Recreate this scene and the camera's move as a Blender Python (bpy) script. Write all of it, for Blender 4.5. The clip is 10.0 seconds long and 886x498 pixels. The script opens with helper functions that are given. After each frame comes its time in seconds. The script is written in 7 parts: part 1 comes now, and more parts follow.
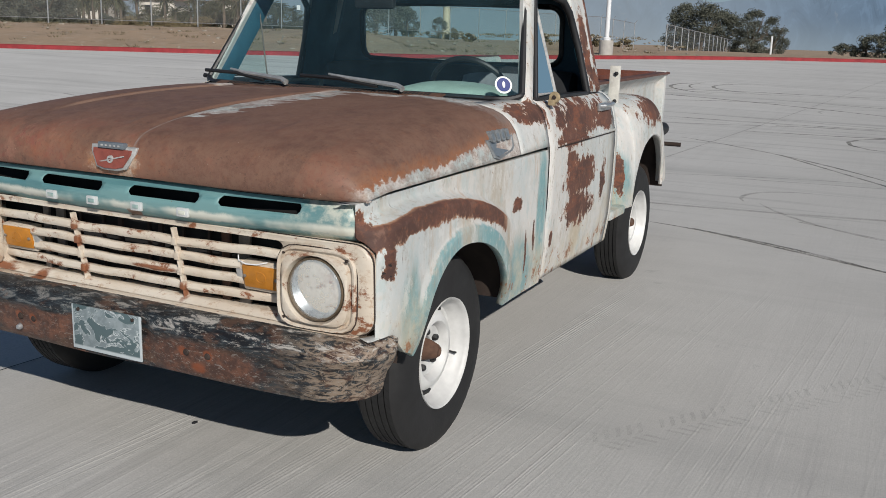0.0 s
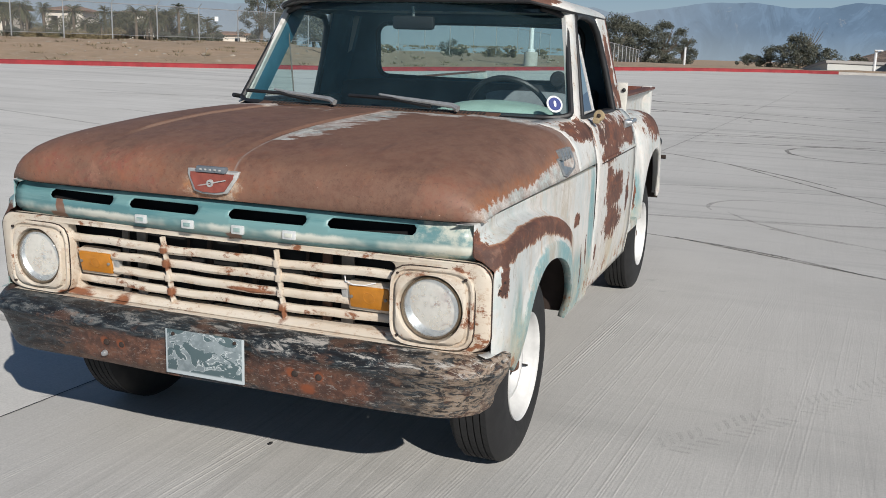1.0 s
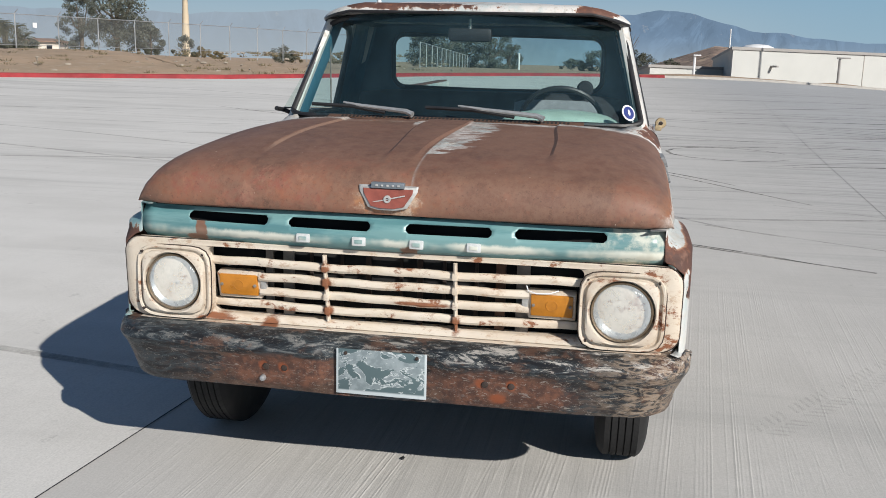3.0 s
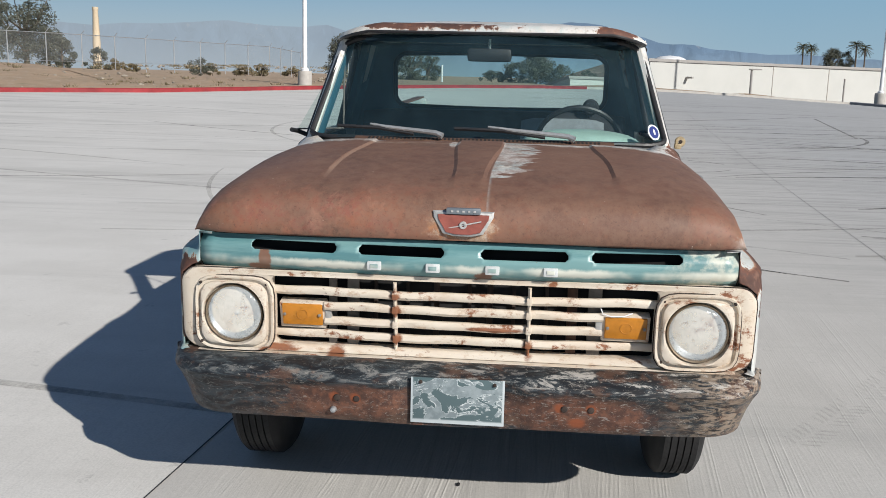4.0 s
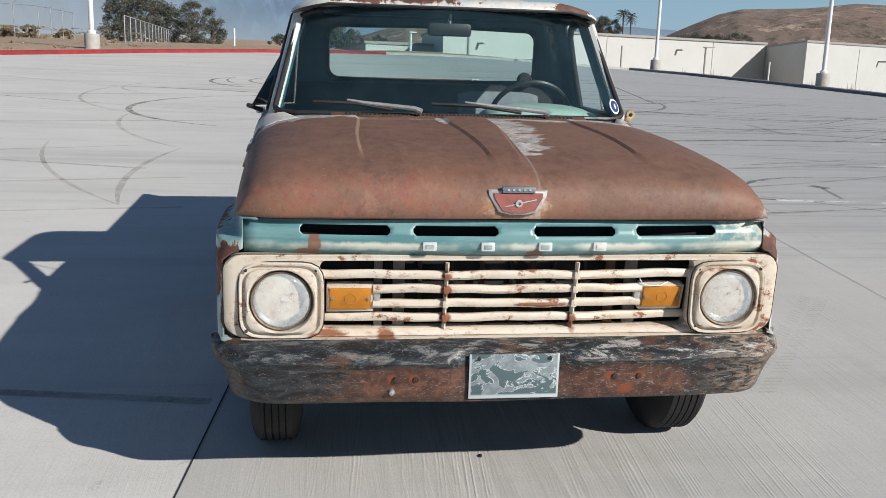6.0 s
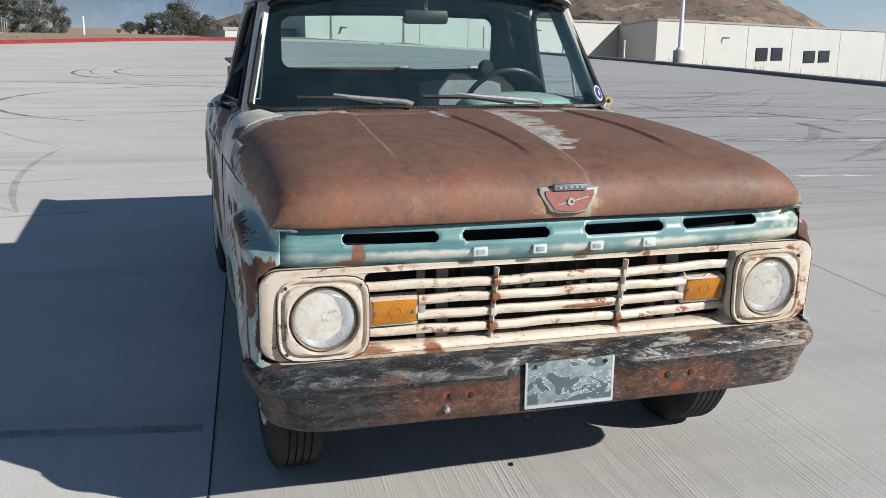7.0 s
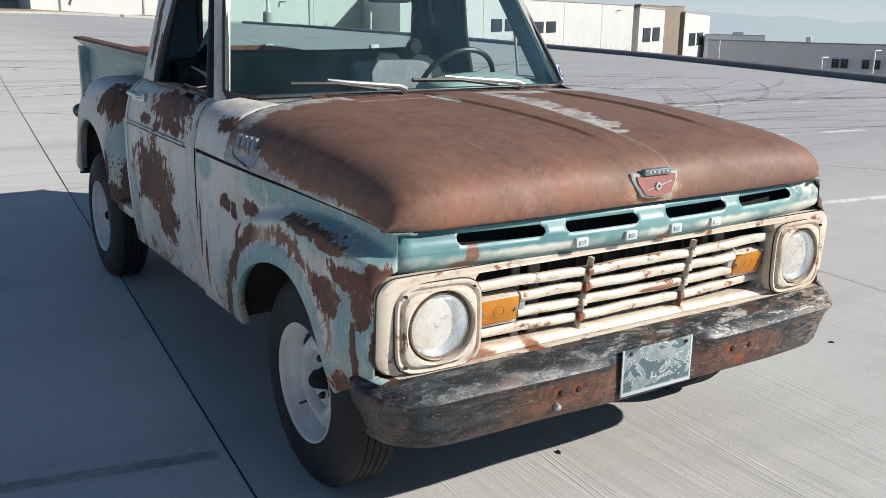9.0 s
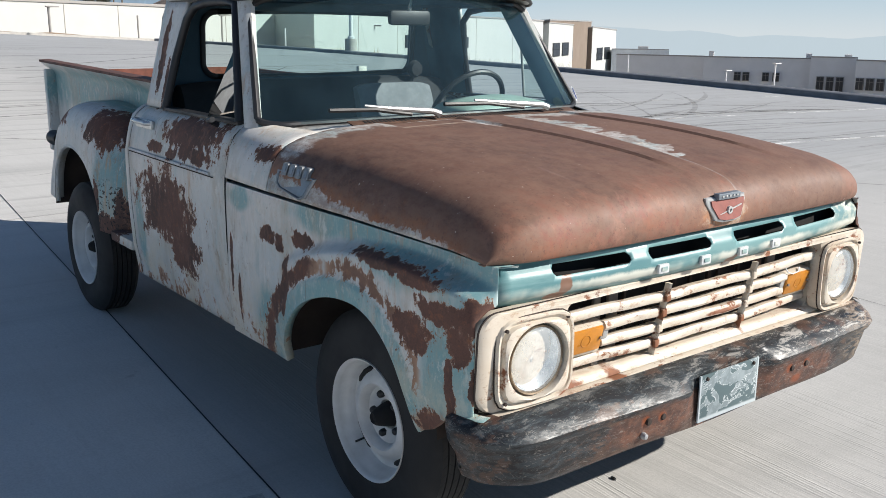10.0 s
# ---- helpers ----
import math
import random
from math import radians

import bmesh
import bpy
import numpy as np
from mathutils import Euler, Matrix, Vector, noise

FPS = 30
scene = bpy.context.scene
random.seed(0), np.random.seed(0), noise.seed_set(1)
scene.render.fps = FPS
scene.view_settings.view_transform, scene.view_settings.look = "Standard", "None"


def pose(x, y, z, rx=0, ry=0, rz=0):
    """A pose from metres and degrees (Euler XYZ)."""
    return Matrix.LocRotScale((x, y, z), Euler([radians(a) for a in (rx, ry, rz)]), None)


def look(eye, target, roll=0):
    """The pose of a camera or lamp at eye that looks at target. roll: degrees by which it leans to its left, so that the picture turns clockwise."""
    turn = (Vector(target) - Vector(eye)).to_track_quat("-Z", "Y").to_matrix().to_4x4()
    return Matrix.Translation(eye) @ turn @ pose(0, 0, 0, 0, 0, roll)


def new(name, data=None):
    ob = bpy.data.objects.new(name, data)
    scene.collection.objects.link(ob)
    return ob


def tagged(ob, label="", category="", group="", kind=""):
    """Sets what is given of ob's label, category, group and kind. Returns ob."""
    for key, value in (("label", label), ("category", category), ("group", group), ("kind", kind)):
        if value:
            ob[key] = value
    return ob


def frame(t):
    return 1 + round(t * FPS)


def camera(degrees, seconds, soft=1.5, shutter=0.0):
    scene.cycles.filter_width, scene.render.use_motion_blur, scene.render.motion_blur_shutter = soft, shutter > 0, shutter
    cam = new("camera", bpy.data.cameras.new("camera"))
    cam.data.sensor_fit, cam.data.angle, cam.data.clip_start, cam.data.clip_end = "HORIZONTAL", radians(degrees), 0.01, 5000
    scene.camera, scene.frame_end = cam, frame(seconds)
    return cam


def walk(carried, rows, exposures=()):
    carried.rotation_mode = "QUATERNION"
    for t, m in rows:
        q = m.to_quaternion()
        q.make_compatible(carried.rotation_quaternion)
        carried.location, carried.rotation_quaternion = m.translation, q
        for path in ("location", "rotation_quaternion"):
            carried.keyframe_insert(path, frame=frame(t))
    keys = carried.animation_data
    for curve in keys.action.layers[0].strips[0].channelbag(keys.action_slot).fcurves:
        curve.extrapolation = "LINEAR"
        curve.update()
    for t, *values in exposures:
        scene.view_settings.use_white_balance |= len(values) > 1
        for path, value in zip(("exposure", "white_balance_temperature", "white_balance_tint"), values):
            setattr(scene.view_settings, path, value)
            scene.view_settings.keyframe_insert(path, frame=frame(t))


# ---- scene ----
cam = camera(50.7, 10.0, 0.6)
PATH = [
    (0, (2.28, -2.95, 1.483), (1.436, -1.192, 1.042), 1.9),
    (0.5, (2.016, -3.078, 1.489), (1.26, -1.274, 1.073), 1.5),
    (1, (1.765, -3.259, 1.507), (1.081, -1.426, 1.093), 1.8),
    (1.5, (1.547, -3.503, 1.529), (0.903, -1.653, 1.124), 1.2),
    (2, (1.265, -3.57, 1.503), (0.71, -1.693, 1.093), 1.9),
    (2.5, (0.98, -3.593, 1.495), (0.536, -1.686, 1.086), 1.7),
    (4, (0.187, -3.652, 1.533), (0.021, -1.692, 1.168), 1.3),
    (4.5, (-0.02, -3.656, 1.545), (-0.111, -1.695, 1.162), 1.1),
    (5, (-0.282, -3.711, 1.561), (-0.23, -1.753, 1.157), 1.3),
    (5.5, (-0.452, -3.718, 1.557), (-0.294, -1.769, 1.135), 1.8),
    (7, (-1.196, -3.318, 1.57), (-0.634, -1.453, 1.117), 0.7),
    (7.5, (-1.403, -3.173, 1.541), (-0.722, -1.358, 1.048), 0.4),
    (8, (-1.64, -2.974, 1.553), (-0.821, -1.217, 1.06), 0.5),
    (8.5, (-1.812, -2.862, 1.564), (-0.896, -1.156, 1.063), 0.7),
    (9, (-2.085, -2.74, 1.591), (-1.04, -1.11, 1.088), 0.8),
    (9.5, (-2.251, -2.578, 1.595), (-1.124, -1.003, 1.096), 1.3),
    (10, (-2.436, -2.394, 1.614), (-1.238, -0.862, 1.144), 0.6),
]
EXPOSURES = [(0, -0.17), (1.0, 0.08), (2.5, 0.25), (4.5, 0.26), (7.0, 0.29), (8.5, 0.42), (10, 0.63)]
walk(cam, [(t, look(eye, target, roll)) for t, eye, target, roll in PATH], EXPOSURES)


# ---- world, sun, exposure ----
SUN_EL, SUN_AZ = radians(30.8), radians(134)   # azimuth from +y towards +x
world = bpy.data.worlds.new("sky")
scene.world = world
world.use_nodes = True
wn = world.node_tree
sky = wn.nodes.new("ShaderNodeTexSky")
sky.sky_type, sky.sun_disc = "NISHITA", False
sky.sun_elevation, sky.sun_rotation = SUN_EL, SUN_AZ
sky.dust_density, sky.air_density, sky.ozone_density = 0.25, 1.0, 2.5
wn.nodes["Background"].inputs[1].default_value = 0.052
tint = wn.nodes.new("ShaderNodeMix")
tint.data_type, tint.blend_type = "RGBA", "MULTIPLY"
tint.inputs[0].default_value, tint.inputs[7].default_value = 1.0, (0.97, 1.0, 1.05, 1)
wn.links.new(sky.outputs[0], tint.inputs[6])
wn.links.new(tint.outputs[2], wn.nodes["Background"].inputs[0])
sun_data = bpy.data.lights.new("sun", "SUN")
sun_data.energy, sun_data.angle, sun_data.color = 4.75, radians(0.55), (1.0, 0.95, 0.88)
sun = new("sun", sun_data)
sun_way = Vector((math.sin(SUN_AZ) * math.cos(SUN_EL), math.cos(SUN_AZ) * math.cos(SUN_EL), math.sin(SUN_EL)))
sun.matrix_world = look(sun_way * 100, (0, 0, 0))


# ---- materials ----
class Nodes:
    """Short forms for building a node material."""

    def __init__(self, name, rough=0.6, metal=0.0):
        self.mat = bpy.data.materials.new(name)
        self.mat.use_nodes = True
        self.tree = self.mat.node_tree
        self.bsdf = self.tree.nodes["Principled BSDF"]
        self.bsdf.inputs["Roughness"].default_value = rough
        self.bsdf.inputs["Metallic"].default_value = metal
        self.tc = self.tree.nodes.new("ShaderNodeTexCoord")
        self.pos = self.tc.outputs["Object"]

    def put(self, socket, value):
        if isinstance(value, bpy.types.NodeSocket):
            self.tree.links.new(value, socket)
        elif isinstance(value, tuple) and len(value) == 3 and socket.type == "RGBA":
            socket.default_value = (*value, 1)
        else:
            socket.default_value = value

    def math(self, op, a, b=0.0, c=0.0):
        n = self.tree.nodes.new("ShaderNodeMath")
        n.operation = op
        for i, v in enumerate((a, b, c)):
            self.put(n.inputs[i], v)
        return n.outputs[0]

    def vec(self, op, a, b=(0, 0, 0)):
        n = self.tree.nodes.new("ShaderNodeVectorMath")
        n.operation = op
        self.put(n.inputs[0], a)
        self.put(n.inputs[1], b)
        return n.outputs["Value"] if op in ("LENGTH", "DOT_PRODUCT", "DISTANCE") else n.outputs[0]

    def noise(self, scale, detail=5, rough=0.6, stretch=None, distort=0.0, shift=(0, 0, 0)):
        n = self.tree.nodes.new("ShaderNodeTexNoise")
        n.inputs["Scale"].default_value, n.inputs["Detail"].default_value = scale, detail
        n.inputs["Roughness"].default_value, n.inputs["Distortion"].default_value = rough, distort
        p = self.pos
        if stretch:
            p = self.vec("MULTIPLY", p, stretch)
        if any(shift):
            p = self.vec("ADD", p, shift)
        self.put(n.inputs["Vector"], p)
        return n.outputs[0]

    def ramp(self, value, lo, hi, a=0.0, b=1.0):
        n = self.tree.nodes.new("ShaderNodeMapRange")
        n.interpolation_type = "SMOOTHSTEP"
        for i, v in enumerate((value, lo, hi, a, b)):
            self.put(n.inputs[i], v)
        return n.outputs[0]

    def mix(self, fac, a, b, how="MIX"):
        n = self.tree.nodes.new("ShaderNodeMix")
        n.data_type, n.blend_type = "RGBA", how
        self.put(n.inputs[0], fac)
        self.put(n.inputs[6], a)
        self.put(n.inputs[7], b)
        return n.outputs[2]

    def axis(self, i):
        n = self.tree.nodes.new("ShaderNodeSeparateXYZ")
        self.put(n.inputs[0], self.pos)
        return n.outputs[i]

    def spots(self, places, wobble, soft=0.12, rag=0.8):
        """A mask of ragged patches: (x, y, z, rx, ry, rz), the wobble is a noise about 0.5."""
        total = 0.0
        edge = self.math("MULTIPLY", self.math("SUBTRACT", wobble, 0.5), rag * 2)
        for x, y, z, rx, ry, rz in places:
            d = self.vec("LENGTH", self.vec("DIVIDE", self.vec("SUBTRACT", self.pos, (x, y, z)), (rx, ry, rz)))
            m = self.ramp(self.math("ADD", d, edge), 1 + soft, 1 - soft)
            total = self.math("MAXIMUM", total, m)
        return total

    def bump(self, height, strength=0.3, distance=0.01):
        n = self.tree.nodes.new("ShaderNodeBump")
        n.inputs["Strength"].default_value, n.inputs["Distance"].default_value = strength, distance
        self.put(n.inputs["Height"], height)
        self.put(self.bsdf.inputs["Normal"], n.outputs[0])

    def done(self, color, rough=None, metal=None):
        self.put(self.bsdf.inputs["Base Color"], color)
        if rough is not None:
            self.put(self.bsdf.inputs["Roughness"], rough)
        if metal is not None:
            self.put(self.bsdf.inputs["Metallic"], metal)
        return self.mat


def plain(name, color, rough=0.6, metal=0.0, vary=0.25, scale=20.0, bump=0.0):
    """A painted or moulded surface with slight unevenness at two scales."""
    n = Nodes(name, rough, metal)
    dark = tuple(c * (1 - vary) for c in color)
    m = n.math("MULTIPLY_ADD", n.noise(scale, 4), 0.6, n.math("MULTIPLY", n.noise(scale / 7, 3), 0.4))
    if bump:
        n.bump(n.noise(scale * 6, 3), bump, 0.003)
    return n.done(n.mix(n.ramp(m, 0.35, 0.65), dark, color), n.ramp(n.noise(scale / 3, 3), 0.3, 0.7, rough * 0.85, min(1, rough * 1.15)))


RUST = (0.120, 0.054, 0.038)
RUST_DARK = (0.06, 0.03, 0.024)
RUST_ORANGE = (0.30, 0.11, 0.04)
PALE = (0.575, 0.56, 0.535)
TEAL = (0.13, 0.30, 0.32)
CREAM = (0.56, 0.485, 0.395)


def rust_color(n):
    c = n.mix(n.ramp(n.noise(3.2, 5), 0.4, 0.62), RUST, RUST_DARK)
    c = n.mix(n.ramp(n.noise(38, 4, 0.7), 0.5, 0.8, 0, 0.6), c, RUST_ORANGE)
    return n.mix(n.ramp(n.noise(190, 2), 0.45, 0.75, 0, 0.5), c, RUST_DARK)


def body_paint():
    """Pale blue paint over older teal, with rust through both."""
    n = Nodes("body_paint", 0.5)
    brush = n.noise(30, 8, 0.72, (1, 0.9, 0.62), 0.4)
    wob = n.math("MULTIPLY_ADD", brush, 0.5, n.math("MULTIPLY", n.noise(9, 7, 0.7), 0.5))
    fine = n.noise(30, 6, 0.7)
    base = n.mix(n.ramp(n.noise(1.8, 5), 0.4, 0.6), PALE, (0.49, 0.515, 0.51))
    streak = n.noise(5.5, 6, 0.7, (1, 1, 0.25))
    teal_spots = n.spots([(0.95, 0.77, 0.80, 0.2, 0.06, 0.30), (0.97, 0.56, 0.55, 0.1, 0.14, 0.14), (0.97, -0.46, 0.62, 0.2, 0.06, 0.16), (0.9, 2.2, 0.7, 0.2, 0.2, 0.16),
                          (-0.93, -0.45, 0.97, 0.2, 0.35, 0.07), (-0.95, 0.05, 1.0, 0.2, 0.3, 0.05), (-0.95, 0.72, 0.985, 0.1, 0.10, 0.045), (-0.95, -0.58, 0.68, 0.2, 0.14, 0.3), (-0.95, 0.52, 0.56, 0.1, 0.10, 0.14),
                          (-0.66, 3.1, 1.2, 0.1, 1.2, 0.14), (-0.9, 2.3, 0.75, 0.2, 0.2, 0.2), (-0.95, 1.75, 0.7, 0.1, 0.05, 0.2)], streak, 0.35, 1.0)
    along = n.math("ADD", n.axis(1), 0.085)
    along = n.math("ADD", n.math("MULTIPLY", n.math("MAXIMUM", along, 0.0), 0.788), n.math("MULTIPLY", n.math("MINIMUM", along, 0.0), 1.20))
    above = n.math("SUBTRACT", n.axis(2), 0.40)
    ring = n.math("SQRT", n.math("ADD", n.math("MULTIPLY", along, along), n.math("MULTIPLY", above, above)))
    band = n.math("MULTIPLY", n.ramp(n.math("ADD", ring, n.math("MULTIPLY", n.math("SUBTRACT", wob, 0.5), 0.06)), 0.458, 0.448), n.ramp(streak, 0.30, 0.50, 0.35, 1.0))
    teal_spots = n.math("MAXIMUM", teal_spots, band)
    base = n.mix(n.math("MULTIPLY", teal_spots, 0.9), base, TEAL)
    base = n.mix(n.ramp(streak, 0.60, 0.74, 0, 0.4), base, TEAL)
    base = n.mix(n.ramp(n.noise(11, 6, 0.7, (1, 1, 0.5), shift=(3, 1, 2)), 0.60, 0.72, 0, 0.5), base, (0.68, 0.66, 0.60))
    rust_spots = n.spots([
        # the driver's side
        (0.92, -0.66, 0.91, 0.12, 0.07, 0.06), (0.95, -0.59, 0.83, 0.2, 0.03, 0.07),
        (0.95, 0.49, 0.845, 0.1, 0.045, 0.028), (0.92, 0.78, 1.19, 0.12, 0.10, 0.04), (0.94, 1.30, 1.15, 0.15, 0.40, 0.08), (0.94, 1.16, 1.06, 0.15, 0.20, 0.045), (0.93, 1.70, 1.11, 0.1, 0.12, 0.05), (0.82, 1.66, 1.45, 0.1, 0.05, 0.22), (0.85, 1.74, 1.30, 0.1, 0.06, 0.07), (-0.82, 1.70, 1.46, 0.1, 0.025, 0.22), (-0.82, 1.62, 1.33, 0.1, 0.02, 0.1), (0.95, 1.27, 0.875, 0.1, 0.22, 0.085), (0.95, 1.16, 0.955, 0.1, 0.09, 0.035),
        (0.95, 1.29, 0.72, 0.1, 0.18, 0.075), (0.95, 1.65, 0.80, 0.1, 0.045, 0.09), (0.95, 0.69, 0.67, 0.1, 0.014, 0.07), (0.95, 0.60, 0.63, 0.1, 0.010, 0.07), (0.95, 0.93, 0.62, 0.1, 0.02, 0.04),
        (0.85, 2.87, 1.09, 0.2, 0.30, 0.08), (0.9, 2.25, 0.75, 0.1, 0.05, 0.11), (0.8, 0.66, 1.18, 0.15, 0.10, 0.04), (0.74, 1.78, 1.5, 0.15, 0.03, 0.3),
        # the passenger's side
        (-0.95, 1.42, 0.83, 0.1, 0.29, 0.15), (-0.95, 1.27, 0.68, 0.1, 0.16, 0.10), (-0.93, 1.17, 1.17, 0.15, 0.26, 0.08), (-0.95, 1.15, 1.09, 0.1, 0.18, 0.045), (-0.95, 1.54, 1.085, 0.1, 0.07, 0.025), (-0.95, 1.36, 1.07, 0.1, 0.05, 0.022),
        (-0.95, 0.506, 0.89, 0.1, 0.05, 0.03), (-0.95, 0.424, 0.872, 0.1, 0.026, 0.032), (-0.95, 0.28, 0.905, 0.1, 0.07, 0.03),
        (-0.95, -0.26, 0.945, 0.12, 0.17, 0.020), (-0.95, -0.42, 0.930, 0.12, 0.13, 0.018), (-0.95, -0.40, 0.785, 0.2, 0.085, 0.06), (-0.95, -0.50, 0.865, 0.2, 0.09, 0.035), (-0.95, 0.36, 0.74, 0.1, 0.03, 0.10), (-0.95, -0.57, 0.60, 0.2, 0.02, 0.06), (-0.95, -0.62, 0.858, 0.2, 0.04, 0.05), (-0.95, -0.60, 0.79, 0.2, 0.05, 0.05), (-0.95, -0.645, 0.70, 0.2, 0.016, 0.09), (-0.95, -0.56, 0.68, 0.2, 0.014, 0.07),
        (-0.95, -0.49, 0.53, 0.2, 0.08, 0.05), (-0.95, 0.80, 0.70, 0.1, 0.012, 0.10), (-0.95, 0.74, 0.62, 0.1, 0.012, 0.10), (-0.86, 0.60, 1.15, 0.1, 0.09, 0.035), (-0.85, 2.40, 1.08, 0.2, 0.20, 0.11), (-0.85, 3.05, 1.10, 0.2, 0.12, 0.06), (-0.9, 2.3, 0.57, 0.2, 0.16, 0.07), (-0.9, 2.22, 0.66, 0.2, 0.06, 0.10), (-0.88, 2.46, 0.72, 0.2, 0.03, 0.12),
        # the roof's front edge
        (-0.38, 0.92, 1.78, 0.42, 0.07, 0.03), (0.15, 0.92, 1.80, 0.25, 0.05, 0.02), (0.62, 0.95, 1.75, 0.12, 0.08, 0.03)], wob, 0.09, 2.3)
    # a rusty band just below the brow of the driver's fender
    yy = n.math("ADD", n.axis(1), 0.3)
    past = n.math("MAXIMUM", n.axis(1), 0.0)
    brow = n.math("SUBTRACT", n.math("SUBTRACT", 0.960, n.math("MULTIPLY", n.math("MULTIPLY", yy, yy), 0.29)), n.math("MULTIPLY", n.math("MULTIPLY", past, past), 0.12))
    under = n.math("SUBTRACT", brow, n.axis(2))
    torn = n.math("ADD", under, n.math("MULTIPLY", n.math("SUBTRACT", wob, 0.5), 0.13))
    belt = n.math("MULTIPLY", n.ramp(n.math("ADD", under, n.math("MULTIPLY", n.math("SUBTRACT", wob, 0.5), 0.02)), -0.004, 0.002), n.ramp(torn, 0.070, 0.058))
    belt = n.math("MULTIPLY", n.math("MULTIPLY", belt, n.ramp(n.axis(0), 0.5, 0.6)), n.ramp(n.math("ADD", n.axis(1), n.math("MULTIPLY", wob, 0.2)), 0.46, 0.40))
    rust_spots = n.math("MAXIMUM", rust_spots, belt)
    sweep = n.math("ABSOLUTE", n.math("SUBTRACT", ring, 0.487))
    sweep = n.ramp(n.math("ADD", sweep, n.math("MULTIPLY", n.math("SUBTRACT", wob, 0.5), 0.22)), 0.034, 0.022)
    sweep = n.math("MULTIPLY", sweep, n.ramp(n.math("ADD", n.axis(1), n.math("MULTIPLY", n.noise(6, 5), 0.3)), 0.22, 0.36))
    front = n.math("MULTIPLY", n.ramp(n.axis(1), 0.10, -0.02), n.ramp(n.axis(1), -0.46, -0.36))
    thin = n.ramp(n.math("ADD", n.math("ABSOLUTE", n.math("SUBTRACT", ring, 0.485)), n.math("MULTIPLY", n.math("SUBTRACT", wob, 0.5), 0.30)), 0.028, 0.014, 0, 0.75)
    sweep = n.math("MAXIMUM", sweep, n.math("MULTIPLY", thin, front))
    sweep = n.math("MULTIPLY", sweep, n.ramp(n.axis(0), 0.0, -0.5))
    rust_spots = n.math("MAXIMUM", rust_spots, sweep)
    specks = n.math("MULTIPLY", n.ramp(fine, 0.66, 0.70), n.ramp(n.noise(2.5, 3), 0.5, 0.62))
    low = n.math("MULTIPLY", n.ramp(n.axis(2), 0.62, 0.44), n.ramp(wob, 0.52, 0.62))
    rust = n.math("MAXIMUM", n.math("MAXIMUM", rust_spots, specks), low)
    halo = n.ramp(fine, 0.52, 0.66, 0, 0.30)
    base = n.mix(halo, base, (0.52, 0.43, 0.34))
    stain = n.math("MULTIPLY", n.ramp(n.noise(4.5, 7, 0.7, (1, 1, 0.35), shift=(2, 6, 4)), 0.50, 0.68), n.ramp(n.axis(2), 1.25, 0.5, 0.45, 0.9))
    base = n.mix(stain, base, (0.36, 0.29, 0.20))
    # brushed mottling: bleached and greener scrapes at hand's width and finer
    mottle = n.noise(14, 9, 0.8, (1, 1.2, 0.55), 0.3, (5, 5, 1))
    base = n.mix(n.ramp(mottle, 0.52, 0.60, 0, 0.45), base, (0.36, 0.45, 0.45))
    base = n.mix(n.ramp(mottle, 0.46, 0.38, 0, 0.55), base, (0.64, 0.635, 0.61))
    smut = n.math("MULTIPLY", n.ramp(n.noise(34, 7, 0.8, (1, 1, 0.45), shift=(3, 8, 8)), 0.54, 0.64, 0, 0.65), n.ramp(n.noise(3.2, 4, shift=(8, 2, 2)), 0.42, 0.58))
    base = n.mix(smut, base, (0.24, 0.19, 0.14))
    scratch = n.ramp(n.noise(16, 5, 0.8, (1, 1.6, 0.16), 0.6, (7, 3, 5)), 0.655, 0.675, 0, 0.8)
    base = n.mix(scratch, base, (0.10, 0.08, 0.07))
    chips = n.ramp(n.noise(70, 3, 0.6, shift=(1, 1, 9)), 0.68, 0.70, 0, 0.7)
    base = n.mix(n.math("MULTIPLY", chips, n.ramp(n.noise(3, 3), 0.45, 0.6)), base, (0.12, 0.07, 0.05))
    grime = n.ramp(n.noise(2.6, 6, 0.65, (1, 1, 0.6), shift=(9, 4, 1)), 0.5, 0.75, 0, 0.45)
    base = n.mix(grime, base, (0.34, 0.33, 0.30))
    # warm dribbles below the rust and a bleached, stained lower skirt
    drip = n.math("MULTIPLY", n.ramp(n.noise(16, 6, 0.75, (1, 1, 0.10), shift=(4, 4, 4)), 0.54, 0.68, 0, 0.7), n.ramp(n.noise(2.1, 4, shift=(1, 7, 2)), 0.44, 0.60))
    base = n.mix(drip, base, (0.40, 0.25, 0.13))
    skirt = n.math("MULTIPLY", n.ramp(n.axis(2), 0.80, 0.52), n.ramp(n.noise(7, 6, 0.7), 0.42, 0.62))
    base = n.mix(n.math("MULTIPLY", skirt, 0.55), base, (0.56, 0.49, 0.36))
    # rust on the sunlit driver's side is painted brighter and more orange
    sun_side = n.ramp(n.axis(0), 0.0, 0.5)
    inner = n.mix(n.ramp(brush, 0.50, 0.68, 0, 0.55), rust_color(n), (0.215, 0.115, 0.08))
    inner = n.mix(n.math("MULTIPLY", sun_side, n.ramp(n.noise(13, 6, 0.75, (1, 0.4, 1.4)), 0.48, 0.66, 0, 0.4)), inner, (0.30, 0.095, 0.04))
    rim = n.ramp(rust, 0.02, 0.30)
    base = n.mix(n.math("MULTIPLY", rim, 0.8), base, (0.40, 0.18, 0.07))
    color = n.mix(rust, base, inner)
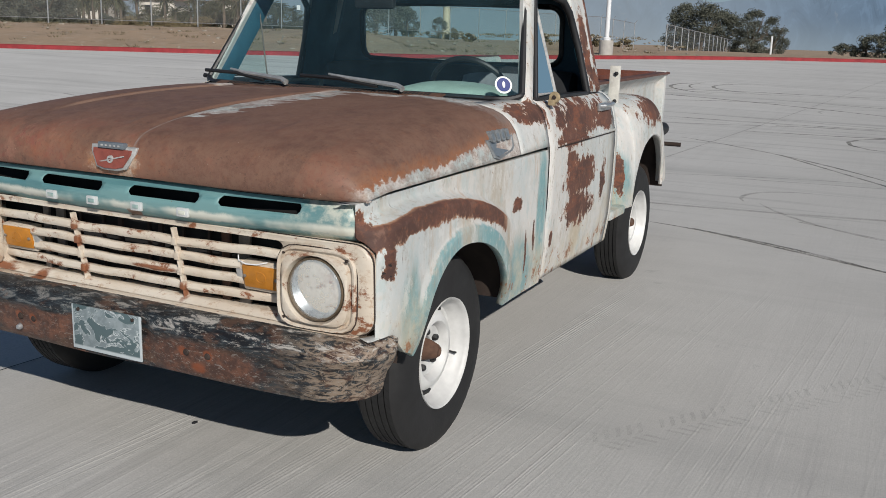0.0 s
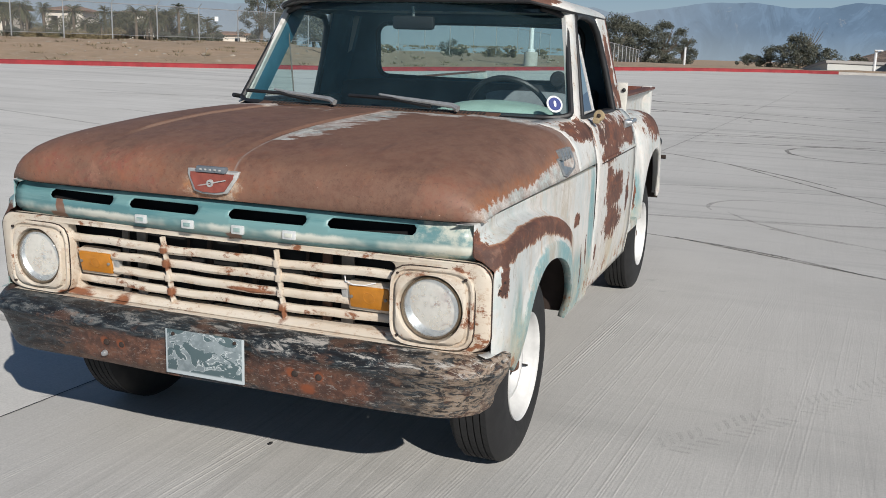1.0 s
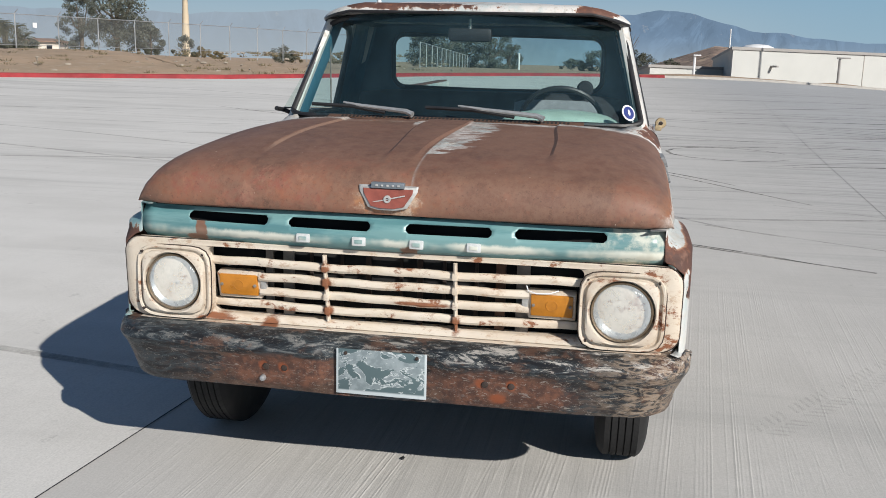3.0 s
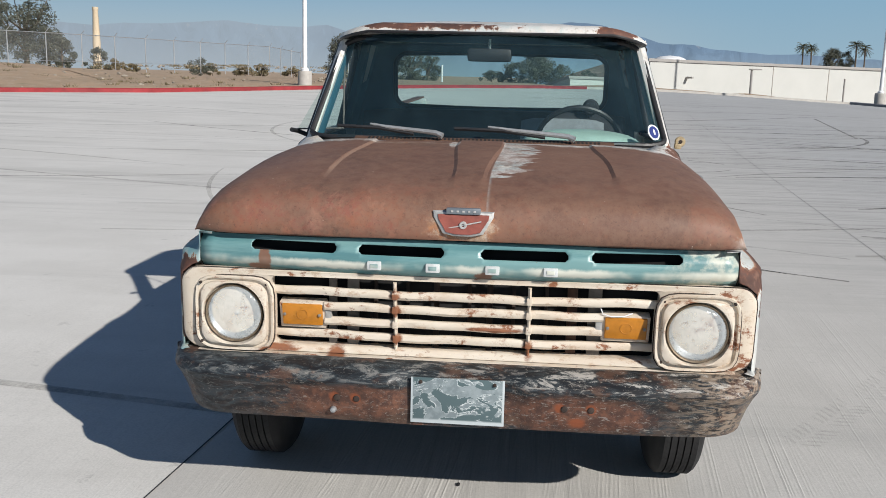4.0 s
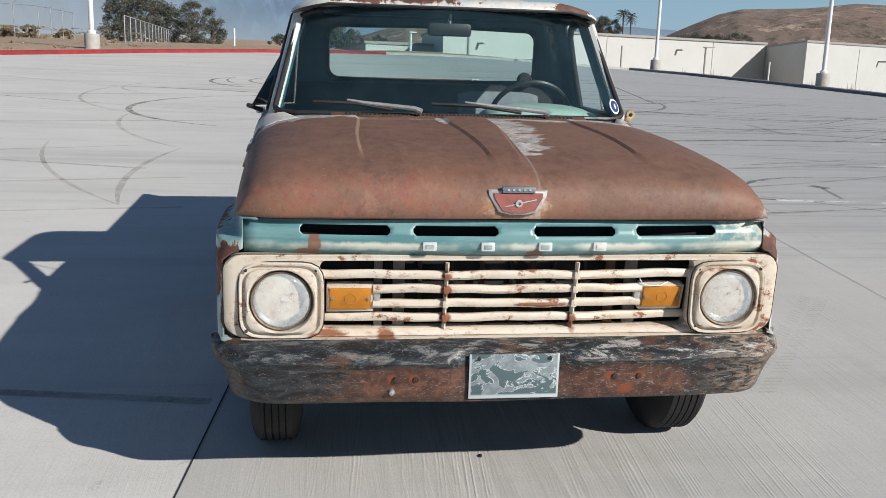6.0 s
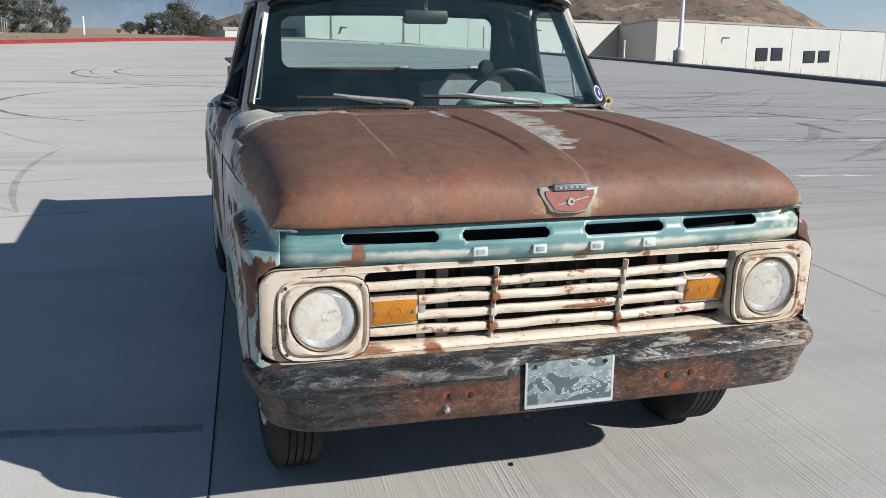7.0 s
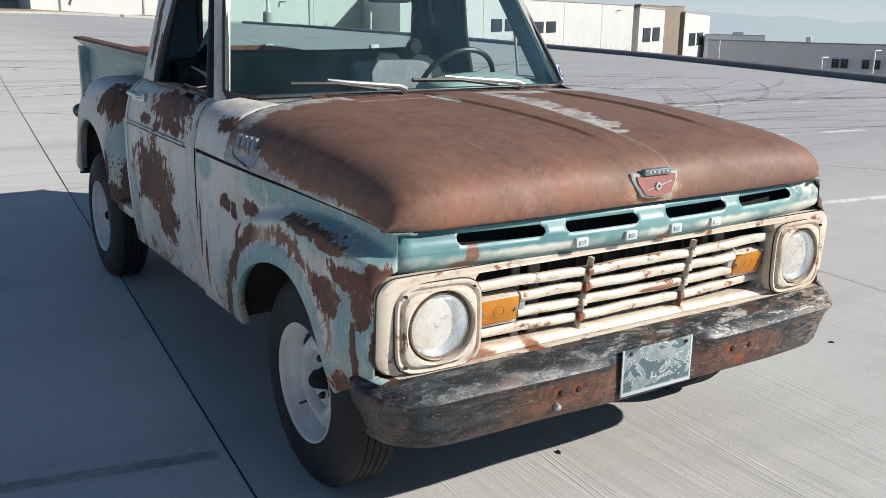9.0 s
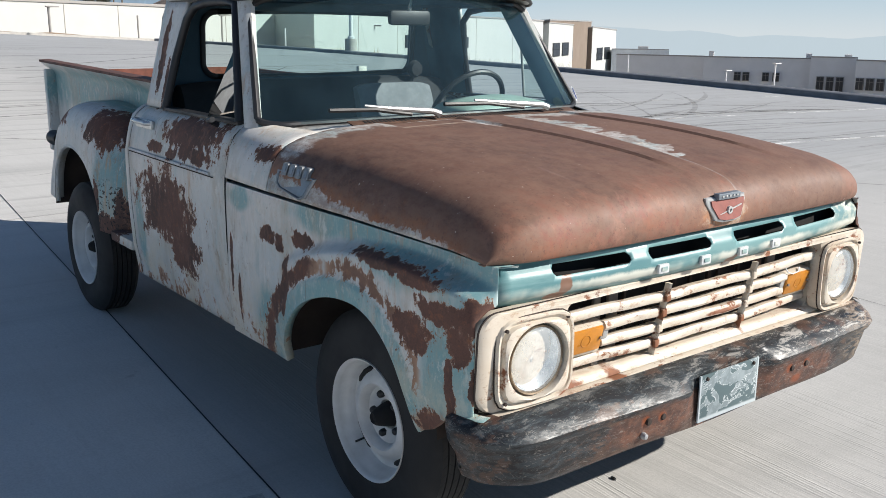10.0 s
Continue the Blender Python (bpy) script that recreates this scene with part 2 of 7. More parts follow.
    holes = n.math("MULTIPLY", n.spots([(-0.88, 2.38, 0.68, 0.14, 0.22, 0.14), (0.99, -0.60, 0.80, 0.06, 0.03, 0.03)], wob, 0.3, 0.8), n.ramp(n.noise(48, 2, 0.5, (1, 0.7, 1.3)), 0.575, 0.60))
    color = n.mix(holes, color, (0.012, 0.010, 0.010))
    n.bump(n.math("MULTIPLY_ADD", rust, -0.5, n.math("MULTIPLY", fine, 0.35)), 0.25, 0.003)
    return n.done(color, n.math("MULTIPLY_ADD", rust, 0.3, 0.45))


def hood_paint():
    """Bare brown rust over the whole hood, paint left along its lower sides and in a few patches."""
    n = Nodes("hood_rust", 0.7)
    n.bsdf.inputs["Specular IOR Level"].default_value = 0.5
    wob = n.math("MULTIPLY_ADD", n.noise(40, 6, 0.7), 0.4, n.math("MULTIPLY", n.noise(9, 6, 0.65), 0.6))
    c = rust_color(n)
    c = n.mix(n.ramp(n.noise(1.4, 9, 0.75, shift=(2, 0, 0)), 0.35, 0.7, 0.15, 1), c, (0.166, 0.085, 0.057))
    c = n.mix(n.ramp(n.noise(5, 6, 0.7, shift=(5, 0, 0)), 0.5, 0.75, 0, 0.4), c, (0.085, 0.046, 0.036))
    front = n.math("MULTIPLY", n.ramp(n.math("ADD", n.axis(1), n.math("MULTIPLY", wob, 0.25)), -0.35, -0.6), n.ramp(n.axis(0), 0.25, -0.2))
    c = n.mix(n.math("MULTIPLY", front, n.ramp(n.noise(11, 8, 0.75, shift=(4, 9, 1)), 0.50, 0.62, 0.0, 0.85)), c, (0.30, 0.125, 0.080))
    nose = n.ramp(n.math("ADD", n.axis(1), n.math("MULTIPLY", wob, 0.3)), -0.28, -0.55)
    c = n.mix(n.math("MULTIPLY", nose, n.ramp(n.noise(4.2, 7, 0.7, (1, 0.6, 1), 0.6, (3, 1, 6)), 0.46, 0.58, 0, 0.6)), c, (0.26, 0.098, 0.060))
    c = n.mix(n.math("MULTIPLY", front, n.ramp(n.noise(7, 8, 0.75, (1.4, 0.5, 0.6), 0.8, (1, 4, 2)), 0.54, 0.62, 0, 0.6)), c, (0.36, 0.19, 0.135))
    orange = n.spots([(0, -0.70, 1.06, 0.2, 0.1, 0.055), (-0.72, -0.65, 1.05, 0.16, 0.2, 0.05), (-0.3, -0.68, 1.08, 0.16, 0.1, 0.04)], wob, 0.4, 0.9)
    c = n.mix(n.math("MULTIPLY", orange, 0.35), c, (0.30, 0.11, 0.05))
    primer = n.spots([(-0.40, -0.66, 1.10, 0.10, 0.1, 0.035), (-0.66, -0.63, 1.08, 0.10, 0.1, 0.045), (-0.27, -0.68, 1.06, 0.05, 0.1, 0.03), (-0.52, -0.66, 1.05, 0.06, 0.1, 0.03)], wob, 0.5, 1.3)
    c = n.mix(n.math("MULTIPLY", primer, n.ramp(n.noise(26, 6, 0.75), 0.40, 0.58, 0.05, 0.75)), c, (0.22, 0.060, 0.045))
    ring = n.spots([(0, -0.70, 1.058, 0.108, 0.06, 0.050)], wob, 0.2, 1.6)
    c = n.mix(n.math("MULTIPLY", ring, 0.75), c, n.mix(n.ramp(n.noise(45, 4, 0.7), 0.42, 0.58), (0.42, 0.20, 0.09), (0.60, 0.50, 0.38)))
    # paint left beside the raised strip, torn crosswise, and along the rear edge
    x, y = n.axis(0), n.axis(1)
    torn = n.noise(6, 4, 0.55, (0.8, 2.2, 1), 0.8)
    reach = n.math("MULTIPLY_ADD", n.ramp(torn, 0.34, 0.62), 0.125, 0.034)
    reach = n.math("MULTIPLY", reach, n.ramp(n.math("ADD", y, n.math("MULTIPLY", torn, 0.12)), -0.40, -0.30))
    u = n.math("SUBTRACT", x, n.ramp(y, -0.45, 0.35, 0.072, 0.100))
    white = n.math("MULTIPLY", n.ramp(n.math("SUBTRACT", u, reach), 0.012, -0.012), n.ramp(u, -0.003, 0.003))
    white = n.math("MULTIPLY", white, n.ramp(y, 0.455, 0.44))
    band = n.ramp(n.math("ADD", y, n.math("MULTIPLY", n.math("SUBTRACT", n.noise(7, 6, 0.7), 0.5), 0.35)), 0.39, 0.43)
    span = n.math("MAXIMUM", n.math("MULTIPLY", n.ramp(x, 0.09, 0.11), n.ramp(x, 0.56, 0.40, 0.2, 1.0)), n.math("MULTIPLY", n.ramp(x, -0.72, -0.66), n.ramp(x, -0.42, -0.50)))
    white = n.math("MAXIMUM", white, n.math("MULTIPLY", band, span))
    streaky = n.noise(6, 7, 0.7, (3.2, 0.7, 1))
    white = n.math("MAXIMUM", white, n.spots([(-0.115, 0.36, 1.25, 0.020, 0.10, 0.1), (0.62, 0.46, 1.22, 0.2, 0.05, 0.1), (-0.75, 0.45, 1.19, 0.2, 0.06, 0.08)], streaky, 0.25, 1.6))
    side = n.math("ADD", n.axis(2), n.math("MULTIPLY", n.math("SUBTRACT", wob, 0.5), 0.16))
    rear = n.ramp(n.axis(1), -0.3, 0.5, 0.0, 0.06)
    left = n.ramp(n.axis(0), -0.2, 0.2, -0.012, 0.016)
    side = n.math("SUBTRACT", n.math("SUBTRACT", side, rear), left)
    side = n.math("ADD", side, n.ramp(n.axis(1), -0.30, -0.60, 0.0, 0.022))
    wide = n.ramp(n.math("ABSOLUTE", n.axis(0)), 0.78, 0.86)
    fore = n.ramp(n.math("ADD", n.axis(1), n.math("MULTIPLY", wob, 0.3)), -0.46, -0.30)
    wide = n.math("MULTIPLY", wide, n.math("MAXIMUM", fore, n.ramp(n.axis(0), 0, 0.2)))
    wide = n.math("MULTIPLY", wide, n.ramp(n.math("ADD", n.axis(1), n.math("MULTIPLY", wob, 0.06)), -0.63, -0.58))
    edge = n.math("MULTIPLY", n.ramp(side, 1.053, 1.044), wide)
    rim = n.math("MULTIPLY", n.ramp(side, 1.105, 1.048), wide)
    c = n.mix(n.math("MULTIPLY", rim, 0.8), c, RUST_ORANGE)
    paint = n.mix(n.ramp(n.noise(6, 5), 0.45, 0.6), PALE, (0.42, 0.50, 0.50))
    paint = n.mix(n.ramp(n.noise(14, 6, 0.7), 0.55, 0.68), paint, (0.66, 0.63, 0.56))
    c = n.mix(n.math("MAXIMUM", n.math("MULTIPLY", white, n.ramp(n.noise(34, 6, 0.75, (0.6, 1.4, 1), shift=(2, 5, 7)), 0.36, 0.46, 0.15, 1.0)), edge), c, paint)
    # pale worn line along the passenger's crease, its highlight painted in as well
    crease = n.math("ABSOLUTE", n.math("ADD", x, n.ramp(y, -0.2, 0.4, 0.497, 0.470)))
    worn = n.math("MULTIPLY", n.ramp(n.math("SUBTRACT", crease, n.math("MULTIPLY", n.noise(9, 6, 0.7), 0.009)), 0.004, -0.001), n.math("MULTIPLY", n.ramp(y, -0.52, -0.36), n.ramp(y, 0.41, 0.385)))
    back = n.math("ABSOLUTE", n.math("SUBTRACT", n.math("ADD", y, n.math("MULTIPLY", n.math("SUBTRACT", n.noise(6, 5, 0.7), 0.5), 0.03)), 0.395))
    back = n.math("MULTIPLY", n.ramp(back, 0.016, 0.008), n.math("MULTIPLY", n.ramp(x, -0.475, -0.455), n.ramp(x, -0.11, -0.16)))
    c = n.mix(n.math("MULTIPLY", worn, 0.4), c, (0.34, 0.25, 0.19))
    c = n.mix(n.math("MULTIPLY", back, n.ramp(n.noise(20, 6, 0.7), 0.40, 0.55, 0.25, 0.85)), c, n.mix(n.ramp(wob, 0.45, 0.55), (0.46, 0.40, 0.33), RUST_ORANGE))
    # long scuffs and dust along the panel
    scuff = n.ramp(n.noise(24, 9, 0.82, (1.0, 0.7, 1), shift=(8, 8, 1)), 0.38, 0.60, 0.1, 0.65)
    c = n.mix(scuff, c, (0.200, 0.116, 0.079))
    pits = n.ramp(n.noise(85, 4, 0.8, shift=(4, 4, 2)), 0.56, 0.66, 0, 0.5)
    c = n.mix(pits, c, (0.07, 0.038, 0.03))
    streaks = n.ramp(n.noise(26, 5, 0.7, (1.5, 0.12, 1), shift=(6, 1, 1)), 0.64, 0.72, 0, 0.18)
    c = n.mix(streaks, c, (0.24, 0.15, 0.115))
    mott = n.ramp(n.noise(23, 7, 0.75), 0.42, 0.68, 0, 0.22)
    c = n.mix(mott, c, (0.165, 0.092, 0.068))
    chips = n.ramp(n.noise(75, 2), 0.735, 0.75)
    c = n.mix(n.math("MULTIPLY", chips, n.ramp(n.noise(2.2, 2), 0.48, 0.60, 0, 0.9)), c, (0.5, 0.42, 0.36))
    n.bump(n.math("MULTIPLY_ADD", n.noise(120, 4), 0.4, n.noise(12, 5)), 0.12, 0.004)
    return n.done(c, n.ramp(n.noise(7, 6, 0.7), 0.3, 0.7, 0.58, 0.74))


def lip_paint():
    """Teal front panel with a worn pale streak and rust dribbles."""
    n = Nodes("teal_paint", 0.42)
    wob = n.noise(14, 7, 0.7)
    streak = n.noise(5, 6, 0.7, (0.35, 1, 3))
    c = n.mix(n.ramp(streak, 0.42, 0.62), (0.085, 0.205, 0.222), (0.15, 0.285, 0.29))
    pale = n.math("MULTIPLY", n.ramp(n.math("ABSOLUTE", n.math("SUBTRACT", n.math("ADD", n.axis(2), n.math("MULTIPLY", n.math("SUBTRACT", wob, 0.5), 0.03)), 0.915)), 0.02, 0.006), n.ramp(n.noise(3, 4), 0.36, 0.56))
    c = n.mix(n.math("MULTIPLY", pale, 0.9), c, (0.66, 0.66, 0.58))
    ends = n.ramp(n.math("ADD", n.axis(0), n.math("MULTIPLY", wob, 0.3)), 0.78, 0.95)
    c = n.mix(n.math("MULTIPLY", ends, n.ramp(wob, 0.4, 0.6, 0.1, 0.8)), c, (0.55, 0.55, 0.47))
    rust = n.spots([(-0.66, -0.7, 0.92, 0.022, 0.1, 0.045), (-0.69, -0.7, 0.895, 0.05, 0.1, 0.014), (0.07, -0.7, 0.89, 0.03, 0.1, 0.02)], wob, 0.15, 1.0)
    rust = n.math("MAXIMUM", rust, n.ramp(n.noise(26, 5, 0.7), 0.68, 0.72))
    c = n.mix(n.math("MULTIPLY", rust, 0.85), c, n.mix(wob, RUST, RUST_ORANGE))
    n.bump(wob, 0.1, 0.002)
    return n.done(c, n.ramp(wob, 0.3, 0.7, 0.28, 0.5))


def cream_paint():
    """Old off-white paint on the grille with rust showing along the edges."""
    n = Nodes("cream_paint", 0.5)
    wob = n.noise(16, 8, 0.72, (0.7, 1, 1))
    c = n.mix(n.ramp(n.noise(5, 5), 0.35, 0.65), CREAM, (0.60, 0.545, 0.465))
    c = n.mix(n.ramp(n.noise(9, 6, 0.7, (0.6, 1, 1)), 0.48, 0.70, 0, 0.5), c, (0.42, 0.31, 0.21))
    c = n.mix(n.ramp(n.noise(28, 7, 0.8, (0.7, 1, 1), shift=(3, 3, 3)), 0.53, 0.64, 0, 0.55), c, (0.34, 0.20, 0.11))
    rust = n.ramp(wob, 0.560, 0.640)
    rust = n.math("MAXIMUM", rust, n.spots([(-0.222, -0.68, 0.76, 0.018, 0.1, 0.02), (-0.222, -0.68, 0.81, 0.02, 0.1, 0.014), (-0.222, -0.68, 0.655, 0.022, 0.1, 0.024), (0.222, -0.68, 0.64, 0.02, 0.1, 0.03), (0.12, -0.68, 0.705, 0.10, 0.1, 0.010), (-0.42, -0.68, 0.607, 0.03, 0.1, 0.02), (-0.62, -0.68, 0.612, 0.06, 0.1, 0.012)], wob, 0.25, 1.1))
    c = n.mix(rust, c, n.mix(n.noise(40, 3), RUST_ORANGE, RUST))
    dark = n.ramp(n.noise(50, 4, 0.7, (0.5, 1, 1)), 0.68, 0.72, 0, 0.8)
    c = n.mix(dark, c, (0.10, 0.07, 0.05))
    n.bump(n.math("MULTIPLY", rust, -1), 0.2, 0.002)
    return n.done(c, n.math("MULTIPLY_ADD", rust, 0.3, 0.45))


def bumper_paint():
    """Black, blue-green and bare rusty layers, scraped lengthwise."""
    n = Nodes("bumper_paint", 0.4)
    n.bsdf.inputs["Specular IOR Level"].default_value = 0.35
    scrape = n.noise(20, 9, 0.76, (0.42, 1, 2.0), 0.6)
    fine = n.noise(36, 7, 0.74, (0.45, 1, 1.9), 0.8, (4, 2, 7))
    blot = n.noise(6, 7, 0.7, (0.8, 1, 1.4), shift=(1, 8, 3))
    c = n.mix(n.ramp(scrape, 0.44, 0.56), (0.012, 0.013, 0.015), (0.030, 0.040, 0.047))
    c = n.mix(n.ramp(blot, 0.52, 0.58), c, n.mix(n.ramp(fine, 0.4, 0.6), (0.055, 0.030, 0.023), (0.090, 0.055, 0.041)))
    face = n.ramp(n.axis(2), 0.535, 0.520)
    brown = n.mix(n.ramp(n.noise(18, 7, 0.75, shift=(6, 2, 2)), 0.38, 0.62), (0.052, 0.030, 0.023), (0.115, 0.072, 0.052))
    brown = n.mix(n.ramp(n.noise(9, 6, 0.7, shift=(3, 5, 9)), 0.58, 0.66, 0, 0.55), brown, (0.17, 0.060, 0.032))
    bare = n.ramp(n.noise(13, 8, 0.78, (0.6, 1, 1.6), shift=(2, 2, 8)), 0.47, 0.53)
    face = n.math("MULTIPLY", face, n.ramp(n.math("ABSOLUTE", n.axis(0)), 0.78, 0.50, 0.15, 1.0))
    c = n.mix(n.math("MULTIPLY", face, n.math("SUBTRACT", 1.0, n.math("MULTIPLY", bare, 0.9))), c, brown)
    mid = n.spots([(-0.36, -0.77, 0.47, 0.19, 0.2, 0.065), (0.38, -0.77, 0.47, 0.22, 0.2, 0.065)], blot, 0.2, 1.0)
    c = n.mix(n.math("MULTIPLY", mid, 0.9), c, n.mix(n.ramp(n.noise(30, 6, 0.7), 0.4, 0.62), (0.070, 0.036, 0.028), (0.155, 0.070, 0.045)))
    tan = n.math("MULTIPLY", n.ramp(n.axis(0), 0.62, 0.85), n.ramp(fine, 0.44, 0.56))
    c = n.mix(n.math("MULTIPLY", tan, 0.75), c, (0.30, 0.23, 0.17))
    c = n.mix(n.math("MULTIPLY", n.ramp(fine, 0.590, 0.635, 0, 0.75), n.ramp(n.axis(0), -0.5, 0.6, 0.30, 0.9)), c, (0.26, 0.245, 0.23))
    hair = n.ramp(n.noise(60, 6, 0.75, (0.45, 1, 1.5), 1.8, (2, 9, 4)), 0.585, 0.61, 0, 0.75)
    c = n.mix(n.math("MULTIPLY", hair, n.ramp(n.axis(0), -0.6, 0.5, 0.6, 1.0)), c, (0.27, 0.25, 0.225))
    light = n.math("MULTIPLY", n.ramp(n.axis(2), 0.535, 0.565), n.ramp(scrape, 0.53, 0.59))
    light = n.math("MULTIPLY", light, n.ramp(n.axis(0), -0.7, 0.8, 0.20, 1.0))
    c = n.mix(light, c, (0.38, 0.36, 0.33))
    spots = n.spots([(-0.405, -0.77, 0.49, 0.018, 0.1, 0.018), (-0.335, -0.77, 0.49, 0.018, 0.1, 0.018), (0.33, -0.77, 0.49, 0.018, 0.1, 0.018), (0.43, -0.77, 0.49, 0.018, 0.1, 0.018), (0.385, -0.77, 0.44, 0.028, 0.1, 0.018)], blot, 0.3, 0.8)
    c = n.mix(n.math("MULTIPLY", spots, 0.9), c, (0.24, 0.07, 0.03))
    n.bump(n.math("MULTIPLY_ADD", fine, 0.6, scrape), 0.22, 0.004)
    return n.done(c, n.ramp(fine, 0.4, 0.65, 0.36, 0.62))


def plate_paint():
    n = Nodes("plate_blank", 0.45)
    v = n.noise(15, 5, 0.6, (0.8, 1, 1.4), 0.8)
    c = n.mix(n.ramp(n.noise(45, 5), 0.4, 0.65), (0.17, 0.21, 0.225), (0.24, 0.285, 0.30))
    c = n.mix(n.ramp(v, 0.50, 0.515), c, (0.075, 0.115, 0.125))
    line = n.ramp(n.math("ABSOLUTE", n.math("SUBTRACT", v, 0.495)), 0.016, 0.006)
    c = n.mix(n.math("MULTIPLY", line, n.ramp(n.noise(30, 4), 0.35, 0.5)), c, (0.48, 0.52, 0.53))
    edge = n.math("MAXIMUM", n.ramp(n.math("ABSOLUTE", n.axis(0)), 0.143, 0.148), n.ramp(n.axis(2), 0.432, 0.424))
    c = n.mix(edge, c, (0.45, 0.50, 0.52))
    return n.done(c)


def concrete():
    """Broomed light concrete with stains and faint tyre dust."""
    n = Nodes("concrete", 0.85)
    fine = n.noise(30, 4, 0.8, (2.2, 0.022, 1))
    wide = n.noise(9, 4, 0.7, (1.0, 0.03, 1), shift=(4, 1, 0))
    patch = n.ramp(n.noise(0.7, 3, 0.5, (1, 0.3, 1), shift=(3, 3, 0)), 0.30, 0.62, 0.35, 1.0)
    lane = n.math("MULTIPLY", n.math("MULTIPLY", n.ramp(n.axis(0), -1.0, -0.1, 0.25, 1.0), n.ramp(n.axis(1), 3.5, -1.2, 0.45, 1.2)), patch)
    lane = n.math("MULTIPLY", lane, n.math("MAXIMUM", n.ramp(n.axis(0), 0.55, 1.05, 1.0, 0.10), n.math("MAXIMUM", n.ramp(n.axis(0), 1.3, 1.9, 0.0, 0.55), n.ramp(n.math("MULTIPLY_ADD", n.axis(0), 0.6, n.axis(1)), 0.05, -0.65, 0.0, 0.95))))
    c = n.mix(n.ramp(n.noise(0.28, 6, 0.6), 0.35, 0.65), (0.46, 0.45, 0.43), (0.52, 0.51, 0.49))
    c = n.mix(n.ramp(n.noise(1.4, 7, 0.65), 0.4, 0.7, 0, 0.45), c, (0.42, 0.41, 0.39))
    # slabs beyond the long joint are paler, in part sun glare painted in
    slab = n.ramp(n.math("ADD", n.axis(0), n.math("MULTIPLY", n.axis(1), -0.091)), -1.083, -1.087)
    far = n.ramp(n.axis(1), 2.5, 8.0)
    slab = n.math("MULTIPLY_ADD", slab, n.math("SUBTRACT", 1.0, far), n.math("MULTIPLY", far, n.ramp(n.axis(0), -6.0, 5.0, 0.75, 0.0)))
    c = n.mix(slab, c, n.mix(n.ramp(n.noise(0.5, 6, 0.6, (1, 2, 1), shift=(2, 2, 0)), 0.35, 0.65), (0.645, 0.635, 0.61), (0.575, 0.565, 0.54)))
    # the broom ridges' shaded and lit sides painted as dark and pale streaks
    c = n.mix(n.math("MULTIPLY", n.ramp(wide, 0.42, 0.66, 0, 0.30), lane), c, (0.33, 0.32, 0.31))
    c = n.mix(n.math("MULTIPLY", n.ramp(fine, 0.50, 0.68, 0, 0.45), lane), c, (0.27, 0.265, 0.26))
    c = n.mix(n.math("MULTIPLY", n.ramp(fine, 0.44, 0.30, 0, 0.45), lane), c, (0.70, 0.69, 0.66))
    c = n.mix(n.ramp(n.noise(0.5, 5, 0.6, (0.25, 1.6, 1)), 0.55, 0.72, 0, 0.4), c, (0.34, 0.335, 0.32))
    c = n.mix(n.ramp(n.noise(0.22, 7, 0.7, (0.16, 3.0, 1), shift=(5, 2, 0)), 0.52, 0.66, 0, 0.42), c, (0.33, 0.325, 0.315))
    drag = n.math("MULTIPLY", n.ramp(n.noise(1.1, 6, 0.75, (0.10, 4.0, 1), shift=(1, 9, 0)), 0.52, 0.64, 0, 0.6), n.ramp(n.axis(1), 2.5, 6.0))
    drag = n.math("MAXIMUM", drag, n.math("MULTIPLY", n.math("MULTIPLY", n.ramp(n.noise(2.6, 7, 0.8, (0.10, 3.2, 1), shift=(6, 3, 0)), 0.50, 0.62, 0, 0.75), n.ramp(n.axis(0), 1.5, 4.0)), n.ramp(n.axis(1), 2.0, 5.0)))
    smear = n.math("MULTIPLY", n.ramp(n.noise(4.2, 8, 0.82, (0.12, 2.4, 1), 0.6, (2, 8, 0)), 0.50, 0.60, 0, 0.6), n.ramp(n.noise(0.35, 4, 0.6, (0.6, 1.4, 1), shift=(9, 1, 0)), 0.40, 0.56))
    drag = n.math("MAXIMUM", drag, n.math("MULTIPLY", smear, n.math("MULTIPLY", n.ramp(n.axis(0), 1.6, 3.6), n.ramp(n.axis(1), 1.0, 4.0))))
    # greyer and bluer towards the right-hand side of the lot
    greyed = n.math("MULTIPLY", n.ramp(n.axis(0), 2.0, 7.0, 0, 0.62), n.ramp(n.axis(1), 1.0, 5.0))
    c = n.mix(greyed, c, (0.325, 0.342, 0.362))
    drag = n.math("MULTIPLY", drag, n.math("SUBTRACT", 1.0, n.math("MULTIPLY", slab, 0.85)))
    c = n.mix(drag, c, (0.27, 0.265, 0.26))
    spots = n.ramp(n.noise(5.5, 6, 0.7, shift=(1, 6, 0)), 0.64, 0.70, 0, 0.35)
    c = n.mix(spots, c, (0.28, 0.275, 0.27))
    c = n.mix(n.ramp(n.noise(110, 4), 0.35, 0.7, 0, 0.22), c, (0.25, 0.25, 0.24))
    n.bump(n.math("MULTIPLY_ADD", n.noise(140, 3), 0.4, fine), 0.25, 0.004)
    return n.done(c)


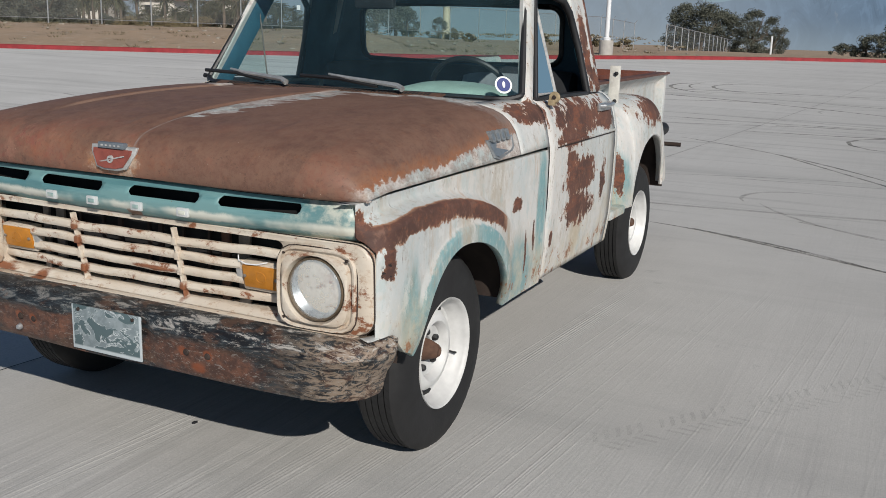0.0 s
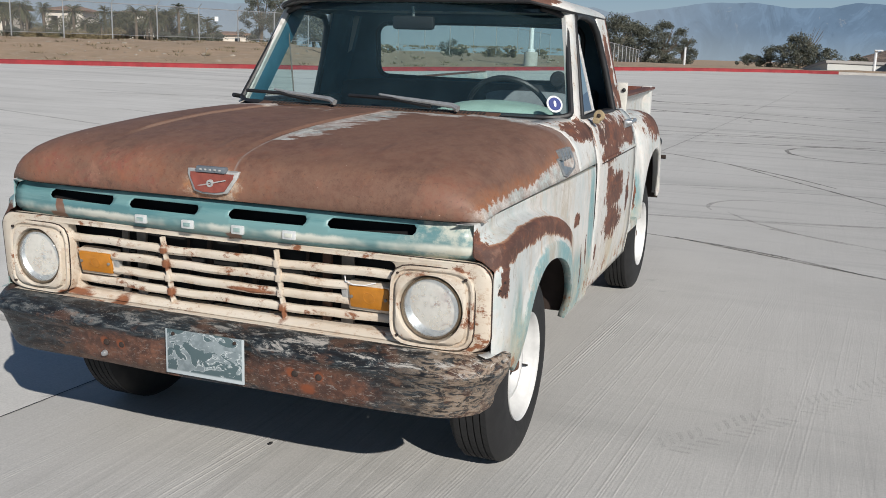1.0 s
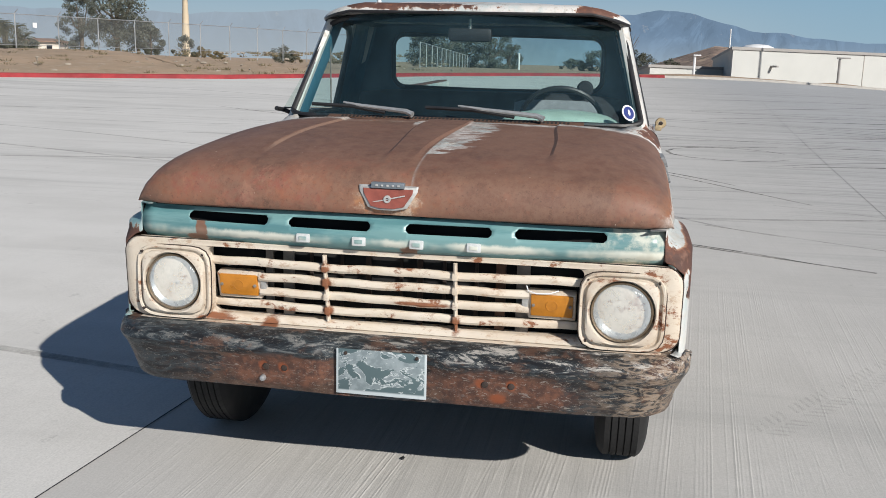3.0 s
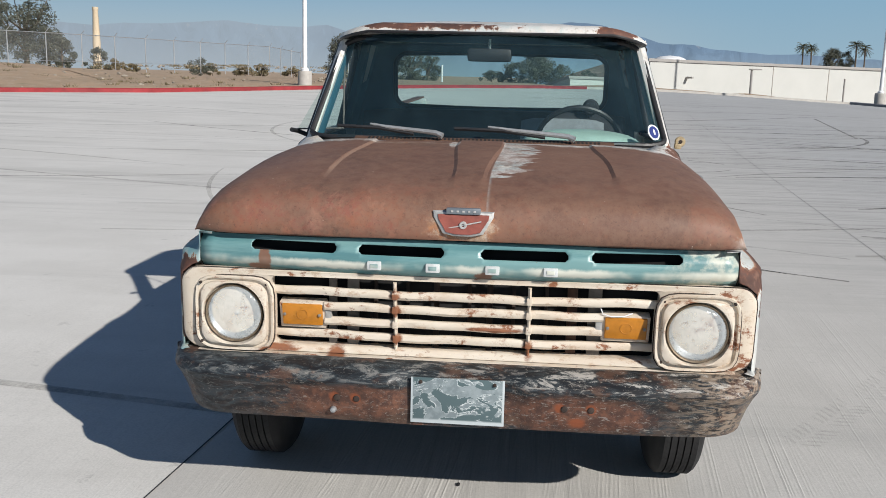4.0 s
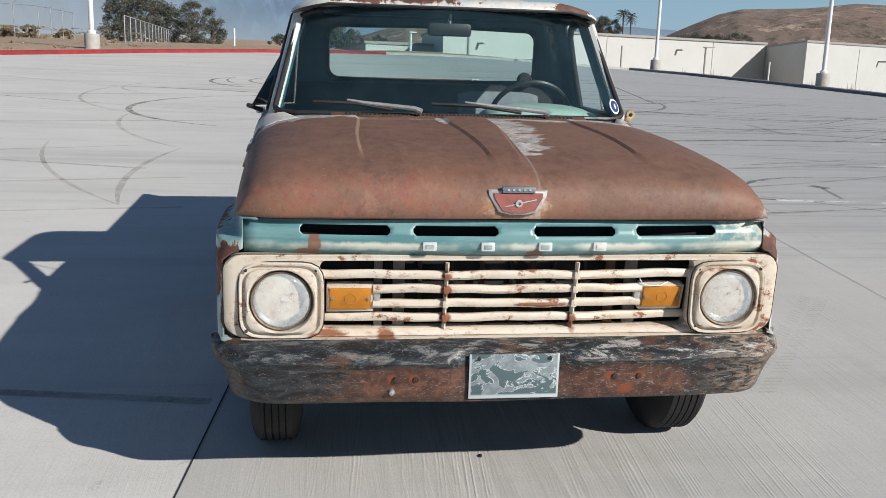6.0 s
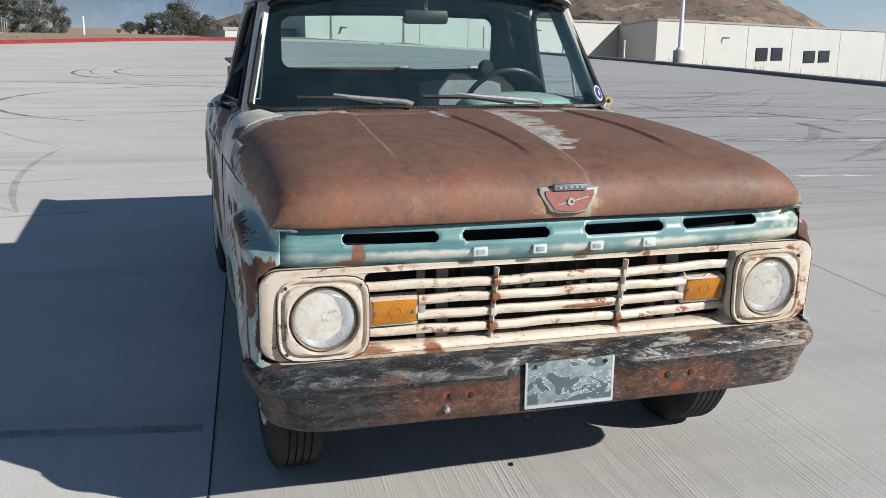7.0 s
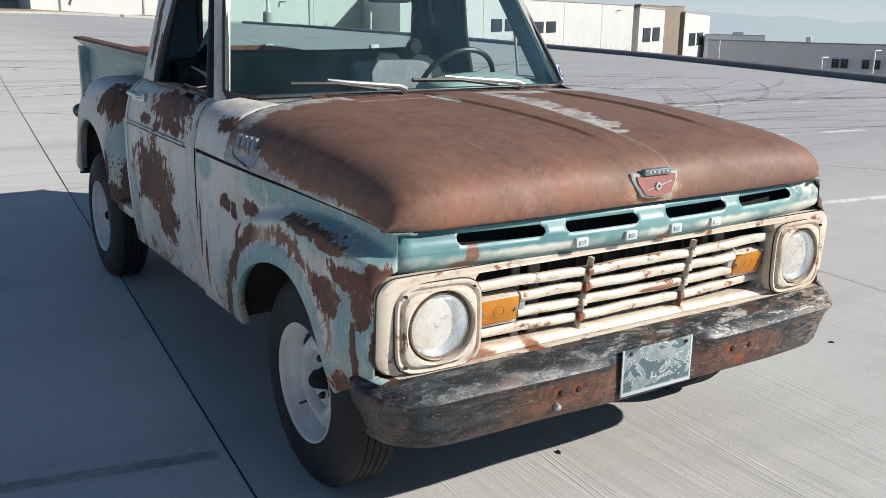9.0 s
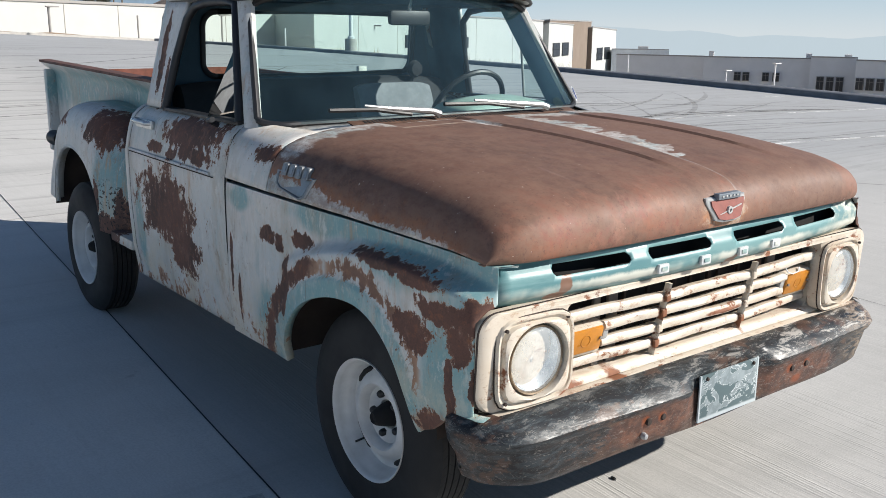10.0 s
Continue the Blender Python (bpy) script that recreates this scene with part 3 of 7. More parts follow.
def dirt():
    n = Nodes("dry_dirt", 0.95)
    c = n.mix(n.ramp(n.noise(0.4, 7, 0.65), 0.35, 0.65), (0.375, 0.268, 0.180), (0.30, 0.225, 0.155))
    c = n.mix(n.ramp(n.noise(2.5, 6, 0.7), 0.5, 0.7), c, (0.40, 0.32, 0.245))
    c = n.mix(n.ramp(n.noise(1.2, 6, 0.7, shift=(7, 1, 0)), 0.56, 0.68, 0, 0.6), c, (0.22, 0.18, 0.11))
    # distance haze painted in: the far land on the right turns grey
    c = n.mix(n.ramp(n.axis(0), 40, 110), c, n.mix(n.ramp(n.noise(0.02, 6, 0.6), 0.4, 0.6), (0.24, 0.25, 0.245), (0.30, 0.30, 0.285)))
    n.bump(n.noise(3, 7, 0.7), 0.6, 0.15)
    return n.done(c)


def glass(name, tint, rough=0.0, film=0.0):
    """A thin pane: lets light through, mirrors a little."""
    n = Nodes(name)
    t = n.tree
    tr = t.nodes.new("ShaderNodeBsdfTransparent")
    tr.inputs[0].default_value = (*tint, 1)
    gl = t.nodes.new("ShaderNodeBsdfGlossy")
    gl.inputs["Roughness"].default_value = rough
    fr = t.nodes.new("ShaderNodeFresnel")
    fr.inputs[0].default_value = 1.5
    mx = t.nodes.new("ShaderNodeMixShader")
    t.links.new(fr.outputs[0], mx.inputs[0])
    t.links.new(tr.outputs[0], mx.inputs[1])
    t.links.new(gl.outputs[0], mx.inputs[2])
    out = mx.outputs[0]
    # diffuse blue layer: sky sheen put into the colour, with some dust
    if film:
        df = t.nodes.new("ShaderNodeBsdfDiffuse")
        df.inputs[0].default_value = (0.30, 0.56, 0.68, 1)
        dx = t.nodes.new("ShaderNodeMixShader")
        n.put(dx.inputs[0], n.ramp(n.noise(5, 6, 0.7, (1.5, 1, 0.5)), 0.35, 0.7, film * 0.75, film * 1.3))
        t.links.new(out, dx.inputs[1])
        t.links.new(df.outputs[0], dx.inputs[2])
        out = dx.outputs[0]
    t.links.new(out, t.nodes["Material Output"].inputs[0])
    return n.mat


def lens_glass():
    """Fluted headlight glass: mostly clear, dusty and a little milky."""
    n = Nodes("lamp_lens", 0.12)
    t = n.tree
    w = t.nodes.new("ShaderNodeTexWave")
    w.inputs["Scale"].default_value = 42
    n.put(w.inputs["Vector"], n.pos)
    n.bump(w.outputs[1], 0.12, 0.003)
    n.done(n.mix(n.ramp(n.noise(40, 3), 0.35, 0.7), (0.60, 0.65, 0.68), (0.47, 0.52, 0.55)))
    tr = t.nodes.new("ShaderNodeBsdfTransparent")
    tr.inputs[0].default_value = (0.95, 0.96, 0.95, 1)
    mx = t.nodes.new("ShaderNodeMixShader")
    mx.inputs[0].default_value = 0.38
    t.links.new(tr.outputs[0], mx.inputs[1])
    t.links.new(n.bsdf.outputs[0], mx.inputs[2])
    t.links.new(mx.outputs[0], t.nodes["Material Output"].inputs[0])
    return n.mat


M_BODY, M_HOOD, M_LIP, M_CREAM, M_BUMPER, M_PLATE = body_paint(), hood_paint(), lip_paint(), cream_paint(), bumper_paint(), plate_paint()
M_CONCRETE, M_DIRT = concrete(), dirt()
M_TYRE = plain("tyre_rubber", (0.014, 0.014, 0.015), 0.8, 0, 0.4, 12, 0.2)
M_RUBBER = plain("black_rubber", (0.018, 0.018, 0.02), 0.5, 0, 0.3, 25)
M_WHEEL = plain("white_wheel_paint", (0.62, 0.62, 0.61), 0.42, 0, 0.22, 12)
M_CHROME = plain("worn_chrome", (0.62, 0.63, 0.63), 0.3, 0.75, 0.25, 30)
M_SILVER = plain("silver_paint", (0.48, 0.48, 0.47), 0.5, 0.2, 0.3, 60)
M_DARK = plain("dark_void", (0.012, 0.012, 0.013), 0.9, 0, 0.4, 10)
M_UNDER = plain("underbody_rust", (0.045, 0.03, 0.024), 0.9, 0, 0.5, 8, 0.3)
# darker copy of the teal trim, with the cab's shade put into the colour
M_TRIM_SHADE = plain("shaded_interior", (0.024, 0.068, 0.102), 0.6, 0, 0.3, 12)
M_TRIM = plain("teal_interior", (0.030, 0.118, 0.172), 0.5, 0, 0.3, 12)
M_DASH = plain("pale_green_dash", (0.38, 0.52, 0.46), 0.45, 0, 0.2, 12)
M_SEAT = plain("black_vinyl", (0.018, 0.020, 0.024), 0.8, 0, 0.5, 10, 0.2)
M_COVER = plain("grey_cloth", (0.22, 0.235, 0.25), 0.9, 0, 0.2, 30, 0.2)
M_AMBER = plain("amber_plastic", (0.52, 0.205, 0.022), 0.32, 0, 0.25, 30)
M_LENS = lens_glass()
M_BOWL = plain("lamp_bowl", (0.62, 0.66, 0.70), 0.42, 0.9, 0.10, 18)
M_RING = plain("dull_ring", (0.22, 0.165, 0.11), 0.5, 0.4, 0.5, 40)
M_RED = plain("red_curb_paint", (0.30, 0.026, 0.032), 0.75, 0, 0.35, 3)
M_GALV = plain("galvanised_steel", (0.42, 0.43, 0.44), 0.5, 0.6, 0.2, 6)
M_POLE = plain("white_pole_paint", (0.72, 0.73, 0.74), 0.5, 0, 0.1, 2)
M_BASE = plain("pole_base_concrete", (0.42, 0.40, 0.37), 0.9, 0, 0.2, 5)
M_WALL = plain("white_tilt_up_wall", (0.470, 0.480, 0.465), 0.85, 0, 0.06, 0.6)
M_GREYWALL = plain("grey_wall", (0.46, 0.455, 0.455), 0.85, 0, 0.08, 0.6)
M_FARWALL = plain("light_grey_wall", (0.70, 0.70, 0.71), 0.85, 0, 0.08, 0.6)
M_WIN = plain("dark_window", (0.012, 0.016, 0.024), 0.35, 0, 0.2, 2)
M_BADGE = plain("badge_metal", (0.26, 0.275, 0.285), 0.5, 0.25, 0.35, 70)
M_LETTER = plain("worn_white_metal", (0.64, 0.66, 0.66), 0.42, 0.1, 0.2, 60)
M_BRACE = plain("dirty_steel", (0.24, 0.215, 0.19), 0.7, 0.1, 0.5, 18)
M_GREYENAMEL = plain("grey_enamel", (0.22, 0.25, 0.28), 0.4, 0.4, 0.2, 40)
M_HUB = plain("hub_rust", (0.12, 0.062, 0.04), 0.8, 0, 0.5, 30)
M_GLASS = glass("clear_glass", (0.80, 0.90, 0.87))
M_SHIELD = glass("veiled_glass", (0.74, 0.88, 0.89), 0.0, 0.026)
M_WIPER = plain("wiper_steel", (0.50, 0.51, 0.51), 0.34, 0.55, 0.25, 40)


# ---- mesh helpers ----
def finish(name, bm, material, smooth=38):
    me = bpy.data.meshes.new(name)
    bmesh.ops.recalc_face_normals(bm, faces=bm.faces)
    bm.to_mesh(me)
    bm.free()
    if material:
        me.materials.append(material)
    if smooth:
        me.shade_smooth()
        me.set_sharp_from_angle(angle=radians(smooth))
    return me


def part(name, bm, material, parent, label="", smooth=38, thick=0.0):
    """Links a bmesh as one mesh object under a thing or a part."""
    ob = new(name, finish(name, bm, material, smooth))
    ob.parent = parent
    if thick:
        s = ob.modifiers.new("thickness", "SOLIDIFY")
        s.thickness, s.offset = thick, -1
    return tagged(ob, label)


def thing(name, label, category, kind="", group="", at=(0, 0, 0)):
    ob = new(name)
    ob.location = at
    return tagged(ob, label, category, group, kind)


def solid(name, bm, material, label, category, kind="", group="", smooth=38):
    return tagged(new(name, finish(name, bm, material, smooth)), label, category, group, kind)


def loft(rows, closed=False, caps=False, bm=None):
    """A skin over rows of points, all rows of one length; closed: each row is a ring."""
    bm = bm or bmesh.new()
    grid = [[bm.verts.new(p) for p in row] for row in rows]
    for a, b in zip(grid, grid[1:]):
        m = len(a)
        for i in range(m if closed else m - 1):
            j = (i + 1) % m
            q = []
            for v in (a[i], a[j], b[j], b[i]):
                if v not in q:
                    q.append(v)
            try:
                bm.faces.new(q)
            except ValueError:
                pass
    if caps:
        bm.faces.new(grid[0])
        bm.faces.new(grid[-1])
    return bm


def box(c, s, bevel=0.0, bm=None, turn=None):
    bm = bm or bmesh.new()
    m = Matrix.Translation(c) @ (turn or Matrix()) @ Matrix.Diagonal((*s, 1))
    got = bmesh.ops.create_cube(bm, size=1, matrix=m)
    if bevel:
        edges = list({e for v in got["verts"] for e in v.link_edges})
        bmesh.ops.bevel(bm, geom=edges, offset=bevel, segments=2, affect="EDGES", profile=0.6)
    return bm


def tube(points, r, n=10, bm=None, caps=True, flat=1.0):
    """A rod along points; r is one radius or one for each point; flat squeezes it sideways."""
    pts = [Vector(p) for p in points]
    rr = r if isinstance(r, (list, tuple)) else [r] * len(pts)
    rows, up = [], None
    for i, p in enumerate(pts):
        d = (pts[min(i + 1, len(pts) - 1)] - pts[max(i - 1, 0)]).normalized()
        if up is None:
            up = Vector((0, 0, 1)) if abs(d.z) < 0.9 else Vector((1, 0, 0))
        a = d.cross(up).normalized()
        b = a.cross(d)
        rows.append([p + (a * math.cos(k * math.tau / n) + b * math.sin(k * math.tau / n) * flat) * rr[i] for k in range(n)])
    return loft(rows, True, caps, bm)


def lathe(profile, n=48, centre=(0, 0, 0), axis="x", bm=None, sign=1):
    """Turns (radius, height) pairs round an axis."""
    rows = []
    for r, h in profile:
        row = []
        for k in range(n):
            c, s = r * math.cos(k * math.tau / n), r * math.sin(k * math.tau / n)
            p = {"x": (sign * h, c, s), "y": (c, h, s), "z": (c, s, h)}[axis]
            row.append(Vector(p) + Vector(centre))
        rows.append(row)
    return loft(rows, True, False, bm)


def smooth01(t):
    t = max(0.0, min(1.0, t))
    return t * t * (3 - 2 * t)


def lerp_table(table, v):
    """Straight lines between the (v, value) pairs of a table."""
    for (a, fa), (b, fb) in zip(table, table[1:]):
        if v <= b:
            return fa + (fb - fa) * max(0.0, (v - a) / (b - a))
    return table[-1][1]


def rounded(w, h, r, n=6):
    """A rounded rectangle about 0, 0 as (a, b) points."""
    out = []
    for cx, cy, start in ((w - r, h - r, 0), (-w + r, h - r, 90), (-w + r, -h + r, 180), (w - r, -h + r, 270)):
        for k in range(n + 1):
            t = radians(start + 90 * k / n)
            out.append((cx + r * math.cos(t), cy + r * math.sin(t)))
    return out


# ---- the truck ----
truck = thing("pickup_truck", "weathered pale blue and teal pickup truck with rusty brown hood", "pickup truck")


def hood_width(y):
    return lerp_table([(-0.8, 0.905), (-0.6, 0.916), (-0.2, 0.930), (0.2, 0.942), (0.6, 0.948)], y)


def seam_z(y):
    return lerp_table([(-0.8, 1.005), (-0.5, 1.022), (0.0, 1.034), (0.6, 1.040), (2.0, 1.045)], y)


HOOD_LINE = [(-0.668, 0.0), (-0.688, 0.006), (-0.697, 0.03), (-0.694, 0.065), (-0.679, 0.10), (-0.648, 0.126), (-0.60, 0.142), (-0.50, 0.159), (-0.36, 0.175), (-0.2, 0.187), (-0.05, 0.195), (0.1, 0.201), (0.25, 0.205), (0.38, 0.207), (0.47, 0.208), (0.515, 0.206)]
HOOD_CROSS = [(0, 1.0), (0.08, 0.999), (0.12, 0.998), (0.2, 0.996), (0.3, 0.993), (0.4, 0.988), (0.48, 0.981), (0.54, 0.974), (0.6, 0.965), (0.68, 0.948), (0.75, 0.922), (0.81, 0.888), (0.86, 0.84), (0.905, 0.755), (0.94, 0.63), (0.968, 0.455), (0.986, 0.235), (0.995, 0.07), (1.0, 0.0)]


def hood():
    line = []
    n = len(HOOD_LINE)
    for i in range(n - 1):
        p0, p1, p2, p3 = HOOD_LINE[max(i - 1, 0)], HOOD_LINE[i], HOOD_LINE[i + 1], HOOD_LINE[min(i + 2, n - 1)]
        for k in range(4):
            t = k / 4
            line.append(tuple(0.5 * (2 * b + (c - a) * t + (2 * a - 5 * b + 4 * c - d) * t * t + (3 * b - a - 3 * c + d) * t ** 3) for a, b, c, d in zip(p0, p1, p2, p3)))
    line.append(HOOD_LINE[-1])
    rows = []
    for y, h in line:
        w = hood_width(y)
        sw = (0.055 + 0.042 * smooth01((y + 0.45) / 0.8)) / w
        cw = (0.47 + 0.03 * smooth01((0.4 - y) / 0.6)) / w
        ss = [0, sw * 0.5, sw - 0.016, sw - 0.007, sw + 0.007, sw + 0.024, 0.2, 0.3, 0.4, cw - 0.02, cw - 0.007, cw + 0.007, cw + 0.03, 0.62, 0.68, 0.75, 0.81, 0.86, 0.905, 0.94, 0.968, 0.986, 0.995, 1.0]
        row = []
        for s in [-v for v in ss[:0:-1]] + ss:
            q = lerp_table(HOOD_CROSS, abs(s))
            x = s * w
            nose = smooth01((-0.45 - y) / 0.25)
            yy = y + nose * (0.034 * abs(s) ** 3.2 + 0.042 * max(0.0, (abs(s) - 0.82) / 0.18) ** 2.4)
            rise = h * q if h > 0.13 else h * (q ** (0.35 + 0.65 * h / 0.13))
            z = seam_z(y) + rise + (0.006 * (1 - abs(s)) if h < 0.01 else 0) - 0.012 * (1 - 0.15 * abs(s) ** 4) * nose * (1 - h / 0.15)
            fade = smooth01((y + 0.66) / 0.26)
            if abs(s) < sw:
                z += 0.007 * fade
            if abs(s) > cw:
                z += 0.008 * smooth01((y + 0.60) / 0.28) * smooth01((0.86 - abs(s)) / 0.2)
            row.append((x, yy, z))
        rows.append(row)
    part("hood", loft(rows), M_HOOD, truck, "rust-brown hood with worn white patches", 25, 0.004)


hood()
seam = [(x, -0.660 + 0.036 * (abs(x) / 0.88) ** 2.6, 1.003) for x in [-0.84 + 0.042 * k for k in range(41)]]
part("hood_gap", tube(seam, 0.006, 6), plain("seam_black", (0.01, 0.01, 0.011), 0.9, 0, 0.3, 20), truck, "dark gap under the hood's front edge")


def arch_z(y, cy, cz, r, flat=1.0):
    d = 1 - ((y - cy) / r) ** 2
    return cz + r * flat * math.sqrt(max(0.0, d))


ARCH_Y, ARCH_Z, ARCH_FORE, ARCH_AFT, ARCH_UP = -0.085, 0.40, 0.325, 0.495, 0.390


def arch_d(y, z):
    """Distance from the wheel arch's centre, scaled so that the opening's edge lies at ARCH_UP."""
    v = (y - ARCH_Y) / (ARCH_AFT if y > ARCH_Y else ARCH_FORE)
    return math.hypot(v * ARCH_UP, z - ARCH_Z)


def crest_z(y):
    """The fender's brow line over the wheel."""
    return 0.958 - 0.29 * (y + 0.3) ** 2 - 0.12 * max(0.0, y) ** 2


def fender_x(y, z):
    f = smooth01((0.56 - y) / 0.42)
    bulge = 0.953 + 0.029 * f
    hollow = lerp_table([(-0.67, 0.899), (-0.4, 0.906), (-0.1, 0.922), (0.2, 0.940), (0.5, 0.952)], y)
    x = bulge + (hollow - bulge) * smooth01((z - crest_z(y) + 0.014) / 0.046)
    x -= lerp_table([(0.95, 0), (1.0, 0.001), (1.04, 0.006)], z) * (1 - f)
    if z < 0.62:
        x -= (0.018 + 0.012 * f) * ((0.62 - z) / 0.18) ** 1.5
    t = min(1.0, max(0.0, (-0.52 - y) / 0.149))
    lid = smooth01((z - 0.872) / 0.03)
    inner = 0.952 + (0.887 - 0.952) * lid
    x = min(x, inner) + max(0.0, x - inner) * math.sqrt(1 - t * t)
    d = arch_d(y, z)
    x += 0.011 * (smooth01((0.455 - d) / 0.010)) * smooth01((z - 0.44) / 0.10)
    return x


def fender(sx):
    ys = [-0.669, -0.6688, -0.668, -0.665, -0.66, -0.65, -0.64, -0.62, -0.6, -0.57, -0.53, -0.48, -0.44]
    n = 40
    for k in range(n + 1):
        c = math.cos(math.pi * k / n)
        ys.append(ARCH_Y - c * (ARCH_FORE if c > 0 else ARCH_AFT))
    ys += [0.43, 0.47, 0.51, 0.56, 0.62, 0.68, 0.74, 0.79, 0.826, 0.832]
    rows = []
    for y in ys:
        top = seam_z(y) - 0.012
        if y < ARCH_Y - ARCH_FORE:
            low = 0.60 - 0.10 * smooth01((y + 0.60) / 0.16)
        elif y > ARCH_Y + ARCH_AFT:
            low = 0.445
        else:
            v = (y - ARCH_Y) / (ARCH_AFT if y > ARCH_Y else ARCH_FORE)
            low = max(ARCH_Z + ARCH_UP * math.sqrt(max(0.0, 1 - v * v)), 0.48 if y < -0.35 else 0.445)
        row = []
        brow = min(max(crest_z(y) - 0.03, low + 0.02), top - 0.08)
        for k in range(27):
            z = low + (brow - low) * k / 10 if k < 10 else brow + (top - brow) * (k - 10) / 16
            tuck = (0.034 - 0.012 * smooth01((z - 0.872) / 0.03)) * smooth01((-0.55 - y) / 0.119)
            row.append((sx * fender_x(y, z), y + tuck, z))
        # the lower edge turns inwards
        row = [(sx * (fender_x(y, low) - 0.03), y, low + 0.004), (sx * (fender_x(y, low) - 0.006), y, low - 0.002)] + row
        row.append((sx * (fender_x(y, top) - 0.05), y, top + 0.002))
        rows.append(row)
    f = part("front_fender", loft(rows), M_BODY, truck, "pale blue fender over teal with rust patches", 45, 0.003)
    # wheel house
    well = []
    for x in (0.93, 0.55):
        well.append([(sx * x, 0.0 - 0.45 * math.cos(math.pi * k / 20), 0.46 + 0.40 * math.sin(math.pi * k / 20)) for k in range(21)])
    well.append([(sx * 0.55, 0.0 - 0.45 * math.cos(math.pi * k / 20), 0.46 + 0.02 * math.sin(math.pi * k / 20)) for k in range(21)])
    part("wheel_house", loft(well), M_UNDER, f, "dark rusty inner fender")


for sx in (1, -1):
    fender(sx)


def lip_panel():
    """Teal panel under the hood's front edge with four slots."""
    holes = [(-0.705, -0.415), (-0.34, -0.06), (0.06, 0.34), (0.415, 0.705)]
    z0, z1, za, zb = 0.884, 1.004, 0.953, 0.984
    xs = sorted({round(-0.885 + 1.770 * k / 40, 4) for k in range(41)} | {v for h in holes for v in h} | {h[0] + 0.010 for h in holes} | {h[1] - 0.010 for h in holes})
    zs = [z0, 0.892, 0.905, 0.92, 0.935, za, za + 0.010, zb - 0.010, zb, 0.995, z1]
    bm = bmesh.new()

    def at(x, z):
        bow = 0.056 * (abs(x) / 0.885) ** 2
        out = 0.028 * smooth01((z - 0.884) / 0.03) - 0.030 * smooth01((z - 0.955) / 0.05)
        return (x, -0.672 + bow - out, z)

    grid = {(i, j): bm.verts.new(at(x, z)) for i, x in enumerate(xs) for j, z in enumerate(zs)}
    for i in range(len(xs) - 1):
        for j in range(len(zs) - 1):
            mid = (xs[i] + xs[i + 1]) / 2
            if zs[j] >= za - 1e-6 and zs[j + 1] <= zb + 1e-6:
                hole = [h for h in holes if h[0] < mid < h[1]]
                if hole:
                    h = hole[0]
                    lower, upper, first, last = zs[j] < za + 1e-6, zs[j + 1] > zb - 1e-6, xs[i] < h[0] + 1e-6, xs[i + 1] > h[1] - 1e-6
                    if (first or last) and (lower or upper):
                        # the corner is filled, so that the slot's end is round
                        far = grid[i + 1, j if lower else j + 1] if first else grid[i, j if lower else j + 1]
                        near = grid[i if first else i + 1, j if lower else j + 1]
                        tip = grid[i if first else i + 1, j + 1 if lower else j]
                        bm.faces.new([near, far, tip] if first == lower else [near, tip, far])
                    continue
            bm.faces.new([grid[i, j], grid[i + 1, j], grid[i + 1, j + 1], grid[i, j + 1]])
    p = part("front_panel", bm, M_LIP, truck, "teal front panel with air slots", 45, 0.003)
    # four raised letter-sized badges stay plain blocks
    for x in (-0.287, -0.095, 0.098, 0.285):
        bow = 0.058 * (abs(x) / 0.885) ** 2
        b = box((x, -0.703 + bow, 0.919), (0.046, 0.012, 0.029), 0.004)
        k = part("badge_block", b, M_LETTER, p, "small worn silver badge block")
        part("block_field", box((x, -0.710 + bow, 0.919), (0.026, 0.004, 0.013), 0.002), M_LIP, k)
    for sx in (1, -1):
        # the panel's end turns back to meet the fender
        ends = [at(0.884, z) for z in (0.886, 0.92, 0.955, 0.98, 1.003)]
        part("end_flange", loft([[(sx * (x + dx), y + dy, z) for x, y, z in ends] for dx, dy in ((0.0, 0.002), (0.008, 0.014), (0.012, 0.060))]), M_LIP, p, "teal flange at the panel's end", 50)
        edge = [at(0.8875, z) for z in (0.886, 0.91, 0.94, 0.97, 1.002)]
        part("panel_seam", tube([(sx * a, b + 0.004, c) for a, b, c in edge], 0.004, 6), M_DARK, p, "dark gap beside the panel")
    # near-black board stands for the shade behind the grille
    part("grille_shade_board", box((0, -0.54, 0.79), (1.40, 0.02, 0.40)), M_DARK, truck)
    # unseen board added to stop sunlight leaking under the grille
    part("light_leak_board", box((0, -0.56, 0.50), (1.60, 0.02, 0.20)), M_UNDER, truck)
    # near-black board stands for the shade behind the slots
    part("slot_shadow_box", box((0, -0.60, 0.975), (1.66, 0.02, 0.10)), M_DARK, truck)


lip_panel()


def face_y(x, z):
    """The grille's front: leans back towards its foot, stands nearly upright at the headlights."""
    a = abs(x)
    lean = 0.22 * (1 - 0.75 * smooth01((a - 0.55) / 0.3))
    return -0.676 + lean * (0.845 - z) + 0.016 * (a / 0.93) ** 3


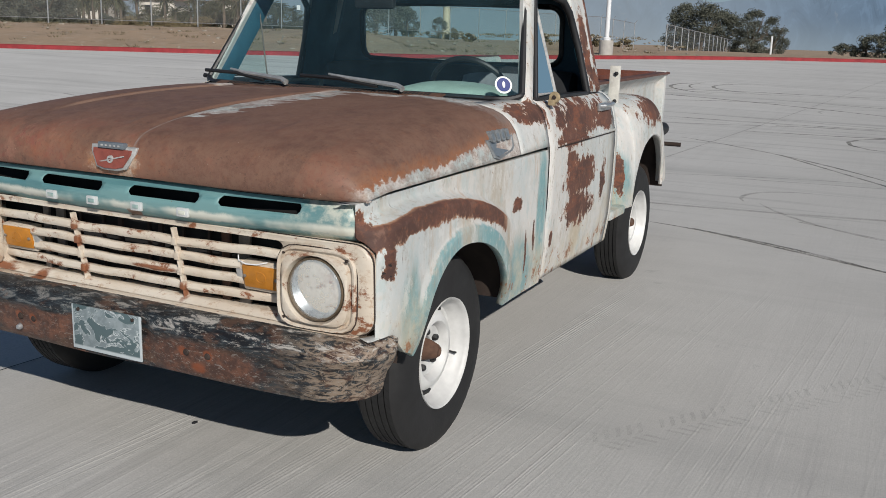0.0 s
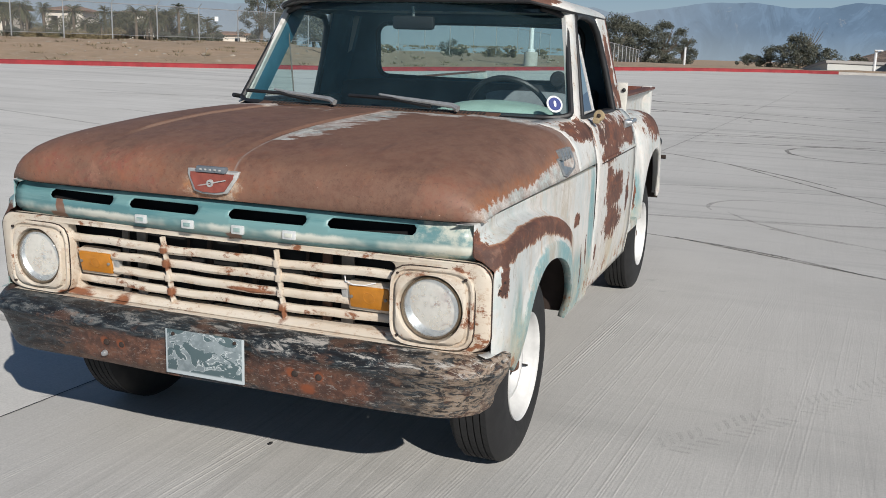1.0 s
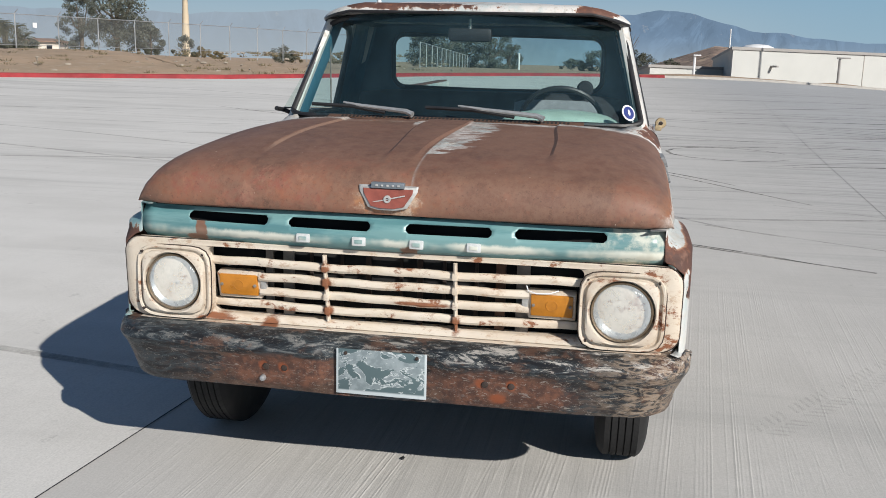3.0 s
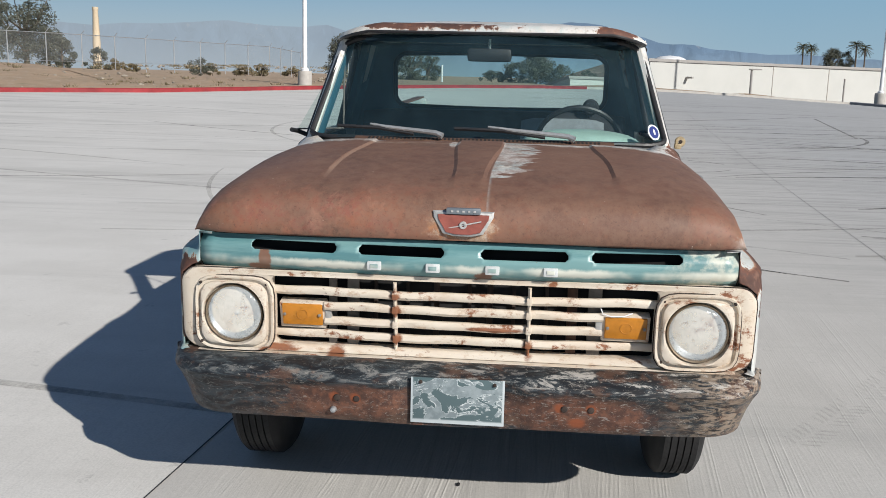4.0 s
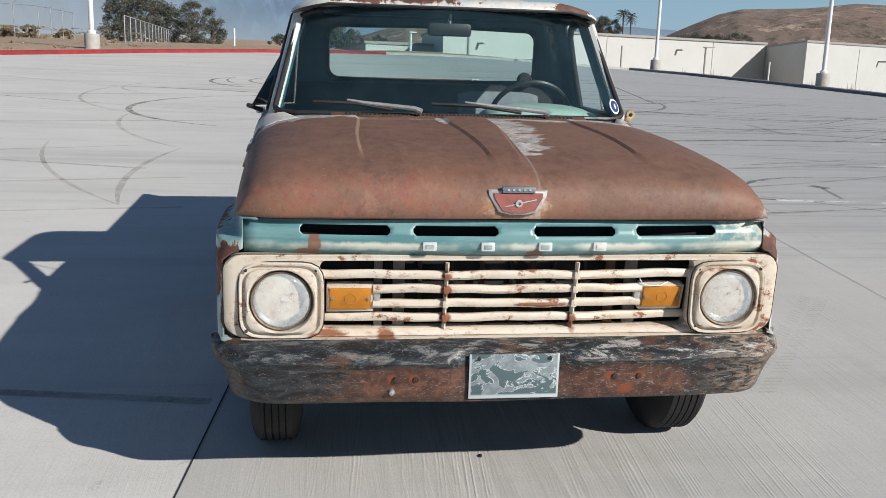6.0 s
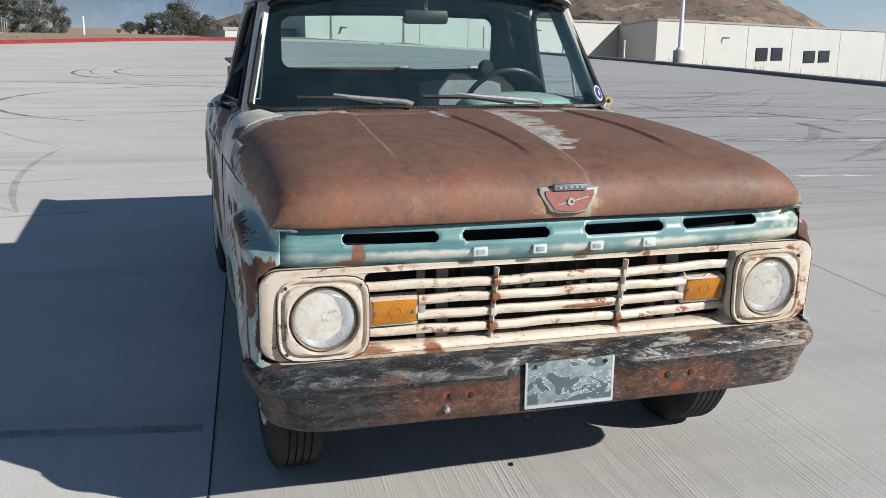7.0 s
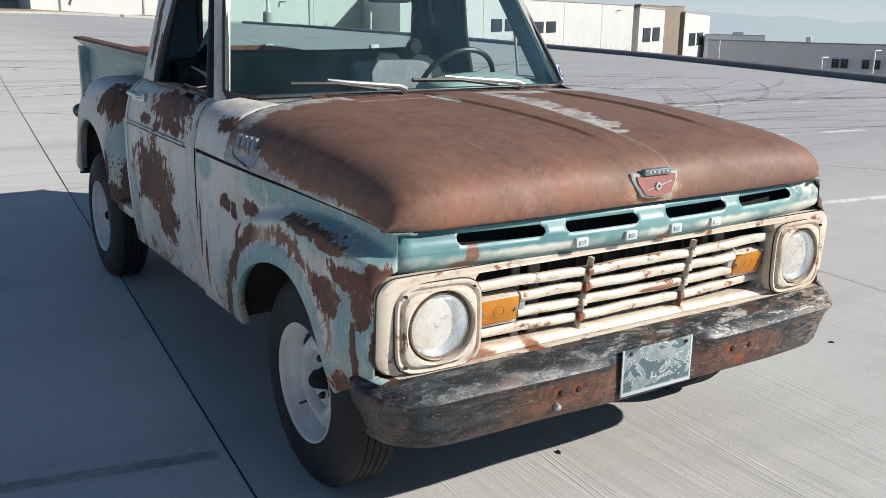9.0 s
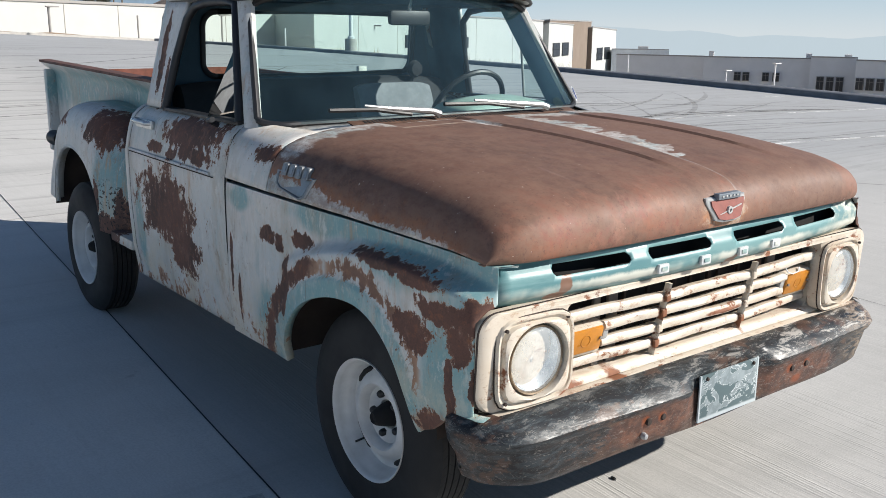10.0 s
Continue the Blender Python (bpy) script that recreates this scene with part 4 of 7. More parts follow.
def grille():
    g = part("grille_panel", bmesh.new(), M_CREAM, truck)
    outer = [(a * 1.0, b) for a, b in rounded(0.952, 0.141, 0.06, 8)]
    inner = [(a, b) for a, b in rounded(0.640, 0.122, 0.02, 8)]

    def ring(points, back):
        return [(a, face_y(a, b + 0.742) + back, b + 0.742) for a, b in points]

    def between(t):
        return [(a + (c - a) * t, b + (d - b) * t) for (a, b), (c, d) in zip(outer, inner)]

    bm = loft([ring(outer, 0.040), ring(outer, 0.010), ring(between(0.03), 0.002), ring(between(0.12), 0.0), ring(between(0.5), 0.004), ring(between(0.9), 0.006), ring(inner, 0.012), ring(inner, 0.055)], True)
    bm.to_mesh(g.data)
    bm.free()
    g.data.shade_smooth()
    g.data.set_sharp_from_angle(angle=radians(38))
    tagged(g, "cream painted grille surround with rust stains")
    edge = ring(outer, 0.012)
    # dark tube: edge rust and the gap's shade in one colour
    part("surround_seam", tube(edge + edge[:1], 0.0032, 6, None, False), M_UNDER, g, "rusty seam and dark gap line round the surround")
    part("gravel_pan", box((0, -0.632, 0.590), (1.80, 0.085, 0.02), 0.006), M_CREAM, truck)

    def bar(x0, x1, z, name="grille_bar"):
        rows = []
        for k in range(33):
            x = x0 + (x1 - x0) * k / 32
            y = face_y(0, z) + 0.007 + 0.026 * (abs(x) / 0.64) ** 2.4
            wav = 0.0016 * math.sin(13 * x + 40 * z) + 0.0012 * math.sin(31 * x + 90 * z)
            rows.append([(x, y + 0.030, z + 0.010 + wav), (x, y + 0.005, z + 0.0155 + wav), (x, y - 0.001, z + 0.0140 + wav), (x, y - 0.006, z + 0.007 + wav), (x, y - 0.007 + wav, z - 0.006), (x, y - 0.003, z - 0.0125 + wav), (x, y + 0.004, z - 0.0145 + wav), (x, y + 0.030, z - 0.011)])
        part(name, loft(rows, True, True), M_CREAM, g)

    for z, w in ((0.813, 0.640), (0.762, 0.465), (0.709, 0.465), (0.657, 0.640)):
        bar(-w, w, z)
    for x in (-0.222, 0.222):
        rows = []
        for k in range(15):
            z = 0.614 + 0.245 * k / 14
            y = face_y(0, z) - 0.002
            rows.append([(x - 0.006, y + 0.018, z), (x - 0.005, y, z), (x, y - 0.004, z), (x + 0.005, y, z), (x + 0.006, y + 0.018, z)])
        d = part("grille_divider", loft(rows, True, True), M_CREAM, g, "rusty cream grille upright")
        for z in (0.813, 0.762, 0.709, 0.657):
            part("clip", box((x, face_y(0, z) - 0.002, z), (0.019, 0.012, 0.026), 0.004), M_CREAM, d)
    for x, w, m in ((-0.445, 0.028, M_BRACE), (-0.375, 0.040, M_BRACE), (-0.09, 0.020, M_UNDER), (0.09, 0.020, M_UNDER), (0.365, 0.034, M_HUB), (0.44, 0.045, M_BRACE)):
        part("radiator_brace", box((x, -0.585, 0.74), (w, 0.012, 0.27), 0.003), m, g, "brace behind the grille")
    for x in (-0.30, -0.19, 0.02, 0.17, 0.28):
        part("radiator_brace", box((x, -0.565, 0.72), (0.012, 0.010, 0.25), 0.002), M_UNDER, g)
    for sx in (1, -1):
        tilt = Matrix.Rotation(radians(12.4), 4, "X")
        y = face_y(0.541, 0.729) + 0.008
        s = part("turn_signal", box((sx * 0.540, y + 0.010, 0.729), (0.138, 0.020, 0.076), 0.006, None, tilt), M_AMBER, truck, "amber turn signal lens")
        circle = lathe([(0.017, 0.004), (0.017, -0.0012), (0.0185, -0.0018), (0.020, -0.0012), (0.020, 0.004)], 24, (0, 0, 0), "y")
        bmesh.ops.transform(circle, matrix=Matrix.Translation((sx * 0.540, y, 0.729)) @ tilt, verts=circle.verts)
        part("lens_ring", circle, M_AMBER, s, "moulded ring in the lens")
        part("signal_housing", box((sx * 0.540, y + 0.031, 0.729), (0.158, 0.044, 0.094), 0.006, None, tilt), M_CREAM, s)
        part("bar_clip", box((sx * 0.452, y + 0.014, 0.735), (0.022, 0.020, 0.070), 0.004, None, tilt), M_SILVER, s, "dull metal clip on the bars")
        for dx in (-0.060, 0.060):
            part("screw", lathe([(0.0001, -0.005), (0.0055, -0.004), (0.0055, 0.004)], 10, (sx * 0.540 + dx, y - 0.001, 0.729), "y"), M_BRACE, s)
    wire = [(0.455, -0.640, 0.795), (0.462, -0.648, 0.778), (0.490, -0.650, 0.770), (0.53, -0.645, 0.771), (0.56, -0.630, 0.779)]
    part("wire", tube(wire, 0.0022, 6), M_POLE, g, "loose pale wire")
    wire = [(-0.635, -0.615, 0.800), (-0.59, -0.600, 0.788), (-0.56, -0.595, 0.795), (-0.52, -0.590, 0.812), (-0.47, -0.60, 0.79)]
    part("wire", tube(wire, 0.003, 6), M_GALV, g, "loose grey wire")


grille()


def headlight(sx):
    cx, cz, n, back = sx * 0.765, 0.732, 40, 0.024
    square, circle = [], []
    for k in range(n):
        t = k * math.tau / n
        c, s = math.cos(t), math.sin(t)
        q = (abs(c) ** 5 + abs(s) ** 5) ** (-1 / 5)
        square.append((c * q, s * q * 0.935))
        circle.append((c, s))

    def ring(pts, r, y):
        return [(cx + a * r, y + back + 0.02 * (abs(cx + a * r) / 0.93) ** 3, cz + b * r) for a, b in pts]

    mixed = [((a + c) / 2, (b + d) / 2) for (a, b), (c, d) in zip(square, circle)]
    bezel = part("headlight_bezel", loft([ring(square, 0.137, -0.66), ring(square, 0.137, -0.704), ring(square, 0.134, -0.711), ring(square, 0.128, -0.710), ring(square, 0.124, -0.700), ring(square, 0.117, -0.699), ring(square, 0.114, -0.716), ring(mixed, 0.110, -0.720), ring(circle, 0.107, -0.719), ring(circle, 0.101, -0.698), ring(circle, 0.100, -0.66)], True), M_CREAM, truck, "cream headlight bezel with rust", 30)
    seam = ring(square, 0.1385, -0.699)
    # one dark tube for the bezel's rust and the shade in its gap
    part("bezel_seam", tube(seam + seam[:1], 0.0024, 6, None, False), M_UNDER, bezel, "rusty seam and dark gap line round the bezel")
    part("retaining_ring", lathe([(0.0995, -0.695), (0.0995, -0.707), (0.097, -0.712), (0.0925, -0.710), (0.090, -0.700)], 44, (cx, back + 0.012, cz), "y"), M_RING, bezel, "dull dark metal ring")
    bowl = [(0.0001, -0.640)] + [(0.092 * k / 8, -0.640 - 0.062 * (k / 8) ** 2) for k in range(1, 9)]
    part("reflector", lathe(bowl, 40, (cx, back + 0.012, cz), "y"), M_BOWL, bezel, "silvered lamp bowl", 60)
    bulb = lathe([(0.0001, -0.688), (0.010, -0.685), (0.015, -0.675), (0.013, -0.660), (0.020, -0.655), (0.024, -0.640)], 20, (cx, back + 0.012, cz - 0.004), "y")
    part("bulb_shield", bulb, M_SILVER, bezel, "small bright shield over the bulb", 50)
    lens = [(0.0001, -0.731)] + [(0.0925 * math.sin(radians(a)) / math.sin(radians(80)), -0.703 - 0.028 * math.cos(radians(a))) for a in range(8, 81, 8)]
    p = part("headlight_lens", lathe(lens, 40, (cx, back + 0.012, cz), "y"), M_LENS, bezel, "round fluted glass headlight", 60)
    p.visible_shadow = False
    for a, b in ((0.112, 0.103), (-0.112, -0.10), (-0.112, 0.103)):
        part("screw", lathe([(0.0001, -0.004), (0.005, -0.003), (0.005, 0.004)], 8, (cx + a, -0.700 + back, cz + b), "y"), M_UNDER, bezel)


for sx in (1, -1):
    headlight(sx)


def emblem():
    """Crest on the hood's nose: chrome rim, red field, pale top bar."""
    def shield(w, y, dz=0.0, k=1.0):
        pts = [(-w, 0.036), (w, 0.036), (w * 0.98, 0.018), (w * 0.66, -0.034), (w * 0.3, -0.042), (-w * 0.3, -0.042), (-w * 0.66, -0.034), (-w * 0.98, 0.018)]
        return [(a, y + (b * k) * 0.25, 1.070 + b * k + dz) for a, b in pts]
    e = part("hood_emblem", loft([shield(0.098, -0.672), shield(0.098, -0.698), shield(0.090, -0.702, 0, 0.9)], True, True), M_SILVER, truck, "worn crest-shaped silver emblem")
    red = plain("faded_red_enamel", (0.27, 0.075, 0.055), 0.5, 0, 0.3, 40)
    part("emblem_field", loft([shield(0.083, -0.704, -0.002, 0.8), shield(0.081, -0.707, -0.002, 0.78)], True, True), red, e, "faded red field")
    part("emblem_bar", box((0, -0.696, 1.108), (0.11, 0.022, 0.020), 0.004), M_GREYENAMEL, e)
    part("emblem_mark", lathe([(0.005, -0.005), (0.008, -0.006), (0.012, -0.005), (0.013, 0.004)], 14, (0, -0.708, 1.064), "y"), M_SILVER, e, "small pale disc")
    part("emblem_stripe", box((0, 0, 0), (0.12, 0.004, 0.004), 0.001), M_SILVER, e, "thin pale stripe").matrix_basis = pose(0, -0.7085, 1.064, 0, -13, 0)
    for k in range(5):
        part("emblem_stud", box((-0.036 + 0.018 * k, -0.708, 1.108), (0.008, 0.003, 0.006), 0.001), M_SILVER, e)


emblem()


def side_badge(sx):
    """A crest with a sunk field below a row of four raised blocks."""
    def skin(y, z, d):
        return (sx * (0.924 - 0.36 * (z - 1.086) + d), y, z)

    frame_pts = [(0.215, 1.118), (0.475, 1.122), (0.465, 1.078), (0.440, 1.064), (0.285, 1.042), (0.250, 1.052)]
    cy, cz = 0.345, 1.083
    rows = [[skin(cy + (y - cy) * k, cz + (z - cz) * k, d) for y, z in frame_pts] for k, d in ((1.0, -0.03), (1.0, 0.006), (0.95, 0.011), (0.86, 0.011), (0.80, 0.003))]
    b = part("side_badge", loft(rows, True, True), M_BADGE, truck, "worn grey metal side badge")
    field = [[skin(cy + (y - cy) * 0.78, cz + (z - cz) * 0.74, d) for y, z in frame_pts] for d in (0.0035, 0.006)]
    part("badge_field", loft(field, True, True), M_GREYENAMEL, b, "darker grey badge field")
    for k in range(4):
        y = 0.272 + 0.047 * k
        rows = [[skin(y + u, 1.128 + v, d) for u, v in rounded(0.018, 0.020, 0.006, 3)] for d in (0.0, 0.014, 0.017)]
        m = part("badge_mark", loft(rows, True, True), M_BADGE, b)
        rows = [[skin(y + u * 0.45, 1.128 + v * 0.5, d) for u, v in rounded(0.018, 0.020, 0.006, 3)] for d in (0.016, 0.0185)]
        part("mark_field", loft(rows, True, True), M_GREYENAMEL, m)


for sx in (1, -1):
    side_badge(sx)


def bumper():
    rows = []
    plan = [(0.07 * k, 0.0) for k in range(12)] + [(0.165, 0.0), (0.232, 0.0)]
    plan += [(0.82 + 0.18 * math.sin(radians(t)), 0.19 * (1 - math.cos(radians(t)))) for t in (0, 12, 24, 36, 48, 58, 68, 76, 83, 88)]
    plan = sorted([(-a, b) for a, b in plan if a > 0] + plan)
    for x, wrap in plan:
        a = abs(x)
        back = wrap + 0.022 * (a / 0.9) ** 2
        notch = smooth01((0.235 - a) / 0.07)
        sec = [(-0.668, 0.584), (-0.672, 0.598), (-0.71, 0.600), (-0.748, 0.586), (-0.776, 0.566), (-0.790, 0.548), (-0.784, 0.532), (-0.772, 0.515), (-0.768, 0.47), (-0.760, 0.418), (-0.748, 0.402), (-0.72, 0.398), (-0.71, 0.41)]
        row = []
        for y, z in sec:
            if notch and z < 0.59 and y < -0.74:
                y += (max(y, -0.748) - y) * notch
            k = 1.0 - 0.050 * smooth01((0.565 - z) / 0.15) * smooth01((a - 0.35) / 0.6)
            end = smooth01((wrap - 0.09) / 0.10)
            zz = z + (0.53 - z) * end * (0.10 if z > 0.53 else 0.22)
            dent = 0.004 * math.sin(9 * x + 14 * z) * smooth01((0.95 - a) / 0.2)
            row.append((x * k, min(y + back + dent, -0.575 + 0.05 * (a < 0.8)), zz))
        rows.append(row)
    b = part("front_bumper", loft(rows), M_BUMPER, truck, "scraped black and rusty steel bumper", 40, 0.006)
    part("plate_blank", box((0, -0.760, 0.492), (0.305, 0.006, 0.154), 0.002), M_PLATE, b, "blank teal plate with worn paint")
    for x, z in ((-0.12, 0.555), (0.12, 0.555)):
        part("plate_bolt", lathe([(0.0001, -0.007), (0.006, -0.005), (0.006, 0.004)], 10, (x, -0.763, z), "y"), M_UNDER, b)
    part("bumper_bolt", lathe([(0.0001, -0.010), (0.008, -0.008), (0.011, 0.0), (0.011, 0.006)], 12, (-0.408, -0.766, 0.445), "y"), M_GALV, b, "round steel bolt")
    for x in (-0.395, -0.33, 0.345, 0.43):
        part("bumper_bolt", lathe([(0.0001, -0.006), (0.009, -0.005), (0.012, 0.0), (0.012, 0.006)], 12, (x, -0.768, 0.488), "y"), M_UNDER, b, "rusty bolt head")
    for sx in (1, -1):
        part("bumper_bracket", box((sx * 0.40, -0.60, 0.48), (0.05, 0.26, 0.10), 0.01), M_UNDER, b)


bumper()


def wheel(sx, y, x, turn=0.0):
    """Tyre with grooves, a white steel rim with slots and bolts."""
    w = part("wheel", lathe([(0.200, 0.080), (0.206, 0.092), (0.205, 0.098), (0.199, 0.094), (0.194, 0.080), (0.189, 0.060), (0.185, 0.056), (0.181, 0.040), (0.174, 0.026), (0.164, 0.023), (0.152, 0.028), (0.138, 0.044), (0.126, 0.053), (0.112, 0.053), (0.101, 0.043), (0.094, 0.022), (0.060, 0.012), (0.050, 0.010), (0.044, 0.0), (0.043, -0.05), (0.0001, -0.055)], 56, sign=sx), M_WHEEL, truck, "white painted steel wheel", 40)
    prof = [(0.195, 0.060), (0.207, 0.094), (0.225, 0.104), (0.260, 0.110), (0.300, 0.105), (0.332, 0.095), (0.349, 0.083), (0.358, 0.070)]
    tread = []
    for k, c in enumerate((0.056, 0.028, 0.0, -0.028, -0.056)):
        tread += [(0.361, c + 0.011), (0.361, c - 0.011), (0.351, c - 0.012), (0.351, c - 0.016)]
    prof += tread[:-2] + [(0.358, -0.070), (0.349, -0.083), (0.332, -0.095), (0.26, -0.110), (0.2, -0.09)]
    part("tyre", lathe([(r, h * 0.91 if abs(h) > 0.1 or r > 0.29 else h) for r, h in prof], 64, sign=sx), M_TYRE, w, "black rubber tyre", 30)
    sipes = bmesh.new()
    for k in range(72):
        a = k * math.tau / 72
        for c, t in ((0.056, 0.02), (0.028, -0.02), (0.0, 0.02), (-0.028, -0.02), (-0.056, 0.02)):
            pts = [(sx * (c + e * 0.0105) * 0.91, 0.3614 * math.cos(a + t * e + q), 0.3614 * math.sin(a + t * e + q)) for e, q in ((-1, -0.004), (1, -0.004), (1, 0.004), (-1, 0.004))]
            sipes.faces.new([sipes.verts.new(p) for p in pts])
    part("tread_sipes", sipes, M_DARK, w, "fine dark cuts across the tread", 0)
    part("brake_drum", lathe([(0.0001, -0.02), (0.15, -0.02), (0.16, -0.05), (0.16, -0.10), (0.0001, -0.10)], 32, sign=sx), M_UNDER, w)
    # the passenger's hub is near-black to stand for the shaded open hole
    part("hub", lathe([(0.0001, 0.064), (0.012, 0.063), (0.018, 0.070), (0.026, 0.060), (0.034, 0.038), (0.040, 0.018), (0.044, -0.01)], 20, sign=sx), M_HUB if sx > 0 else M_DARK, w, "bare hub, rusty on one side, near-black for shade on the other")
    for k in range(5):
        a = k * math.tau / 5 + 0.4
        part("lug_nut", lathe([(0.0001, 0.034), (0.008, 0.032), (0.013, 0.026), (0.014, 0.008)], 6, (0, 0.070 * math.cos(a), 0.070 * math.sin(a)), sign=sx), M_RUBBER, w)
    for k in range(4):
        a = k * math.tau / 4 + 1.0
        slot = []
        for t in (-0.34, -0.25, 0.0, 0.25, 0.34):
            wd = 0.009 if abs(t) < 0.3 else 0.003
            slot.append([(sx * 0.030, (0.160 - wd) * math.cos(a + t), (0.160 - wd) * math.sin(a + t)), (sx * 0.030, (0.160 + wd) * math.cos(a + t), (0.160 + wd) * math.sin(a + t))])
        part("wheel_slot", loft(slot), M_DARK, w, "", 38, 0.004)
    part("valve_stem", tube([(sx * 0.03, 0.10, 0.13), (sx * 0.065, 0.105, 0.133)], 0.004, 6), M_RUBBER, w)
    w.location = (sx * x, y, 0.361 + (0.020 if y > 1 else 0))
    w.rotation_euler = (random.random() * 6, 0, radians(turn))


wheel(1, -0.015, 0.80)
wheel(-1, -0.030, 0.80)
wheel(1, 2.81, 0.775)
wheel(-1, 2.81, 0.80)
part("front_axle", tube([(-0.75, 0.02, 0.33), (0, 0.02, 0.30), (0.75, 0.02, 0.33)], 0.04), M_UNDER, truck)
part("rear_axle", tube([(-0.75, 2.81, 0.38), (0.75, 2.81, 0.38)], 0.05), M_UNDER, truck)
for sx in (1, -1):
    part("chassis_rail", box((sx * 0.42, 1.75, 0.47), (0.07, 4.7, 0.14), 0.01), M_UNDER, truck)
part("engine_block", box((0, 0.0, 0.68), (0.7, 0.85, 0.42), 0.05), M_UNDER, truck)
part("cab_floor", box((0, 1.35, 0.50), (1.80, 1.10, 0.05), 0.01), M_UNDER, truck)


# ---- cab ----
DOOR_F, DOOR_R = 0.835, 1.835


def cab_x(z, y=1.3):
    """Half width of the cab's side by height."""
    return lerp_table([(0.40, 0.918), (0.46, 0.925), (0.60, 0.945), (0.80, 0.955), (1.0, 0.955), (1.04, 0.952), (1.09, 0.942), (1.15, 0.928), (1.195, 0.908), (1.225, 0.875), (1.235, 0.85), (1.24, 0.83)], z)


def side_skin(sx, y0, y1, zs, bulge=0.0):
    rows = []
    for k in range(13):
        y = y0 + (y1 - y0) * k / 12
        rows.append([(sx * cab_x(z), y, z) for z in zs])
    return loft(rows)


DOOR_Z = [0.447, 0.47, 0.52, 0.6, 0.7, 0.8, 0.9, 0.98, 1.02, 1.036, 1.042, 1.05, 1.09, 1.13, 1.165, 1.195, 1.215, 1.228, 1.236, 1.24]


def up_x(z):
    """Half width of the cab above the belt."""
    return 0.862 - 0.26 * (z - 1.24)


def door(sx):
    bm = side_skin(sx, DOOR_F + 0.001, DOOR_R, DOOR_Z)
    d = part("door", bm, M_BODY, truck, "pale blue door with large rust patches", 40, 0.012)
    part("belt_crease", tube([(sx * 0.953, DOOR_F + 0.13, 1.040), (sx * 0.956, 1.3, 1.043), (sx * 0.953, DOOR_R - 0.01, 1.046)], 0.007, 8), M_BODY, d)
    h = part("door_handle", tube([(sx * 0.925, 1.60, 1.175), (sx * 0.955, 1.61, 1.178), (sx * 0.960, 1.68, 1.180), (sx * 0.955, 1.75, 1.182), (sx * 0.925, 1.76, 1.182)], [0.010, 0.011, 0.009, 0.011, 0.010], 10), M_CHROME, d, "chrome door handle")
    part("handle_plate", box((sx * 0.930, 1.68, 1.170), (0.015, 0.19, 0.04), 0.006), M_CHROME, h)
    # window frame: rear post, top rail
    for pts, r in (([(sx * up_x(1.24), 1.60, 1.235), (sx * up_x(1.45), 1.585, 1.45), (sx * up_x(1.62), 1.545, 1.62), (sx * up_x(1.67), 1.48, 1.672), (sx * up_x(1.685), 1.36, 1.688), (sx * up_x(1.69), 1.2, 1.690), (sx * up_x(1.675), 1.10, 1.676), (sx * up_x(1.24), 0.875, 1.24)], 0.018),):
        part("window_frame", tube(pts if sx < 0 else pts[:-1], r, 10), M_RUBBER, d, "dark window surround")
        if sx > 0:
            part("front_leg", tube(pts[-2:], r * 0.6, 10), M_RUBBER, d)
    for y in (DOOR_F - 0.001, DOOR_R + 0.003):
        part("door_gap", tube([(sx * (cab_x(z) - 0.002), y, z) for z in DOOR_Z[:-2]], 0.0024, 6), M_DARK, d, "dark gap at the door's edge")
    # dark line put in for the shadow under the belt crease
    part("belt_shadow", tube([(sx * 0.9555, DOOR_F + 0.10, 1.031), (sx * 0.958, 1.3, 1.034), (sx * 0.9555, DOOR_R - 0.01, 1.037)], 0.0022, 6), M_UNDER, d, "painted shadow under the belt crease")
    part("inner_panel", box((sx * 0.875, 1.33, 0.88), (0.02, 0.98, 0.66), 0.008), M_TRIM, d, "teal inner door panel")
    part("window_sill", box((sx * 0.848, 1.24, 1.238), (0.05, 0.74, 0.016), 0.005), M_RUBBER, d)
    # vent window: the passenger's stands open outwards
    swing = Matrix.Rotation(radians(-48 if sx < 0 else 3), 4, "Z")
    pivot = Vector((sx * (up_x(1.45) - 0.005), 1.03, 0))
    tri = [Vector((sx * up_x(1.255), 0.885, 1.255)), Vector((sx * up_x(1.655), 1.095, 1.655)), Vector((sx * up_x(1.255), 1.15, 1.255))]
    tri = [pivot + swing @ (p - pivot) for p in tri]
    v = part("vent_window", tube([tri[1], tri[2], tri[0]], 0.007 if sx > 0 else 0.0045, 8), M_SILVER if sx > 0 else M_BRACE, d, "vent window frame, swung open" if sx < 0 else "closed vent window frame")
    g = part("pane", loft([[tri[0], tri[2]], [tri[1], tri[1] + Vector((0, 0.001, 0))]]), M_GLASS, v, "clear glass")
    g.visible_shadow = False
    if sx > 0:
        brass = plain("tarnished_brass", (0.46, 0.36, 0.22), 0.5, 0.3, 0.4, 60)
        stub = part("mirror_stub", lathe([(0.010, -0.010), (0.022, -0.010), (0.026, 0.0), (0.022, 0.010), (0.010, 0.010), (0.010, -0.010)], 18, (0.927, 0.93, 1.246), "y"), brass, d, "rusty brass mirror mount")
        part("mount_foot", box((0.917, 0.935, 1.224), (0.030, 0.045, 0.026), 0.006), brass, stub)
